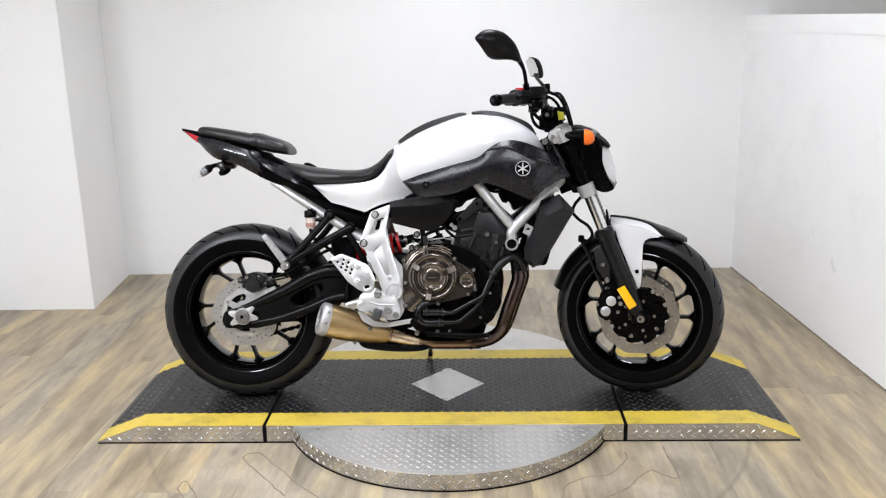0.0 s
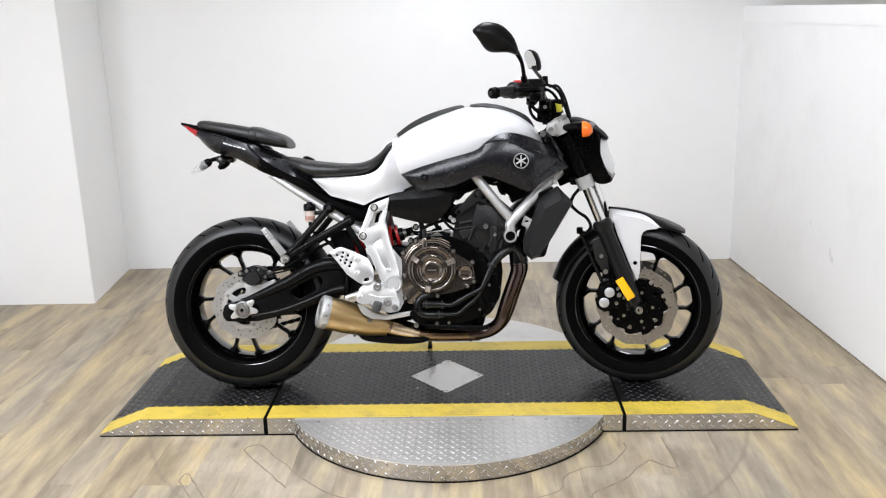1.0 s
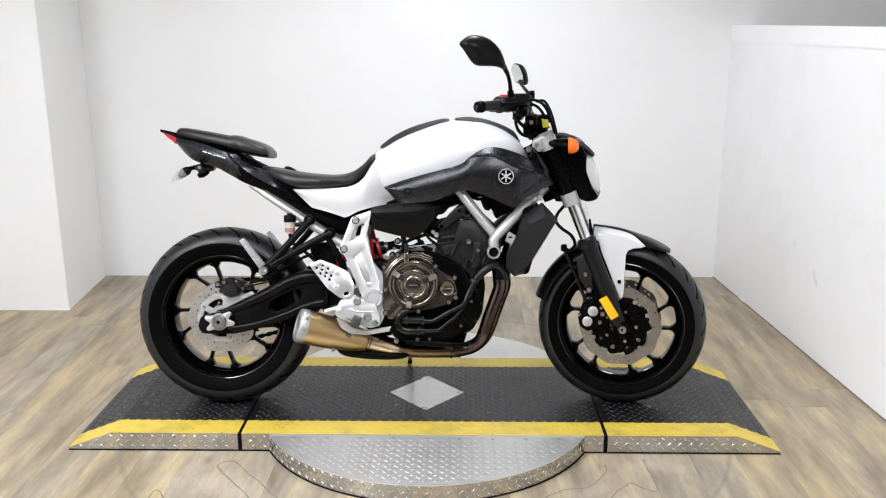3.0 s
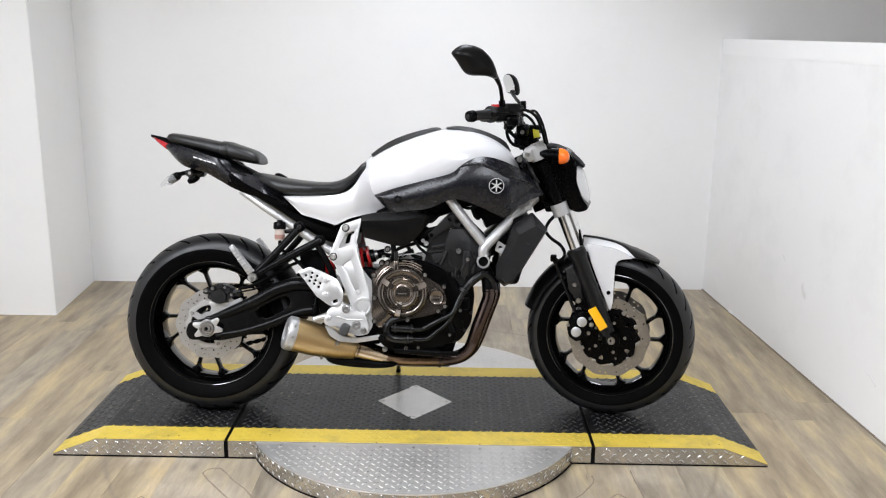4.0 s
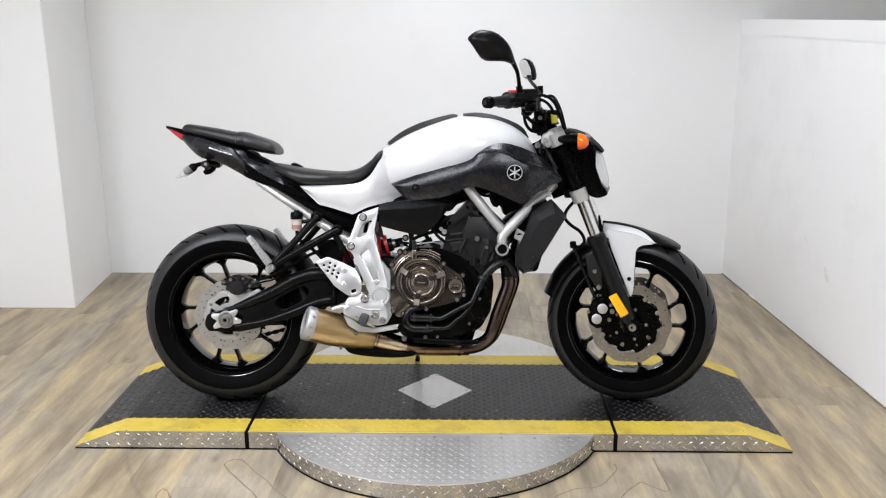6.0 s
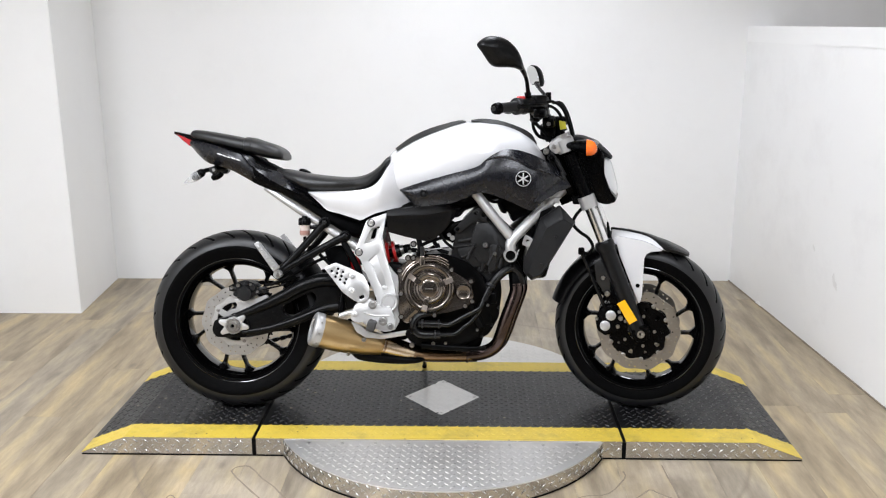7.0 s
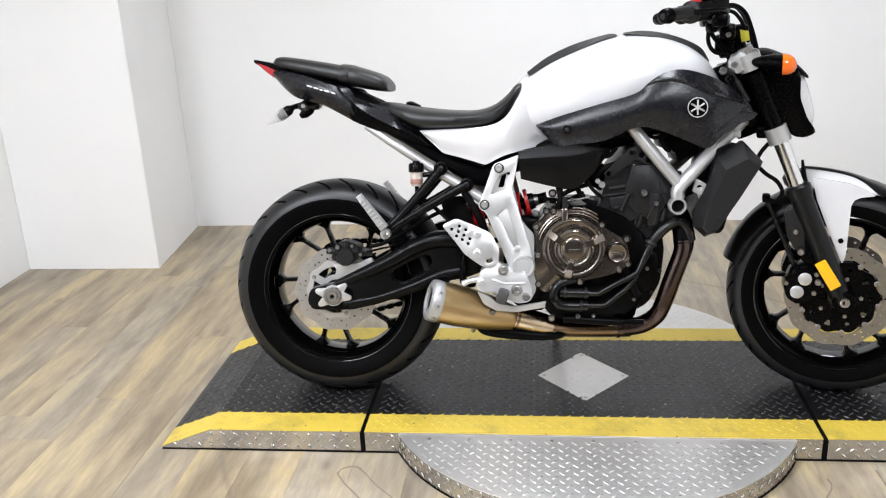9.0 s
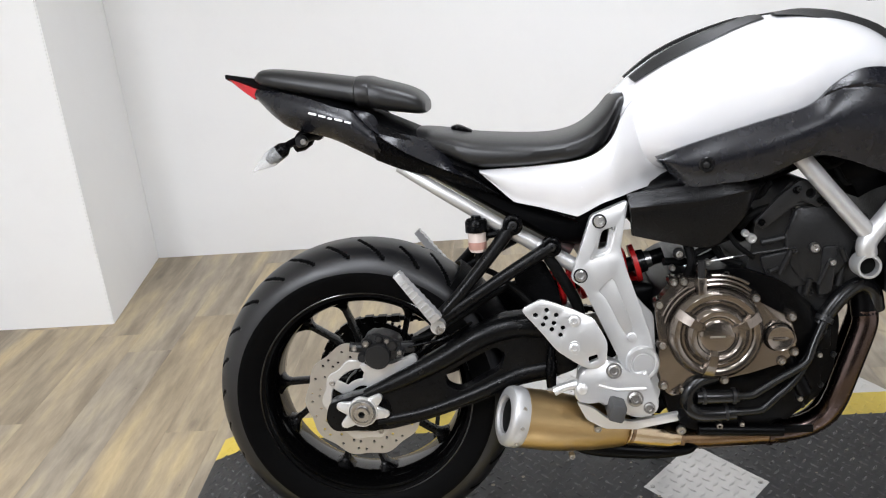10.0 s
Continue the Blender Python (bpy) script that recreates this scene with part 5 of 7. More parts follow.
    for x, z, y, r in ((-0.231, 0.662, -0.170, 0.0105), (-0.271, 0.564, -0.170, 0.0105), (-0.289, 0.488, -0.194, 0.010), (-0.291, 0.438, -0.194, 0.010), (-0.221, 0.391, -0.188, 0.0115), (-0.185, 0.338, -0.188, 0.0120), (-0.160, 0.320, -0.188, 0.0085)):
        on("bolt", bolt(bmesh.new(), x, y, z, r, 0.007 if y > -0.19 else 0.003, 14), STEEL if y > -0.19 else CAST, "", hanger)
        on("washer", lathe([(r * 1.28, y + 0.001), (r * 1.28, y - 0.0015), (r * 0.9, y - 0.0015), (r * 0.9, y + 0.001)], 20, (x, 0, z), closed=True), CALIPER if y > -0.18 else STEEL if y > -0.19 else CAST, "", hanger)
    on("hanger_nub", lathe([(0.010, -0.186), (0.010, -0.192), (0.007, -0.194), (0.0001, -0.194)], 16, (-0.281, 0, 0.361)), CAST, "", hanger)
# the hanger leans outwards towards its foot
for ob in bike.children:
    if ob.name.split(".")[0] == "footrest_hanger":
        for q in [ob, *ob.children]:
            for v in q.data.vertices:
                v.co.y -= math.copysign(1, -v.co.y) * (v.co.z - 0.5) * -0.15
pedal = on("brake_pedal", plate(rounded([(-0.292, 0.335), (-0.262, 0.322), (-0.236, 0.300), (-0.19, 0.292), (-0.105, 0.306), (-0.100, 0.298), (-0.105, 0.291), (-0.185, 0.277), (-0.242, 0.281), (-0.275, 0.300)], 0.005), -0.212, -0.200, 0.003), CAST,
           "aluminium rear brake pedal")
on("pedal_tip", rod((-0.100, -0.235, 0.299), (-0.100, -0.196, 0.299), 0.009), PLASTIC, "black pedal tip", pedal)
rest = on("rider_footrest", box(-0.0145, 0.0145, -0.035, 0.035, -0.017, 0.017, bevel=0.006, m=Matrix.Translation((-0.222, -0.222, 0.326)) @ Matrix.Rotation(radians(18), 4, "Y")), FOOT_RUBBER, "grey rubber footrest block")
on("footrest_stem", rod((-0.225, -0.18, 0.332), (-0.222, -0.20, 0.328), 0.011), CAST, "", rest)
on("master_cylinder", tube([(-0.33, -0.145, 0.425), (-0.334, -0.150, 0.38), (-0.335, -0.152, 0.345)], [0.007, 0.011, 0.009], 10, 3), SATIN, "black rear master cylinder")
on("linkage_end", lathe([(0.009, -0.150), (0.009, -0.162), (0.0001, -0.162)], 12, (-0.336, 0, 0.338)), CAST)

# passenger footrest hangers
for side in (1, -1):
    s = side
    hang = on("passenger_hanger", tube([(-0.391, -0.128 * s, 0.663), (-0.44, -0.146 * s, 0.605), (-0.50, -0.165 * s, 0.540), (-0.537, -0.172 * s, 0.503)], [0.014, 0.0125, 0.0115, 0.013], 12, 4), SWING_PAINT,
              "black forged passenger footrest hanger")
    on("hanger_brace", tube([(-0.321, -0.13 * s, 0.617), (-0.40, -0.148 * s, 0.575), (-0.48, -0.164 * s, 0.530), (-0.535, -0.172 * s, 0.497)], [0.014, 0.0125, 0.0115, 0.013], 12, 4), SWING_PAINT, "", hang)
    for x, z in ((-0.391, 0.663), (-0.321, 0.617)):
        on("hanger_eye", lathe([(0.019, -0.122 * s), (0.019, -0.142 * s), (0.016, -0.144 * s), (0.011, -0.144 * s), (0.010, -0.138 * s), (0.0001, -0.138 * s)], 20, (x, 0, z)), SATIN, "", hang)
        on("bolt", bolt(bmesh.new(), x, -0.139 * s, z, 0.0085, 0.004 * s), CALIPER, "", hang)
    a, b = Vector((-0.541, 0.508)), Vector((-0.609, 0.599))
    d = (b - a).normalized()
    e = Vector((d.y, -d.x))
    edge = []
    for k in range(17):
        t = k / 16
        w = 0.0130 - 0.004 * t
        edge.append(a.lerp(b, t) + e * (w - (0.0025 if k % 2 else 0.0)))
    edge += [b - e * 0.006, a.lerp(b, 0.5) - e * 0.0075, a - e * 0.010]
    on("passenger_footrest", plate([(v.x, v.y) for v in edge], -0.222 * s, -0.198 * s, 0.003 if s > 0 else 0.0), CAP_SILVER, "folded bare aluminium passenger footrest", smooth=30)
    bm = bmesh.new()
    for k in range(8):
        c = a.lerp(b, 0.12 + 0.1 * k)
        rod((c.x + e.x * 0.009, -0.2225 * s, c.y + e.y * 0.009), (c.x - e.x * 0.005, -0.2225 * s, c.y - e.y * 0.005), 0.0025, 6, bm)
    on("footrest_ridges", bm, CAP_SILVER, "ridged footrest face")
    on("footrest_pivot", lathe([(0.014, -0.165 * s), (0.014, -0.205 * s), (0.0001, -0.205 * s)], 14, (-0.540, 0, 0.492)), CAST)
    on("footrest_bolt", bolt(bmesh.new(), -0.537, -0.205 * s, 0.488, 0.008, 0.006 * s), STEEL)

# rear brake reservoir
res = on("brake_reservoir", lathe([(0.0001, 0.616), (0.013, 0.616), (0.017, 0.622), (0.017, 0.657), (0.0001, 0.657)], 24, (-0.459, -0.135, 0), "z"), MILKY, "milky plastic rear brake reservoir")
on("brake_fluid", lathe([(0.0001, 0.617), (0.0134, 0.6172), (0.0174, 0.6225), (0.0174, 0.636), (0.0001, 0.636)], 24, (-0.459, -0.135, 0), "z"), FLUID, "reddish brake fluid showing through", res)
on("reservoir_cap", lathe([(0.0212, 0.655), (0.0212, 0.674), (0.018, 0.679), (0.010, 0.679), (0.009, 0.685), (0.0001, 0.685)], 24, (-0.459, -0.135, 0), "z"), SATIN, "black reservoir cap", res)
on("reservoir_bracket", tube([(-0.45, -0.13, 0.645), (-0.42, -0.13, 0.648), (-0.40, -0.125, 0.655)], 0.007, 8), SATIN)
on("reservoir_hose", tube([(-0.459, -0.135, 0.614), (-0.455, -0.13, 0.585), (-0.42, -0.12, 0.56), (-0.36, -0.13, 0.50), (-0.336, -0.148, 0.43)], 0.006, 8), GASKET, "black rubber hose")

# shock absorber with a red spring, lying across below the tank
bm = bmesh.new()
A, B = Vector((-0.318, -0.058, 0.516)), Vector((-0.166, -0.058, 0.556))
coil = []
for k in range(85):
    t = k / 84
    c = A.lerp(B, t)
    d = (B - A).normalized()
    u = d.cross(Vector((0, 1, 0))).normalized()
    a = t * 7.5 * 2 * math.pi
    coil.append(c + u * 0.033 * math.cos(a) + Vector((0, 1, 0)) * 0.033 * math.sin(a))
tube(coil, 0.0068, 8, 1, bm)
shock = on("shock_absorber", bm, RED, "red coil spring of the rear shock absorber")
on("shock_body", tube([A - (B - A) * 0.12, B + (B - A) * 0.42], 0.015, 16, 1), ENGINE, "", shock)
on("spring_cup", tube([B + (B - A) * 0.03, B + (B - A) * 0.09], 0.038, 28, 1), RED, "red spring seat", shock)
on("shock_adjuster", tube([B + (B - A) * 0.09, B + (B - A) * 0.19], [0.024, 0.022], 20, 1), PIPE, "black spring adjuster ring", shock)
on("shock_adjuster", tube([B + (B - A) * 0.19, B + (B - A) * 0.26], [0.0175, 0.0165], 18, 1), STEEL, "bare steel adjuster", shock)
on("shock_hose", tube([(-0.335, -0.125, 0.610), (-0.318, -0.130, 0.580), (-0.293, -0.130, 0.535), (-0.276, -0.125, 0.495), (-0.27, -0.11, 0.45)], 0.011, 10, 4), GASKET, "black rubber hose")
on("shock_guard", plate(rounded([(-0.40, 0.575), (-0.335, 0.585), (-0.312, 0.53), (-0.30, 0.47), (-0.37, 0.47)], 0.01), -0.105, -0.098, 0.002), PLASTIC, "black splash guard beside the shock absorber")
# the tail and pillion sit a little lower than the rider's seat line
for ob in bike.children:
    if ob.name.split(".")[0] in ("pillion_seat", "seat_strap", "tail_panel", "tail_lamp", "lettering_bar"):
        for v in ob.data.vertices:
            v.co.z -= 0.007

# ---- engine ----
on("crankcase", plate(rounded([(-0.135, 0.50), (-0.09, 0.555), (0.02, 0.56), (0.10, 0.53), (0.165, 0.47), (0.175, 0.36), (0.15, 0.29), (0.09, 0.245), (-0.04, 0.236), (-0.105, 0.255), (-0.135, 0.36)], 0.02), -0.150, 0.150, 0.012), ENGINE,
   "black engine crankcase")
on("engine_front_case", plate(rounded([(0.13, 0.505), (0.205, 0.500), (0.214, 0.430), (0.204, 0.340), (0.168, 0.275), (0.10, 0.255), (0.10, 0.45)], 0.014), -0.118, 0.118, 0.010), ENGINE, "black front of the engine casing behind the exhaust pipes")
for x, z, w, h in ((0.150, 0.440, 0.022, 0.012), (0.182, 0.405, 0.014, 0.020), (0.160, 0.330, 0.018, 0.016), (0.128, 0.290, 0.020, 0.010)):
    on("case_boss", box(x - w, x + w, -0.128, -0.112, z - h, z + h, bevel=0.005), ENGINE)
for x, z in ((0.198, 0.470), (0.203, 0.372), (0.180, 0.312), (0.145, 0.272)):
    on("bolt", bolt(bmesh.new(), x, -0.117, z, 0.0055, 0.008, 10), CALIPER)
on("gearbox_housing", plate(rounded([(-0.225, 0.50), (-0.19, 0.525), (-0.12, 0.52), (-0.10, 0.26), (-0.135, 0.247), (-0.19, 0.262), (-0.225, 0.31)], 0.02), -0.085, 0.09, 0.010), ENGINE, "black rear end of the engine casing")
on("oil_pan", plate(rounded([(-0.10, 0.27), (0.16, 0.28), (0.14, 0.215), (0.08, 0.195), (-0.05, 0.195), (-0.09, 0.215)], 0.015), -0.045, 0.11, 0.012), ENGINE, "black oil pan")
# bronze clutch cover with its oil filler
CX, CZ = -0.031, 0.446
cover = on("clutch_cover", plate(rounded([(-0.139, 0.503), (-0.111, 0.536), (-0.090, 0.552), (-0.009, 0.549), (0.046, 0.502), (0.106, 0.466), (0.121, 0.408), (0.092, 0.380), (0.031, 0.363), (-0.042, 0.350), (-0.089, 0.330),
                                          (-0.115, 0.320), (-0.140, 0.366), (-0.132, 0.421)], 0.014), -0.176, -0.148, 0.006, seg=3), BRONZE, "bronze grey clutch cover with ribs and bolts", smooth=35)
on("clutch_dome", lathe([(0.088, -0.172), (0.0875, -0.182), (0.084, -0.192), (0.077, -0.1985), (0.070, -0.1985), (0.066, -0.1965), (0.063, -0.1935), (0.059, -0.1935), (0.056, -0.198), (0.053, -0.204), (0.048, -0.2085), (0.042, -0.2085),
                         (0.038, -0.206), (0.036, -0.2025), (0.032, -0.2015), (0.029, -0.2035), (0.025, -0.2045), (0.0001, -0.205)], 72, (CX, 0, CZ)), BRONZE, "stepped round clutch dome", cover, smooth=40)
for a in (147, 22, 257):
    c, s = math.cos(radians(a)), math.sin(radians(a))
    rows = []
    for r, w, y in ((0.027, 0.006, -0.2035), (0.036, 0.009, -0.2115), (0.056, 0.010, -0.2115), (0.072, 0.011, -0.2035), (0.084, 0.012, -0.193)):
        rows.append([(CX + r * c - u * w * s, y + dy, CZ + r * s + u * w * c) for u, dy in ((-1.25, 0.012), (-0.8, 0.0), (0.8, 0.0), (1.25, 0.012))])
    on("cover_rib", loft(rows), BRONZE, "", cover, smooth=25)
for rr, a0, a1, y in ((0.093, 48, 100, -0.180), (0.1005, 50, 98, -0.178), (0.108, 55, 92, -0.175), (0.094, 112, 165, -0.180), (0.101, 118, 158, -0.178)):
    on("cover_rib", tube([(CX + rr * math.cos(radians(a)), y, CZ + rr * math.sin(radians(a))) for a in np.linspace(a0, a1, 9)], 0.0034, 8, 1), BRONZE, "", cover)
on("cover_lug", box(CX - 0.033, CX - 0.015, -0.194, -0.16, 0.500, 0.556, bevel=0.005), BRONZE, "upright cable lug", cover)
on("cover_lug", rod((CX - 0.024, -0.186, 0.540), (CX - 0.024, -0.186, 0.585), 0.007, 12), CALIPER, "", cover)
on("cover_lettering_bar", box(CX - 0.015, CX + 0.013, -0.2062, -0.204, CZ - 0.0016, CZ + 0.0016), STEEL, "worn bar of raised lettering", cover)
for x, z in ((-0.131, 0.504), (-0.086, 0.546), (-0.104, 0.546), (-0.052, 0.562), (0.043, 0.507), (0.108, 0.468), (0.112, 0.401), (0.089, 0.385), (-0.127, 0.426), (-0.127, 0.347), (-0.015, 0.353), (-0.091, 0.336)):
    on("cover_ear", lathe([(0.0100, -0.150), (0.0100, -0.176), (0.0085, -0.179), (0.0001, -0.179)], 14, (x, 0, z)), BRONZE, "", cover)
    on("cover_bolt", bolt(bmesh.new(), x, -0.178, z, 0.0062, 0.007, 10), STEEL, "", cover)
on("oil_filler_cap", lathe([(0.0285, -0.170), (0.0285, -0.180), (0.0275, -0.181), (0.026, -0.176), (0.025, -0.176), (0.025, -0.192), (0.023, -0.195), (0.020, -0.1935), (0.0001, -0.1935)], 36, (0.083, 0, 0.433)), BRONZE, "round bronze oil filler cap", cover)
on("cap_ring", lathe([(0.0258, -0.174), (0.0258, -0.180), (0.0249, -0.180), (0.0249, -0.174)], 36, (0.083, 0, 0.433), closed=True), GASKET, "", cover)
on("cap_grip", box(0.070, 0.096, -0.197, -0.193, 0.430, 0.435, bevel=0.001), BRONZE, "", cover)
# cylinder block and head, tilted forward
cyl = on("cylinder_block", plate(rounded([(0.035, 0.53), (0.056, 0.635), (0.085, 0.676), (0.128, 0.718), (0.165, 0.705), (0.211, 0.678), (0.272, 0.622), (0.262, 0.525), (0.205, 0.465), (0.117, 0.462)], 0.012), -0.128, 0.128, 0.010), CYL,
         "black cylinder block and head")
for p, q, r in (((0.065, 0.60), (0.235, 0.628), 0.006), ((0.075, 0.66), (0.20, 0.68), 0.007), ((0.10, 0.50), (0.10, 0.58), 0.007), ((0.135, 0.49), (0.145, 0.58), 0.007), ((0.175, 0.49), (0.19, 0.56), 0.007),
                ((0.095, 0.545), (0.115, 0.59), 0.008), ((0.205, 0.51), (0.22, 0.575), 0.007), ((0.23, 0.60), (0.262, 0.61), 0.008), ((0.16, 0.635), (0.19, 0.66), 0.006)):
    on("block_rib", rod((p[0], -0.130, p[1]), (q[0], -0.130, q[1]), r, 8), CYL, "", cyl)
on("cam_plate", plate(rounded([(0.105, 0.60), (0.125, 0.665), (0.19, 0.665), (0.235, 0.62), (0.215, 0.545), (0.155, 0.515), (0.12, 0.54)], 0.015), -0.142, -0.126, 0.005), CYL, "black cam chain cover", cyl)
on("head_panel", plate(rounded([(0.060, 0.575), (0.150, 0.590), (0.165, 0.520), (0.085, 0.505)], 0.010), -0.139, -0.127, 0.004), CYL, "", cyl)
on("head_panel", plate(rounded([(0.172, 0.590), (0.200, 0.590), (0.190, 0.500), (0.165, 0.495)], 0.008), -0.146, -0.127, 0.004), CYL, "", cyl)
on("cable_rod", rod((-0.078, -0.140, 0.566), (0.012, -0.140, 0.578), 0.0022, 8), STEEL, "thin bare steel rod", cyl)
on("cable_rod", rod((0.012, -0.140, 0.578), (0.120, -0.140, 0.590), 0.0022, 8), CALIPER, "thin dark rod", cyl)
for x, z, r in ((0.156, 0.589, 0.0100), (0.120, 0.586, 0.0055), (0.188, 0.560, 0.0065), (0.128, 0.700, 0.0055), (0.250, 0.640, 0.0055), (0.155, 0.500, 0.005), (0.205, 0.487, 0.0045), (0.243, 0.540, 0.0055)):
    on("bolt", bolt(bmesh.new(), x, -0.1455 if 0.11 < x < 0.2 and z > 0.55 else -0.129, z, r, 0.010, 12), STEEL if r > 0.006 else CALIPER, "", cyl)
# frame plate over the head, the head's bright seam and small ribs
brk = on("engine_bracket", holed(rounded([(0.048, 0.640), (0.095, 0.688), (0.130, 0.714), (0.150, 0.712), (0.182, 0.680), (0.164, 0.662), (0.133, 0.678), (0.066, 0.628)], 0.006), [round_loop(0.150, 0.690, 0.009, 12)], -0.146, -0.134, 0.003), CALIPER,
         "dark grey engine mounting plate")
for x, z in ((0.062, 0.642), (0.124, 0.697), (0.166, 0.676)):
    on("bolt", bolt(bmesh.new(), x, -0.146, z, 0.0065, 0.006, 12), SATIN, "", brk)
on("head_seam", tube([(0.118, -0.132, 0.668), (0.150, -0.134, 0.655), (0.206, -0.132, 0.626)], 0.0028, 8, 2), STEEL, "bright edge of the cylinder head", cyl)
on("head_seam", tube([(0.122, -0.132, 0.659), (0.152, -0.134, 0.646), (0.203, -0.132, 0.620)], 0.0022, 8, 2), CALIPER, "", cyl)
for p, q in (((0.116, 0.587), (0.096, 0.541)), ((0.184, 0.560), (0.166, 0.518)), ((0.150, 0.530), (0.143, 0.500)), ((0.075, 0.548), (0.092, 0.553)), ((0.205, 0.585), (0.215, 0.560))):
    on("block_rib", rod((p[0], -0.146, p[1]), (q[0], -0.142, q[1]), 0.0052, 8), CYL, "", cyl)
on("frame_tab", holed(rounded([(0.279, 0.592), (0.290, 0.626), (0.317, 0.610), (0.308, 0.578)], 0.004), [round_loop(0.298, 0.602, 0.007, 12)], -0.158, -0.146, 0.002), SILVER, "silver frame tab with a hole")
for p, q, r in (((0.118, 0.768), (0.075, 0.742), 0.006), ((0.20, 0.735), (0.225, 0.70), 0.006), ((0.155, 0.75), (0.215, 0.742), 0.005), ((0.30, 0.70), (0.335, 0.735), 0.007), ((0.04, 0.69), (0.085, 0.71), 0.006)):
    on("wiring", tube([(p[0], -0.120, p[1]), ((p[0] + q[0]) / 2, -0.130, (p[1] + q[1]) / 2 - 0.012), (q[0], -0.120, q[1])], r, 8, 4), GASKET, "black wiring")

# intake and pipework above the clutch cover
on("throttle_body", tube([(0.06, -0.06, 0.62), (-0.02, -0.06, 0.66)], 0.035, 16, 1), ENGINE)
on("airbox", plate(rounded([(-0.172, 0.702), (-0.10, 0.710), (-0.030, 0.716), (0.068, 0.710), (0.055, 0.690), (0.030, 0.658), (0.005, 0.635), (-0.030, 0.608), (-0.10, 0.620), (-0.165, 0.636)], 0.012), -0.145, 0.145, 0.01), PLASTIC, "black airbox")
for side in (1, -1):
    on("airbox_cover", skin([(-0.178, 0.706), (-0.10, 0.716), (-0.030, 0.722), (0.030, 0.722), (0.076, 0.716)], [(-0.172, 0.632), (-0.10, 0.613), (-0.035, 0.602), (0.006, 0.628), (0.062, 0.692)],
                            lambda u, v: 0.150 + 0.018 * math.sin(math.pi * min(1, 0.25 + 0.72 * v)) * (1 - 0.35 * u) - 0.07 * max(0, 0.24 - v) + 0.003 * math.exp(-((v - 0.25) / 0.06) ** 2) - 0.03 * max(0, u - 0.85) / 0.15, 0.02, 36, 24, side), PANEL_BLACK,
       "black plastic airbox side cover", smooth=30)
for pts, r in ((((-0.065, -0.14, 0.555), (-0.06, -0.14, 0.585), (-0.03, -0.13, 0.60), (0.01, -0.12, 0.612)), 0.006), (((-0.075, -0.14, 0.54), (-0.065, -0.15, 0.575), (-0.07, -0.13, 0.61)), 0.009),
               (((-0.02, -0.12, 0.60), (0.0, -0.12, 0.57), (0.03, -0.13, 0.56)), 0.007), (((0.03, -0.12, 0.63), (0.05, -0.13, 0.655), (0.09, -0.13, 0.668)), 0.008),
               (((-0.11, -0.11, 0.57), (-0.05, -0.10, 0.565), (0.0, -0.10, 0.585)), 0.008), (((0.0, -0.13, 0.635), (0.02, -0.14, 0.60), (0.05, -0.14, 0.575)), 0.005)):
    on("engine_hose", tube(pts, r, 8, 4), GASKET, "black rubber hose")
for x, z, r, mat in ((-0.087, 0.591, 0.0115, CALIPER), (-0.003, 0.548, 0.0085, STEEL), (-0.035, 0.572, 0.006, STEEL), (0.045, 0.612, 0.009, CAST), (0.034, 0.622, 0.007, CAST), (-0.10, 0.565, 0.006, STEEL)):
    on("hose_clip", bolt(bmesh.new(), x, -0.138, z, r, 0.012, 12), mat)
on("clip_core", bolt(bmesh.new(), -0.087, -0.148, 0.591, 0.0065, 0.004, 12), STEEL)
# water pump pipes
on("coolant_hose", tube([(-0.030, -0.168, 0.358), (-0.060, -0.174, 0.352), (-0.080, -0.178, 0.334), (-0.084, -0.178, 0.308), (-0.066, -0.178, 0.290), (-0.035, -0.176, 0.286), (0.005, -0.174, 0.287)], 0.0150, 14, 6), PIPE, "black rubber coolant hose")
on("hose_sleeve", tube([(-0.068, -0.186, 0.325), (-0.03, -0.186, 0.324), (0.008, -0.184, 0.323)], 0.0135, 14, 3), PIPE, "black rubber coolant hose sleeve")
for x, z in ((0.000, 0.3235), (-0.055, 0.325), (-0.012, 0.287)):
    on("hose_clamp", tube([(x - 0.003, -0.185 if z > 0.3 else -0.175, z), (x + 0.003, -0.185 if z > 0.3 else -0.175, z)], 0.0155, 16, 1), CALIPER, "dark steel hose clamp")
on("coolant_pipe", tube([(-0.01, -0.182, 0.323), (0.030, -0.180, 0.321), (0.045, -0.178, 0.326), (0.085, -0.174, 0.348), (0.125, -0.170, 0.368), (0.140, -0.168, 0.380), (0.152, -0.162, 0.408), (0.170, -0.155, 0.445), (0.178, -0.150, 0.458)], 0.0080, 14, 5), PIPE,
   "gloss black coolant pipe")
on("coolant_pipe", tube([(0.0, -0.174, 0.287), (0.045, -0.172, 0.287), (0.062, -0.170, 0.293), (0.085, -0.167, 0.312), (0.105, -0.164, 0.327), (0.128, -0.160, 0.352), (0.150, -0.152, 0.390), (0.180, -0.145, 0.445)], 0.0078, 14, 5), PIPE, "black coolant pipe")
on("hose_sleeve", tube([(0.168, -0.145, 0.440), (0.190, -0.140, 0.470), (0.216, -0.134, 0.495), (0.248, -0.126, 0.509), (0.274, -0.118, 0.492), (0.284, -0.110, 0.455)], 0.0155, 16, 5), PIPE, "black rubber hose sleeve")
on("hose_clamp", tube([(0.172, -0.152, 0.449), (0.176, -0.150, 0.457)], 0.0170, 16, 1), CALIPER, "dark steel hose clamp")
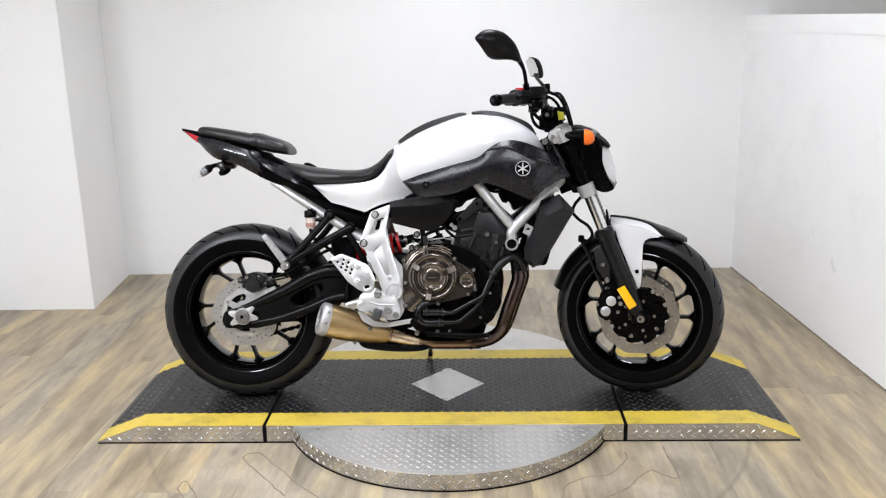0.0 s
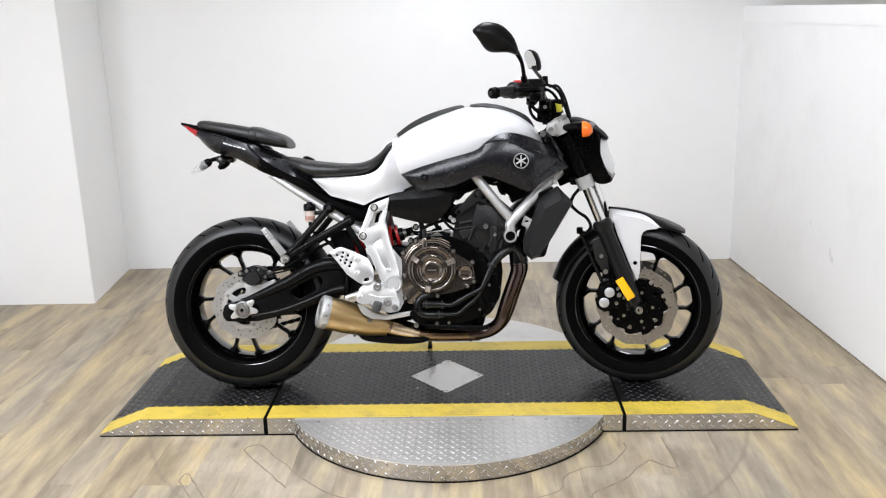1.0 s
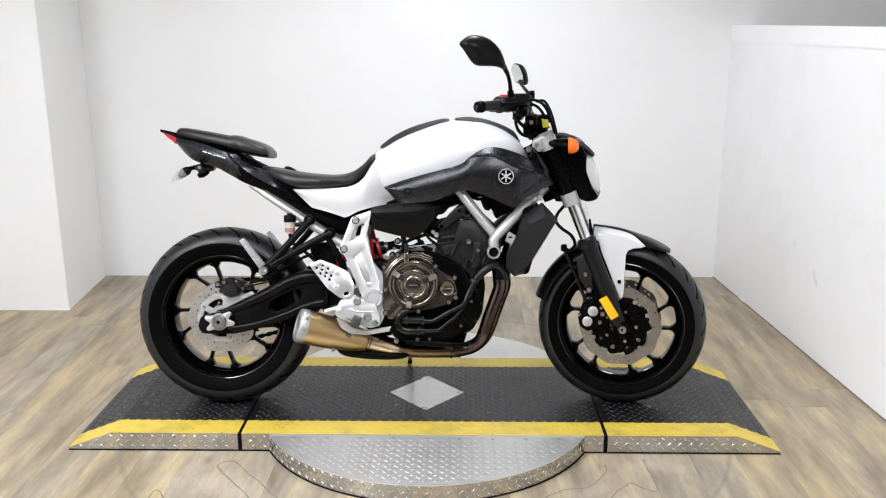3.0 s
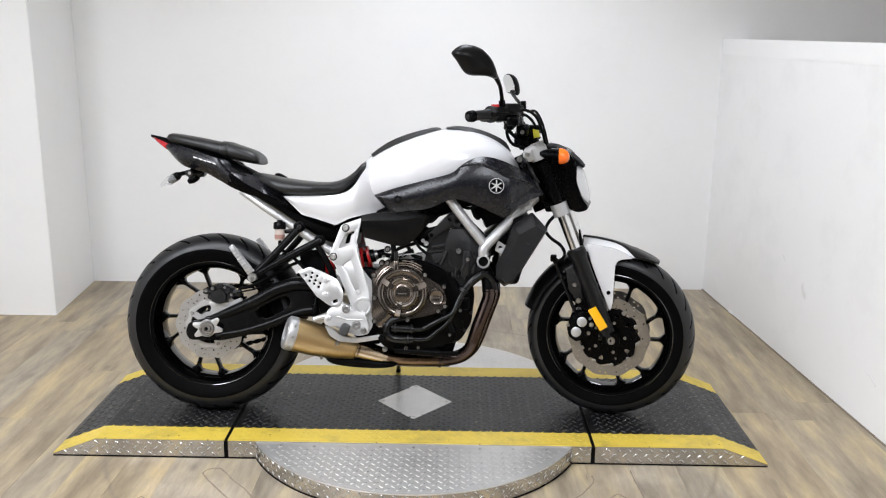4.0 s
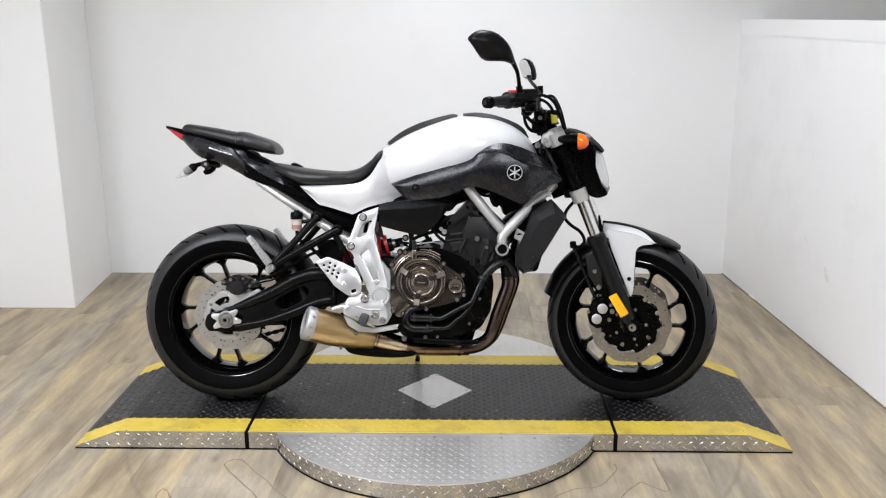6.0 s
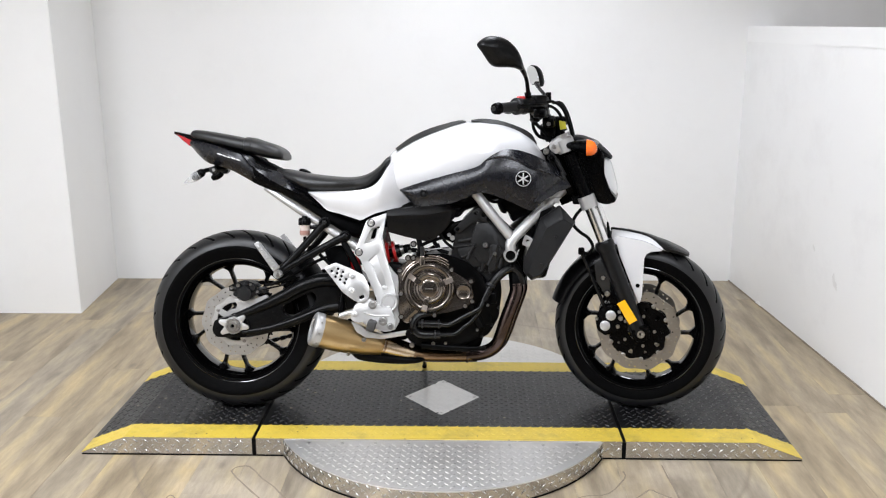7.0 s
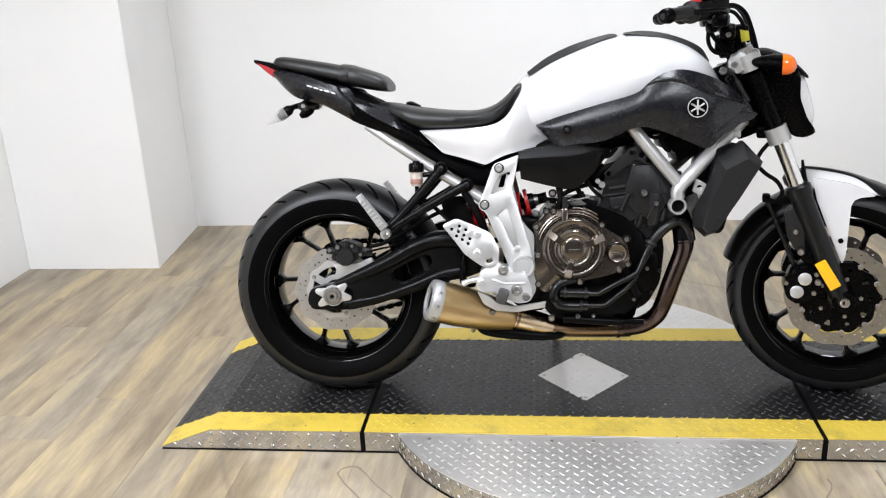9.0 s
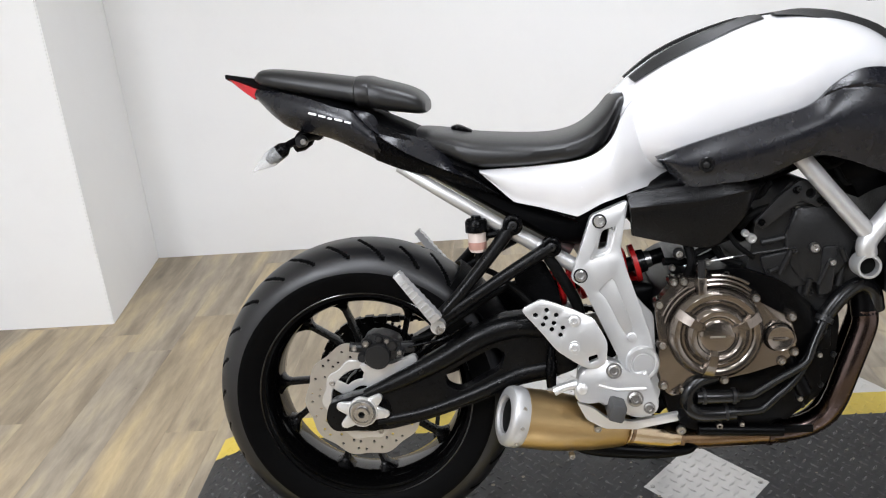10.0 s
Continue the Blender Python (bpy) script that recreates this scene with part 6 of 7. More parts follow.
for x, z, r in ((-0.092, 0.247, 0.0095), (-0.02, 0.252, 0.007), (0.022, 0.254, 0.0055), (0.13, 0.300, 0.0055), (0.100, 0.322, 0.005), (0.165, 0.385, 0.0055), (0.172, 0.430, 0.005)):
    on("bolt", bolt(bmesh.new(), x, -0.150, z, r, 0.010, 10), STEEL if r > 0.0052 else CALIPER)
for x0, z0, x1, z1, r in ((-0.06, 0.245, 0.10, 0.235, 0.012), (0.10, 0.40, 0.14, 0.31, 0.014), (0.12, 0.35, 0.155, 0.40, 0.010)):
    on("case_rib", rod((x0, -0.150, z0), (x1, -0.150, z1), r, 10), ENGINE)
on("oil_filter", lathe([(0.036, 0.17), (0.036, 0.24), (0.03, 0.25), (0.0001, 0.25)], 24, (-0.01, 0.30, 0), "x"), SATIN)
on("lower_clamp", box(0.02, 0.16, -0.145, -0.135, 0.225, 0.24, bevel=0.003), ENGINE)

# dark plumbing and wiring cover between the head and the radiator
on("wiring_cover", plate(rounded([(0.200, 0.748), (0.36, 0.765), (0.375, 0.712), (0.320, 0.694), (0.272, 0.678), (0.252, 0.664), (0.240, 0.698), (0.212, 0.703)], 0.006), -0.095, 0.095, 0.006), ENGINE, "black wiring cover under the tank")
on("radiator_hose", tube([(0.352, -0.06, 0.715), (0.335, -0.085, 0.672), (0.318, -0.09, 0.640), (0.300, -0.08, 0.606), (0.262, -0.07, 0.585)], 0.021, 14, 5), GASKET, "thick black radiator hose")
# radiator and its side covers
on("radiator", plate(rounded([(0.335, 0.70), (0.385, 0.72), (0.42, 0.69), (0.36, 0.48), (0.31, 0.475), (0.30, 0.52)], 0.01), -0.155, 0.155, 0.004), ENGINE, "black radiator core")
for side in (1, -1):
    RAD = [(0.342, 0.682), (0.404, 0.724), (0.457, 0.667), (0.400, 0.573), (0.346, 0.486), (0.312, 0.471), (0.285, 0.497), (0.284, 0.541), (0.317, 0.612)]
    FACE = [(0.357, 0.650), (0.413, 0.680), (0.446, 0.660), (0.392, 0.572), (0.340, 0.494), (0.314, 0.484), (0.301, 0.500), (0.310, 0.543), (0.335, 0.600)]
    rows = [[(x, y * side, z) for x, z in rounded(ps, 0.003, 2)] for y, ps in ((-0.140, RAD), (-0.166, RAD), (-0.198, FACE), (-0.2005, [(0.36 + (x - 0.36) * 0.95, 0.59 + (z - 0.59) * 0.97) for x, z in FACE]))]
    rc = on("radiator_cover", loft(rows), RAD_PLASTIC, "dark grey plastic radiator side cover", smooth=12)
    for x, z in ((0.389, 0.620), (0.343, 0.526)):
        on("bolt", bolt(bmesh.new(), x, -0.199 * side, z, 0.006, 0.004 * side), CALIPER, "", rc)
for x, z in ((0.345, 0.735), (0.37, 0.75), (0.395, 0.74)):
    on("bracket_piece", box(x - 0.012, x + 0.012, -0.13, -0.09, z - 0.010, z + 0.010, bevel=0.003), SILVER)

# ---- exhaust ----
HEADER = [(0.279, -0.081, 0.455), (0.279, -0.082, 0.425), (0.262, -0.084, 0.375), (0.244, -0.084, 0.325), (0.227, -0.082, 0.277), (0.205, -0.078, 0.238), (0.165, -0.072, 0.210), (0.11, -0.066, 0.199),
          (0.02, -0.060, 0.198)]
NECK = [(0.225, -0.05, 0.535), (0.255, -0.062, 0.525), (0.274, -0.074, 0.495), (0.2795, -0.081, 0.445)]
for dx, dy in ((-0.015, -0.026), (0.004, 0.050)):
    # the two pipes run side by side and merge below the engine
    apart = lambda pts: [(x + dx * k, y + dy * k, z) for x, y, z, k in ((*p, min(1.0, max(0.12, (p[2] - 0.195) / 0.10))) for p in pts)]
    head = on("exhaust_header", tube(apart(HEADER), 0.0235, 22, 6), EXHAUST, "heat-tinted steel exhaust header pipe")
    on("header_neck", tube(apart(NECK), 0.0242, 20, 6), ENGINE, "black pipe neck", head)
on("header_flange", tube([(0.225, -0.034, 0.540), (0.245, -0.034, 0.532)], 0.032, 16, 1), STEEL)
coll = on("exhaust_collector", tube([(0.13, -0.066, 0.197), (0.04, -0.068, 0.197), (-0.04, -0.078, 0.199), (-0.098, -0.092, 0.208)], [0.0245, 0.0265, 0.0250, 0.0260], 22, 6), COLLECTOR, "golden brown tinted exhaust collector")
on("collector_bend", tube([(-0.085, -0.094, 0.205), (-0.11, -0.100, 0.214), (-0.15, -0.112, 0.228), (-0.196, -0.124, 0.242)], [0.0255, 0.0310, 0.0330, 0.0330], 26, 6), STRAW_STEEL, "shiny straw-tinted steel pipe before the muffler", coll)
on("pipe_joint", tube([(0.100, -0.0665, 0.1972), (0.092, -0.067, 0.1975)], 0.0285, 18, 1), EXHAUST, "", coll)
for k, (a, b) in enumerate((((-0.086, -0.093, 0.2055), (-0.094, -0.0955, 0.208)), ((-0.186, -0.1215, 0.2390), (-0.192, -0.123, 0.2410)))):
    on("pipe_clamp", tube([a, b], 0.0285 + 0.006 * k, 20, 1), COLLECTOR, "", coll)
box_bm = body([(-0.31, 0.222, 0.208, 0.02), (-0.28, 0.228, 0.188, 0.05), (-0.20, 0.222, 0.178, 0.062), (-0.12, 0.212, 0.176, 0.062), (-0.07, 0.205, 0.180, 0.05), (-0.05, 0.20, 0.187, 0.03)], 0.7, 20, 4)
bmesh.ops.translate(box_bm, vec=(0, -0.072, -0.006), verts=box_bm.verts[:])
on("exhaust_box", box_bm, ENGINE, "dark steel exhaust chamber", coll)
AXIS = Matrix.Translation((-0.429, -0.192, 0.3085)) @ Matrix.Rotation(radians(17), 4, "Y") @ Matrix.Rotation(radians(17), 4, "Z")


def along(profile, squash=1.0, seg=48):
    """A turned shape along the muffler's axis, slightly squeezed."""
    bm = lathe(profile, seg, axis="x")
    bmesh.ops.transform(bm, matrix=AXIS @ Matrix.Diagonal((1, squash, 1, 1)), verts=bm.verts[:])
    return bm


muffler = on("muffler", along([(0.052, 0.024), (0.0572, 0.028), (0.058, 0.09), (0.054, 0.14), (0.047, 0.19), (0.038, 0.235), (0.033, 0.255), (0.0001, 0.255)], 0.92), BRASS, "golden bronze stubby muffler")
on("muffler_cap", along([(0.034, 0.030), (0.034, 0.004), (0.039, 0.0), (0.050, 0.001), (0.0565, 0.005), (0.0588, 0.012), (0.0588, 0.030), (0.057, 0.034), (0.0001, 0.034)], 0.92), CAP_SILVER, "satin silver muffler end cap", muffler)
# black plug in place of the shade deep in the pipe
on("muffler_bore", along([(0.0335, 0.010), (0.0335, 0.029), (0.0001, 0.029)], 0.92), GASKET, "black disc for the shade inside the exhaust opening", muffler)
for dz in (0.0, 0.036, -0.036):
    q = AXIS @ Vector((0.021, -0.0530 * math.cos(math.asin(dz / 0.0595)), dz))
    on("rivet", bolt(bmesh.new(), q.x, q.y, q.z, 0.004, 0.003, 8), STEEL, "", muffler)
on("muffler_bolt", bolt(bmesh.new(), -0.253, -0.178, 0.270, 0.008, 0.012), STEEL, "", muffler)
on("muffler_bolt", bolt(bmesh.new(), -0.305, -0.190, 0.222, 0.006, 0.012), STEEL, "", muffler)

# ---- side stand on the far side ----
stand = on("side_stand", tube([(-0.04, 0.09, 0.235), (-0.06, 0.20, 0.165), (-0.074, 0.345, 0.083)], [0.015, 0.011, 0.008], 12, 3), SATIN, "black side stand resting on the deck")
mm = Matrix.Translation((-0.074, 0.355, 0.069)) @ Matrix.Rotation(radians(10), 4, "X")
on("stand_foot", box(-0.009, 0.009, -0.014, 0.014, -0.005, 0.008, bevel=0.003, m=mm), SATIN, "", stand)

# ---- front end ----
def fork_at(z, y=-0.1, out=0.0):
    """The point of the fork's axis at the height z."""
    return (0.459 - (z - 0.913) * 0.4026 + out, y, z)


for side in (1, -1):
    y = -0.102 * side
    fork = on("fork_leg", tube([fork_at(0.605, y), fork_at(0.56, y), fork_at(0.40, y), fork_at(0.325, y), fork_at(0.285, y)], [0.0300, 0.0280, 0.0280, 0.027, 0.022], 22, 2), FORK_PAINT, "black lower fork leg", front=True)
    on("fork_tube", rod(fork_at(0.745, y), fork_at(0.595, y), 0.0190, 22), CHROME, "polished chrome fork tube", fork)
    on("dust_seal", tube([fork_at(0.612, y), fork_at(0.606, y), fork_at(0.588, y), fork_at(0.578, y)], [0.026, 0.0335, 0.0335, 0.029], 22, 1), FORK_PAINT, "", fork)
    on("fork_cover", tube([fork_at(0.905, y), fork_at(0.80, y), fork_at(0.742, y)], [0.0215, 0.0225, 0.0225], 22, 2), SATIN, "black fork cover", fork)
    on("lower_clamp", tube([fork_at(0.765, y), fork_at(0.725, y)], 0.0295, 22, 1), SILVER, "silver lower fork clamp", fork)
    on("top_clamp", tube([fork_at(0.955, y), fork_at(0.915, y)], 0.031, 22, 1), SILVER, "silver upper fork clamp", fork)
    on("fork_cap", tube([fork_at(0.972, y), fork_at(0.955, y)], 0.020, 12, 1), STEEL, "", fork)
    on("axle_lug", lathe([(0.030, -0.115 * side), (0.030, -0.085 * side), (0.0001, -0.085 * side)] if side < 0 else [(0.0001, -0.078), (0.030, -0.078), (0.030, -0.122), (0.027, -0.126), (0.018, -0.126), (0.017, -0.121), (0.0001, -0.121)], 28, (0.713, 0, 0.297)), SATIN, "", fork)
    on("axle_end", lathe([(0.0125, -0.120 * side), (0.0125, -0.132 * side), (0.007, -0.132 * side), (0.006, -0.124 * side), (0.0001, -0.124 * side)], 20, (0.714, 0, 0.297)), STEEL, "steel axle end", fork)
    # caliper behind the leg
    cal = on("front_caliper", plate(rounded([(0.575, 0.385), (0.605, 0.400), (0.645, 0.385), (0.660, 0.350), (0.640, 0.310), (0.610, 0.285), (0.575, 0.290), (0.558, 0.330)], 0.014), -0.122 * side, -0.055 * side, 0.010), SATIN,
             "black four-piston front caliper", front=True)
    if side > 0:
        for x, z, r in ((0.612, 0.358, 0.0175), (0.593, 0.321, 0.0175)):
            on("piston_cap", lathe([(r, -0.121), (r, -0.127), (r - 0.003, -0.129), (0.0001, -0.1295)], 22, (x, 0, z)), SILVER, "bare metal piston cap", cal)
        for x, z, r in ((0.645, 0.350, 0.009), (0.636, 0.320, 0.007), (0.565, 0.345, 0.006), (0.640, 0.372, 0.006)):
            on("bolt", bolt(bmesh.new(), x, -0.122 if z < 0.4 else -0.10, z, r, 0.008), STEEL, "", cal)
        on("caliper_carrier", plate(rounded([(0.575, 0.49), (0.61, 0.49), (0.66, 0.39), (0.63, 0.37), (0.585, 0.43)], 0.008), -0.112, -0.09, 0.004), SATIN, "", cal)
    # mudguard side in white
    on("mudguard_side", plate(rounded([(0.618, 0.628), (0.68, 0.618), (0.712, 0.6125), (0.745, 0.599), (0.779, 0.580), (0.733, 0.575), (0.718, 0.560), (0.716, 0.504), (0.713, 0.418), (0.705, 0.392), (0.672, 0.470), (0.634, 0.565)], 0.008), -0.086 * side, -0.074 * side, 0.004), WHITE,
       "glossy white front mudguard side", front=True)
    if side > 0:
        on("mudguard_bolt", bolt(bmesh.new(), 0.698, -0.086, 0.458, 0.007, 0.005), SATIN, "", front=True)

# mudguard arch, black spine and rear half
def arch_drop(x):
    """How far the mudguard's edge hangs below its crest, less towards the tip."""
    return 0.035 * (1 - 0.8 * min(1, max(0, (x - 0.70) / 0.13)))


rows = []
for p in smooth_line([(0.606, 0.640, 0), (0.66, 0.634, 0), (0.72, 0.622, 0), (0.776, 0.604, 0), (0.815, 0.586, 0)], 5):
    w = 0.082 - 0.25 * max(0, p.x - 0.72)
    prof = [(v * w, p.y - arch_drop(p.x) * abs(v) ** 2.6) for v in np.linspace(-1, 1, 15)]
    rows.append([(p.x, y, z) for y, z in prof] + [(p.x, y, z - 0.005) for y, z in prof[::-1]])
on("mudguard_arch", loft(rows), WHITE, "glossy white front mudguard", front=True)
rows = []
for p in smooth_line([(0.602, 0.646, 0.008), (0.66, 0.640, 0.013), (0.71, 0.630, 0.018), (0.742, 0.620, 0.034), (0.770, 0.609, 0.060), (0.795, 0.600, 0.074), (0.825, 0.586, 0.066), (0.852, 0.573, 0.050), (0.868, 0.563, 0.020)], 4):
    th = 0.005 + 0.003 * min(1, max(0, (p.x - 0.75) / 0.05))
    prof = [(v * p.z, p.y - arch_drop(p.x) * abs(v * p.z / 0.082) ** 2.6 - 0.004 * abs(v) ** 4) for v in np.linspace(-1, 1, 13)]
    rows.append([(p.x, y, z) for y, z in prof] + [(p.x - 0.002, y * 0.97, z - th) for y, z in prof[::-1]])
on("mudguard_tip", loft(rows), PANEL_BLACK, "black plastic crest and tip of the mudguard", front=True)
rows = []
for k in range(16):
    a = radians(108 + 55 * k / 15)
    ring = []
    for v in np.linspace(-1, 1, 13):
        r = 0.316 - 0.040 * abs(v) ** 3
        ring.append((0.70 + r * math.cos(a), v * 0.075, 0.297 + r * math.sin(a)))
    ring += [(p[0] - 0.004 * math.cos(a), p[1], p[2] - 0.004 * math.sin(a)) for p in ring[::-1]]
    rows.append(ring)
on("mudguard_rear", loft(rows), PANEL_BLACK, "black plastic rear half of the front mudguard", front=True)
on("amber_reflector", plate(rounded([(0.632, 0.404), (0.658, 0.419), (0.701, 0.350), (0.675, 0.333)], 0.003), -0.145, -0.134, 0.002), AMBER, "amber side reflector on the fork", front=True)
on("hose_guard", tube([(0.505, -0.088, 0.572), (0.53, -0.090, 0.515), (0.56, -0.092, 0.445), (0.59, -0.092, 0.375)], 0.0065, 10, 4), PIPE, "black brake line guard", front=True)
guard = on("hose_bracket", plate(rounded([(0.548, 0.540), (0.576, 0.552), (0.604, 0.488), (0.612, 0.430), (0.592, 0.424), (0.562, 0.470)], 0.007), -0.113, -0.098, 0.004), CALIPER, "dark grey bracket beside the fork", front=True)
on("bolt", bolt(bmesh.new(), 0.583, -0.113, 0.486, 0.0075, 0.006, 12), STEEL, "", guard)
on("bolt", bolt(bmesh.new(), 0.598, -0.122, 0.433, 0.0095, 0.008, 14), STEEL, "", guard)
on("hose_joint", box(0.495, 0.516, -0.098, -0.075, 0.560, 0.584, bevel=0.005), SATIN, "", front=True)
on("brake_hose", tube([(0.505, -0.09, 0.72), (0.485, -0.10, 0.695), (0.478, -0.105, 0.668), (0.50, -0.105, 0.642), (0.53, -0.10, 0.62), (0.545, -0.10, 0.59), (0.53, -0.095, 0.565), (0.51, -0.09, 0.57)], 0.0055, 8, 5), GASKET, "black brake hose", front=True)
on("mudguard_prong", tube([(0.605, -0.08, 0.60), (0.597, -0.08, 0.64), (0.592, -0.08, 0.675)], [0.008, 0.006, 0.003], 8, 3), SATIN, "", front=True)

on("neck_cover", plate(rounded([(0.375, 0.930), (0.440, 0.935), (0.470, 0.860), (0.500, 0.765), (0.440, 0.755), (0.405, 0.830)], 0.01), -0.075, 0.075, 0.008), SATIN, "black steering neck covers")
# triple clamps between the legs
on("fork_bridge", plate(rounded([(0.40, 0.955), (0.47, 0.955), (0.475, 0.925), (0.40, 0.925)], 0.006), -0.10, 0.10, 0.004), SILVER, "silver upper fork bridge", front=True)
on("fork_bridge", plate(rounded([(0.47, 0.765), (0.545, 0.765), (0.55, 0.735), (0.475, 0.735)], 0.006), -0.10, 0.10, 0.004), SATIN, "lower fork bridge", front=True)
clamp = on("clamp_casting", plate(rounded([(0.392, 0.938), (0.412, 0.962), (0.440, 0.964), (0.452, 0.930), (0.432, 0.905), (0.404, 0.912)], 0.012), -0.126, -0.085, 0.009, seg=3), SILVER, "cast silver end of the upper fork bridge", front=True)
on("pinch_bolt", bolt(bmesh.new(), 0.412, -0.125, 0.932, 0.008, 0.008, 12), STEEL, "", clamp)
for x, y, z, r, mat in ((0.385, -0.110, 0.915, 0.011, STEEL), (0.398, -0.118, 0.895, 0.009, CALIPER), (0.405, -0.12, 0.895, 0.010, SATIN), (0.462, -0.11, 0.962, 0.009, STEEL), (0.452, -0.12, 0.950, 0.006, STEEL)):
    on("clamp_bolt", bolt(bmesh.new(), x, y + 0.01, z, r, 0.02), mat, "", front=True)
for x, z in ((0.395, 0.925), (0.42, 0.885), (0.435, 0.845)):
    on("cable_guide", tube([(x, -0.105, z), (x + 0.012, -0.115, z - 0.02), (x + 0.03, -0.11, z - 0.05)], [0.009, 0.007, 0.006], 8, 3), CALIPER, "", front=True)

# headlight
OUT = rounded([(0.470, 0.930), (0.505, 0.958), (0.548, 0.942), (0.577, 0.900), (0.578, 0.840), (0.598, 0.785), (0.622, 0.752), (0.612, 0.740), (0.575, 0.734), (0.545, 0.755), (0.512, 0.850)], 0.012)
lamp = on("headlight", plate(OUT, -0.092, 0.092, 0.013, seg=3), SATIN, "black headlight shell", front=True)
rows = []
for p in smooth_line([(0.565, 0.922, 0.05), (0.592, 0.885, 0.072), (0.611, 0.83, 0.076), (0.621, 0.785, 0.066), (0.616, 0.757, 0.042)], 4):
    prof = [(p.x - 0.03 * abs(v) ** 2.4, v * p.z) for v in np.linspace(-1, 1, 11)]
    rows.append([(x, y, p.y) for x, y in prof] + [(x - 0.02, y * 0.9, p.y) for x, y in prof[::-1]])
on("headlight_lens", loft(rows), CLEAR, "clear pale headlight lens", lamp)
on("headlight_cowl", body([(0.44, 0.950, 0.93, 0.05), (0.48, 0.966, 0.93, 0.085), (0.53, 0.950, 0.915, 0.09), (0.575, 0.917, 0.895, 0.075), (0.598, 0.893, 0.884, 0.045)], 0.55, 20, 4), PLASTIC, "black cowl over the headlight", lamp)
on("headlight_bolt", bolt(bmesh.new(), 0.505, -0.092, 0.845, 0.005, 0.004), STEEL, "", lamp)
on("headlight_stay", plate(rounded([(0.47, 0.90), (0.50, 0.90), (0.55, 0.77), (0.52, 0.76)], 0.006), -0.098, -0.09, 0.002), SATIN, "", lamp)
for side in (1, -1):
    s = side
    st = on("front_indicator", loft([[(x, -s * (yy + r * math.cos(a)), z + r * 0.85 * math.sin(a)) for a in np.linspace(0, 2 * math.pi, 16, endpoint=False)] for x, yy, z, r in
                                     ((0.450, 0.120, 0.936, 0.008), (0.475, 0.140, 0.936, 0.018), (0.505, 0.165, 0.935, 0.026), (0.527, 0.180, 0.932, 0.029))]), SATIN, "black front indicator body", front=True)
    on("indicator_lens", loft([[(x, -s * (yy + r * math.cos(a)), z + r * 0.95 * math.sin(a)) for a in np.linspace(0, 2 * math.pi, 16, endpoint=False)] for x, yy, z, r in
                               ((0.526, 0.180, 0.932, 0.029), (0.541, 0.183, 0.931, 0.027), (0.553, 0.185, 0.930, 0.020), (0.560, 0.186, 0.929, 0.008))]), ORANGE, "bright orange indicator lens", st)

    if side < 0:
        for q in [st, *st.children]:
            for v in q.data.vertices:
                v.co.x -= 0.035
                v.co.z -= 0.025

# handlebar and controls
BAR = [(0.405, 0, 1.005), (0.400, 0.07, 1.008), (0.372, 0.15, 1.052), (0.340, 0.21, 1.070), (0.292, 0.29, 1.067), (0.254, 0.362, 1.063)]
bar = on("handlebar", tube([(x, -y, z) for x, y, z in BAR[::-1]] + [(x, y, z) for x, y, z in BAR[1:]], 0.0115, 14, 5), SATIN, "black tubular handlebar", front=True)
for y in (-0.04, 0.04):
    on("bar_clamp", tube([(0.43, y, 0.945), (0.405, y, 1.02)], 0.020, 14, 1), SATIN, "", bar)
for side in (1, -1):
    s = side
    grip = on("handlebar_grip", tube([(0.304, -0.276 * s, 1.068), (0.296, -0.290 * s, 1.067), (0.272, -0.325 * s, 1.065), (0.258, -0.352 * s, 1.063)], [0.0195, 0.0168, 0.0160, 0.0172], 20, 3), RAD_PLASTIC, "black rubber handlebar grip", front=True)
    on("grip_flange", tube([(0.311, -0.264 * s, 1.0685), (0.309, -0.267 * s, 1.0685), (0.304, -0.276 * s, 1.068), (0.302, -0.279 * s, 1.068)], [0.024, 0.0275, 0.0275, 0.023], 22, 1), RAD_PLASTIC, "", grip)
    on("bar_end", tube([(0.260, -0.350 * s, 1.063), (0.258, -0.354 * s, 1.063), (0.248, -0.371 * s, 1.062), (0.246, -0.374 * s, 1.062)], [0.0160, 0.0195, 0.0175, 0.0140], 18, 1), SATIN, "black bar end weight", grip)
    on("bar_end_screw", tube([(0.247, -0.372 * s, 1.062), (0.244, -0.377 * s, 1.062)], 0.0075, 12, 1), CALIPER, "", grip)
    hous = on("switch_housing", tube([(0.352, -0.202 * s, 1.070), (0.345, -0.210 * s, 1.070), (0.316, -0.256 * s, 1.069), (0.311, -0.264 * s, 1.069)], [0.019, 0.0245, 0.0245, 0.021], 16, 2), PANEL_BLACK, "black switch housing", front=True)
    if side > 0:
        on("stop_switch", box(0.303, 0.330, -0.250, -0.223, 1.087, 1.101, bevel=0.004), RED, "red engine stop switch", hous)
    mm = Matrix.Translation((0.362, -0.185 * s, 1.082)) @ Matrix.Rotation(radians(-55 * s), 4, "Z")
    on("fluid_reservoir", box(-0.030, 0.030, -0.022, 0.022, -0.016, 0.022, bevel=0.006, m=mm), PANEL_BLACK, "black brake fluid reservoir", hous)
    on("control_lever", tube([(0.388, -0.185 * s, 1.068), (0.380, -0.225 * s, 1.070), (0.358, -0.275 * s, 1.070), (0.322, -0.340 * s, 1.068)], [0.010, 0.008, 0.007, 0.008], 10, 4), SATIN, "black hand lever", hous)
    on("lever_perch", box(0.355, 0.395, -0.215 * s - 0.025, -0.215 * s + 0.04, 1.030, 1.062, bevel=0.008), SATIN, "", hous)

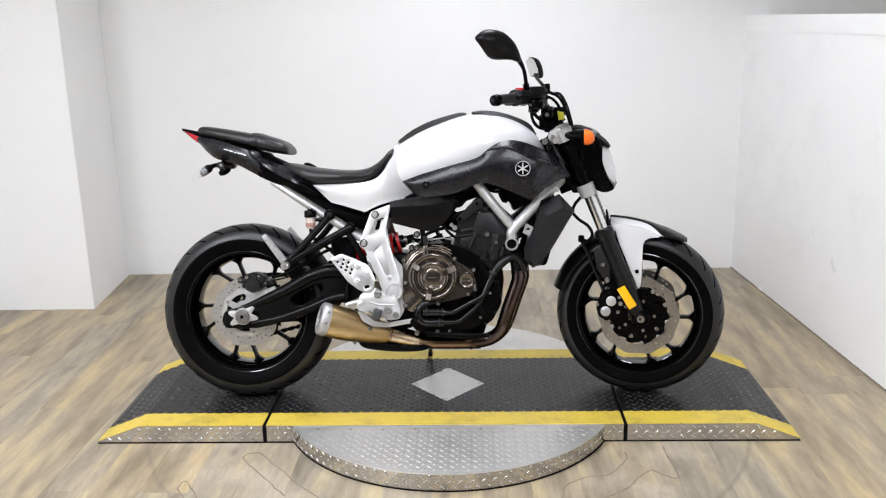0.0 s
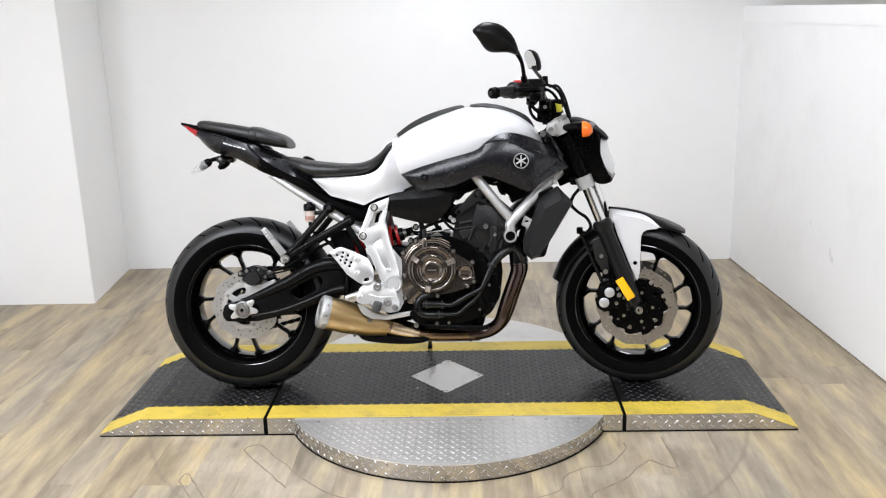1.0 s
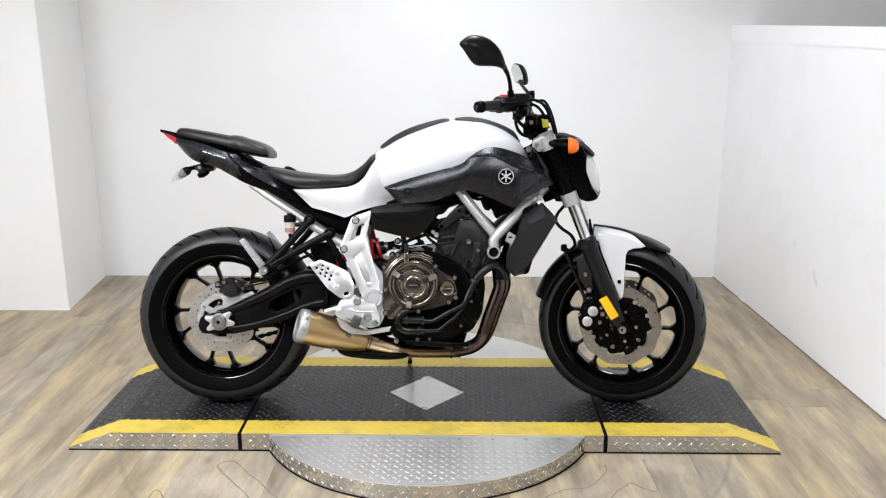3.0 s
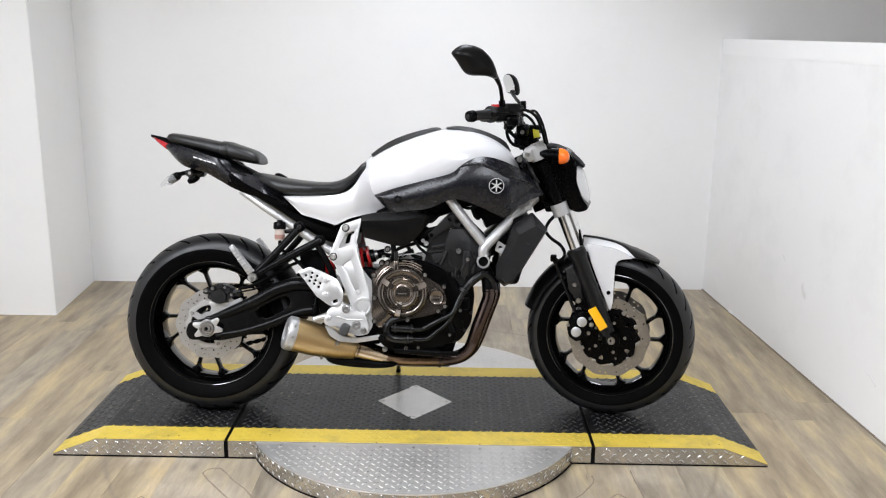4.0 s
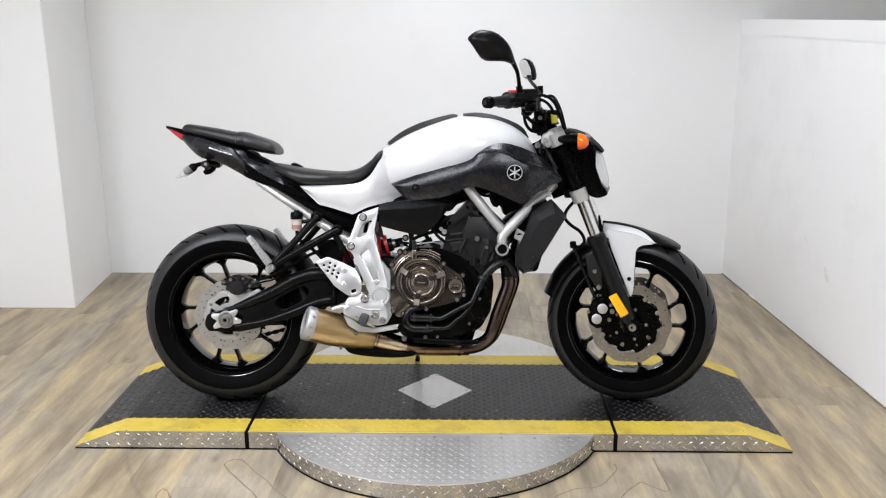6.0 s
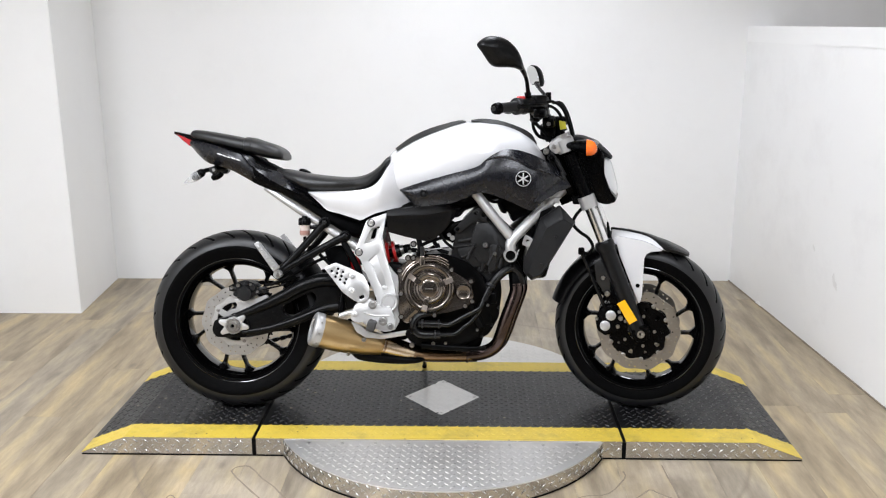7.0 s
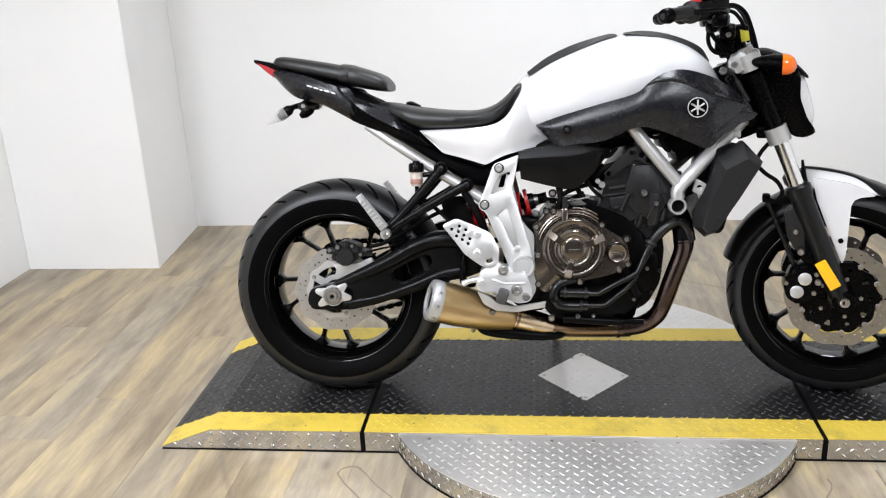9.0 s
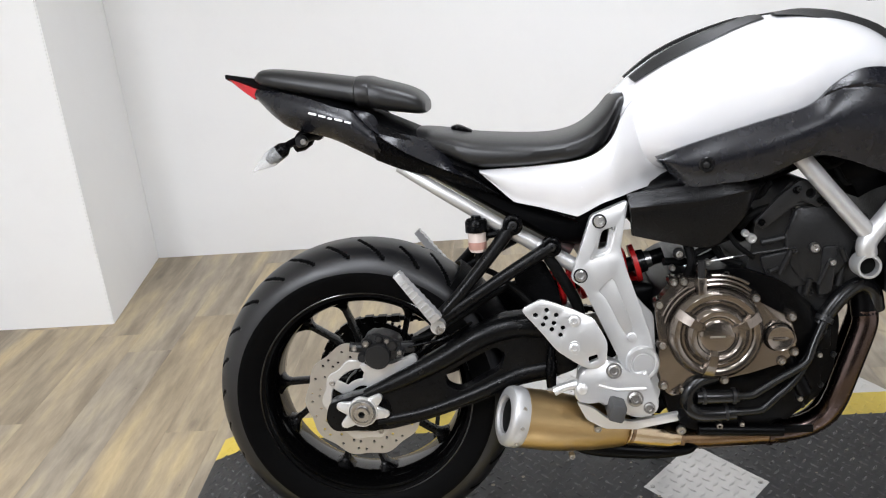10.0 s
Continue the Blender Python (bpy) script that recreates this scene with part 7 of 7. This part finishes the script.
# mirrors: shells that face the rider, the glass on their rear side
MOUT = rounded([(-0.076, 0.018), (-0.040, 0.040), (0.012, 0.034), (0.050, 0.004), (0.068, -0.034), (0.066, -0.050), (0.040, -0.040), (-0.028, -0.040), (-0.058, 0.0)], 0.02, 4)
for side in (1, -1):
    s = side
    turn = Matrix.Translation((0.279, -0.395 * s, 1.236)) @ Matrix.Rotation(radians(33 * s), 4, "Z") @ Matrix.Diagonal((1.10, s, 1.20, 1))
    if s < 0:
        turn = Matrix.Translation((0.278, 0.40, 1.184)) @ Matrix.Rotation(radians(-34), 4, "Z") @ Matrix.Diagonal((0.52, -1, 1.0, 1))
    rows = []
    for d, sc in ((0.012, 0.93), (0.006, 0.99), (0.0, 1.0), (-0.012, 0.93), (-0.022, 0.78), (-0.030, 0.5), (-0.033, 0.2)):
        rows.append([turn @ Vector((x * sc, d, z * sc)) for x, z in MOUT])
    mirror = on("mirror", loft(rows), PANEL_BLACK, "black mirror shell", front=True)
    glass = bmesh.new()
    grid_faces(glass, [[turn @ Vector((x * sc, d, z * sc)) for x, z in MOUT] for d, sc in ((0.0125, 0.90), (0.0135, 0.89))])
    on("mirror_glass", glass, MIRROR, "mirror glass", mirror)
    if s > 0:
        arm = [(0.338, -0.215, 1.085), (0.338, -0.235, 1.125), (0.337, -0.270, 1.160), (0.330, -0.325, 1.190)]
    else:
        arm = [(0.352, 0.215, 1.085), (0.330, 0.245, 1.110), (0.305, 0.310, 1.130), (0.285, 0.375, 1.150)]
    on("mirror_arm", tube(arm, [0.009, 0.0065, 0.0065, 0.009], 10, 4), SATIN, "", mirror)
    on("arm_nut", tube([arm[0], (arm[0][0] - 0.002, arm[0][1] - 0.004 * s, arm[0][2] + 0.028)], 0.011, 8, 1), SATIN, "", mirror)

# cables round the headstock
for pts, r in ((((0.375, -0.17, 1.075), (0.405, -0.13, 1.082), (0.435, -0.09, 1.060), (0.455, -0.07, 1.010), (0.470, -0.06, 0.955)), 0.0050), (((0.37, -0.165, 1.065), (0.40, -0.12, 1.066), (0.425, -0.08, 1.040), (0.445, -0.06, 0.985)), 0.0050),
               (((0.36, -0.19, 1.05), (0.375, -0.15, 1.035), (0.40, -0.10, 1.03), (0.43, -0.06, 0.98)), 0.0045), (((0.345, -0.20, 1.045), (0.355, -0.15, 1.01), (0.372, -0.10, 0.985), (0.395, -0.08, 0.95), (0.41, -0.08, 0.90)), 0.006),
               (((0.35, -0.19, 1.04), (0.345, -0.14, 0.995), (0.36, -0.10, 0.965), (0.395, -0.09, 0.955)), 0.0055), (((0.375, 0.17, 1.075), (0.41, 0.12, 1.075), (0.44, 0.08, 1.03), (0.465, 0.05, 0.95)), 0.005),
               (((0.40, -0.105, 0.92), (0.415, -0.11, 0.86), (0.435, -0.11, 0.82)), 0.007), (((0.395, -0.10, 0.935), (0.40, -0.12, 0.885), (0.42, -0.115, 0.845)), 0.005)):
    on("control_cable", tube(pts, r, 8, 5), GASKET, "black control cable", front=True)
on("instrument_panel", box(0.395, 0.445, -0.055, 0.055, 1.00, 1.030, bevel=0.008), PLASTIC, "black instrument housing", front=True)
on("steering_stem_cover", tube([(0.40, -0.03, 0.955), (0.385, -0.04, 1.0)], [0.03, 0.022], 14, 1), SATIN, "", front=True)
tagged(part("hang_tag", plate([(0.422, 1.018), (0.444, 1.014), (0.448, 0.990), (0.427, 0.986)], -0.075, -0.066, 0.002), LABEL_YELLOW, None, "", bike.matrix_basis @ STEER), "small yellow tag hanging on the handlebar cables", "tag")

for x, y, z, a, b, c in ((0.375, -0.15, 1.045, 0.022, 0.03, 0.016), (0.392, -0.10, 1.015, 0.02, 0.03, 0.02), (0.385, -0.06, 0.985, 0.025, 0.03, 0.022), (0.355, -0.175, 1.03, 0.016, 0.02, 0.014)):
    on("control_block", box(x - a, x + a, y - b, y + b, z - c, z + c, bevel=0.007), SATIN, "", front=True)

for x, y, z, r, mat in ((0.352, -0.196, 1.046, 0.008, STEEL), (0.372, -0.182, 1.030, 0.007, CALIPER), (0.366, -0.182, 1.052, 0.006, STEEL), (0.384, -0.182, 1.044, 0.007, CALIPER), (0.346, -0.196, 1.024, 0.006, CALIPER), (0.395, -0.132, 1.008, 0.007, STEEL)):
    on("block_screw", bolt(bmesh.new(), x, y, z, r, 0.010, 12), mat, "", front=True)

# the bar ends sit a little inwards, and the far one further back and lower
for ob in list(bike.children):
    if ob.name.split(".")[0] in ("handlebar", "handlebar_grip", "switch_housing"):
        for q in [ob, *ob.children]:
            for v in q.data.vertices:
                far = max(0.0, v.co.y)
                v.co.x -= 0.20 * far
                v.co.z -= 0.03 * far
                if abs(v.co.y) > 0.22:
                    v.co.y = math.copysign(0.22 + (abs(v.co.y) - 0.22) * 0.75, v.co.y)

# ---- floor planks ----
def planks():
    """Separate vinyl planks that run away from the camera, their ends staggered and cut off at the walls."""
    w, length, gap = 0.152, 1.22, 0.0005
    rng = random.Random(5)
    shapes = {}

    def shape(size):
        if size not in shapes:
            bm = box(-w / 2 + gap / 2, w / 2 - gap / 2, -size / 2 + gap / 2, size / 2 - gap / 2, -0.0042, 0.0, bevel=0.0003)
            me = bpy.data.meshes.new("plank")
            bm.to_mesh(me)
            bm.free()
            me.materials.append(FLOOR)
            shapes[size] = me
        return shapes[size]

    x = LEFT + w / 2
    while x < 2.1:
        y = REAR_WALL
        size = round(0.2 + rng.random() * 1.0, 2)
        while y < BACK - 0.02:
            size = min(size, round(BACK - y, 3))
            ob = new("plank", shape(size))
            ob.parent = floor
            ob.location = (x, y + size / 2, 0.0003 * rng.random() - 0.0003)
            y += size
            size = length
        x += w


planks()

# fine seams where the floor has been patched round the turntable
for pts in ([(0.09, -0.73), (0.18, -0.72), (0.26, -0.70), (0.36, -0.65), (0.38, -0.57), (0.45, -0.51), (0.53, -0.495), (0.595, -0.40), (0.60, -0.35)],
            [(-0.446, -0.554), (-0.339, -0.655), (-0.243, -0.699), (-0.15, -0.73), (-0.06, -0.741), (0.03, -0.735), (0.10, -0.731)],
            [(0.73, -0.31), (0.74, -0.51), (0.69, -0.49), (0.66, -0.465), (0.615, -0.52), (0.56, -0.59), (0.50, -0.635), (0.455, -0.67), (0.45, -0.73)],
            [(-0.82, -0.575), (-0.815, -0.53), (-0.78, -0.57), (-0.73, -0.65), (-0.70, -0.71)], [(-0.82, -0.575), (-0.795, -0.615), (-0.74, -0.70)],
            [(-0.665, -0.375), (-0.65, -0.345), (-0.615, -0.343), (-0.59, -0.375), (-0.47, -0.52), (-0.445, -0.56)], [(-0.665, -0.375), (-0.635, -0.42), (-0.535, -0.545), (-0.475, -0.62)]):
    bm = bmesh.new()
    rows = []
    line = smooth_line([(x, y, 0) for x, y in pts], 3)
    for i, p in enumerate(line):
        d = (line[min(i + 1, len(line) - 1)] - line[max(i - 1, 0)]).normalized()
        w = 0.0024 + 0.0022 * noise.noise((p.x * 30, p.y * 30, 0))
        s = Vector((-d.y, d.x, 0)) * w
        j = Vector((noise.noise((p.x * 22, p.y * 22, 3)), noise.noise((p.x * 22, p.y * 22, 9)), 0)) * 0.006
        rows.append([p + j - s + Vector((0, 0, -0.002)), p + j + s + Vector((0, 0, -0.002)), p + j + s + Vector((0, 0, 0.0006)), p + j - s + Vector((0, 0, 0.0006))])
    part("floor_seam", loft(rows, bm), SEAM_DIRT, floor, "thin dark seam in the vinyl")
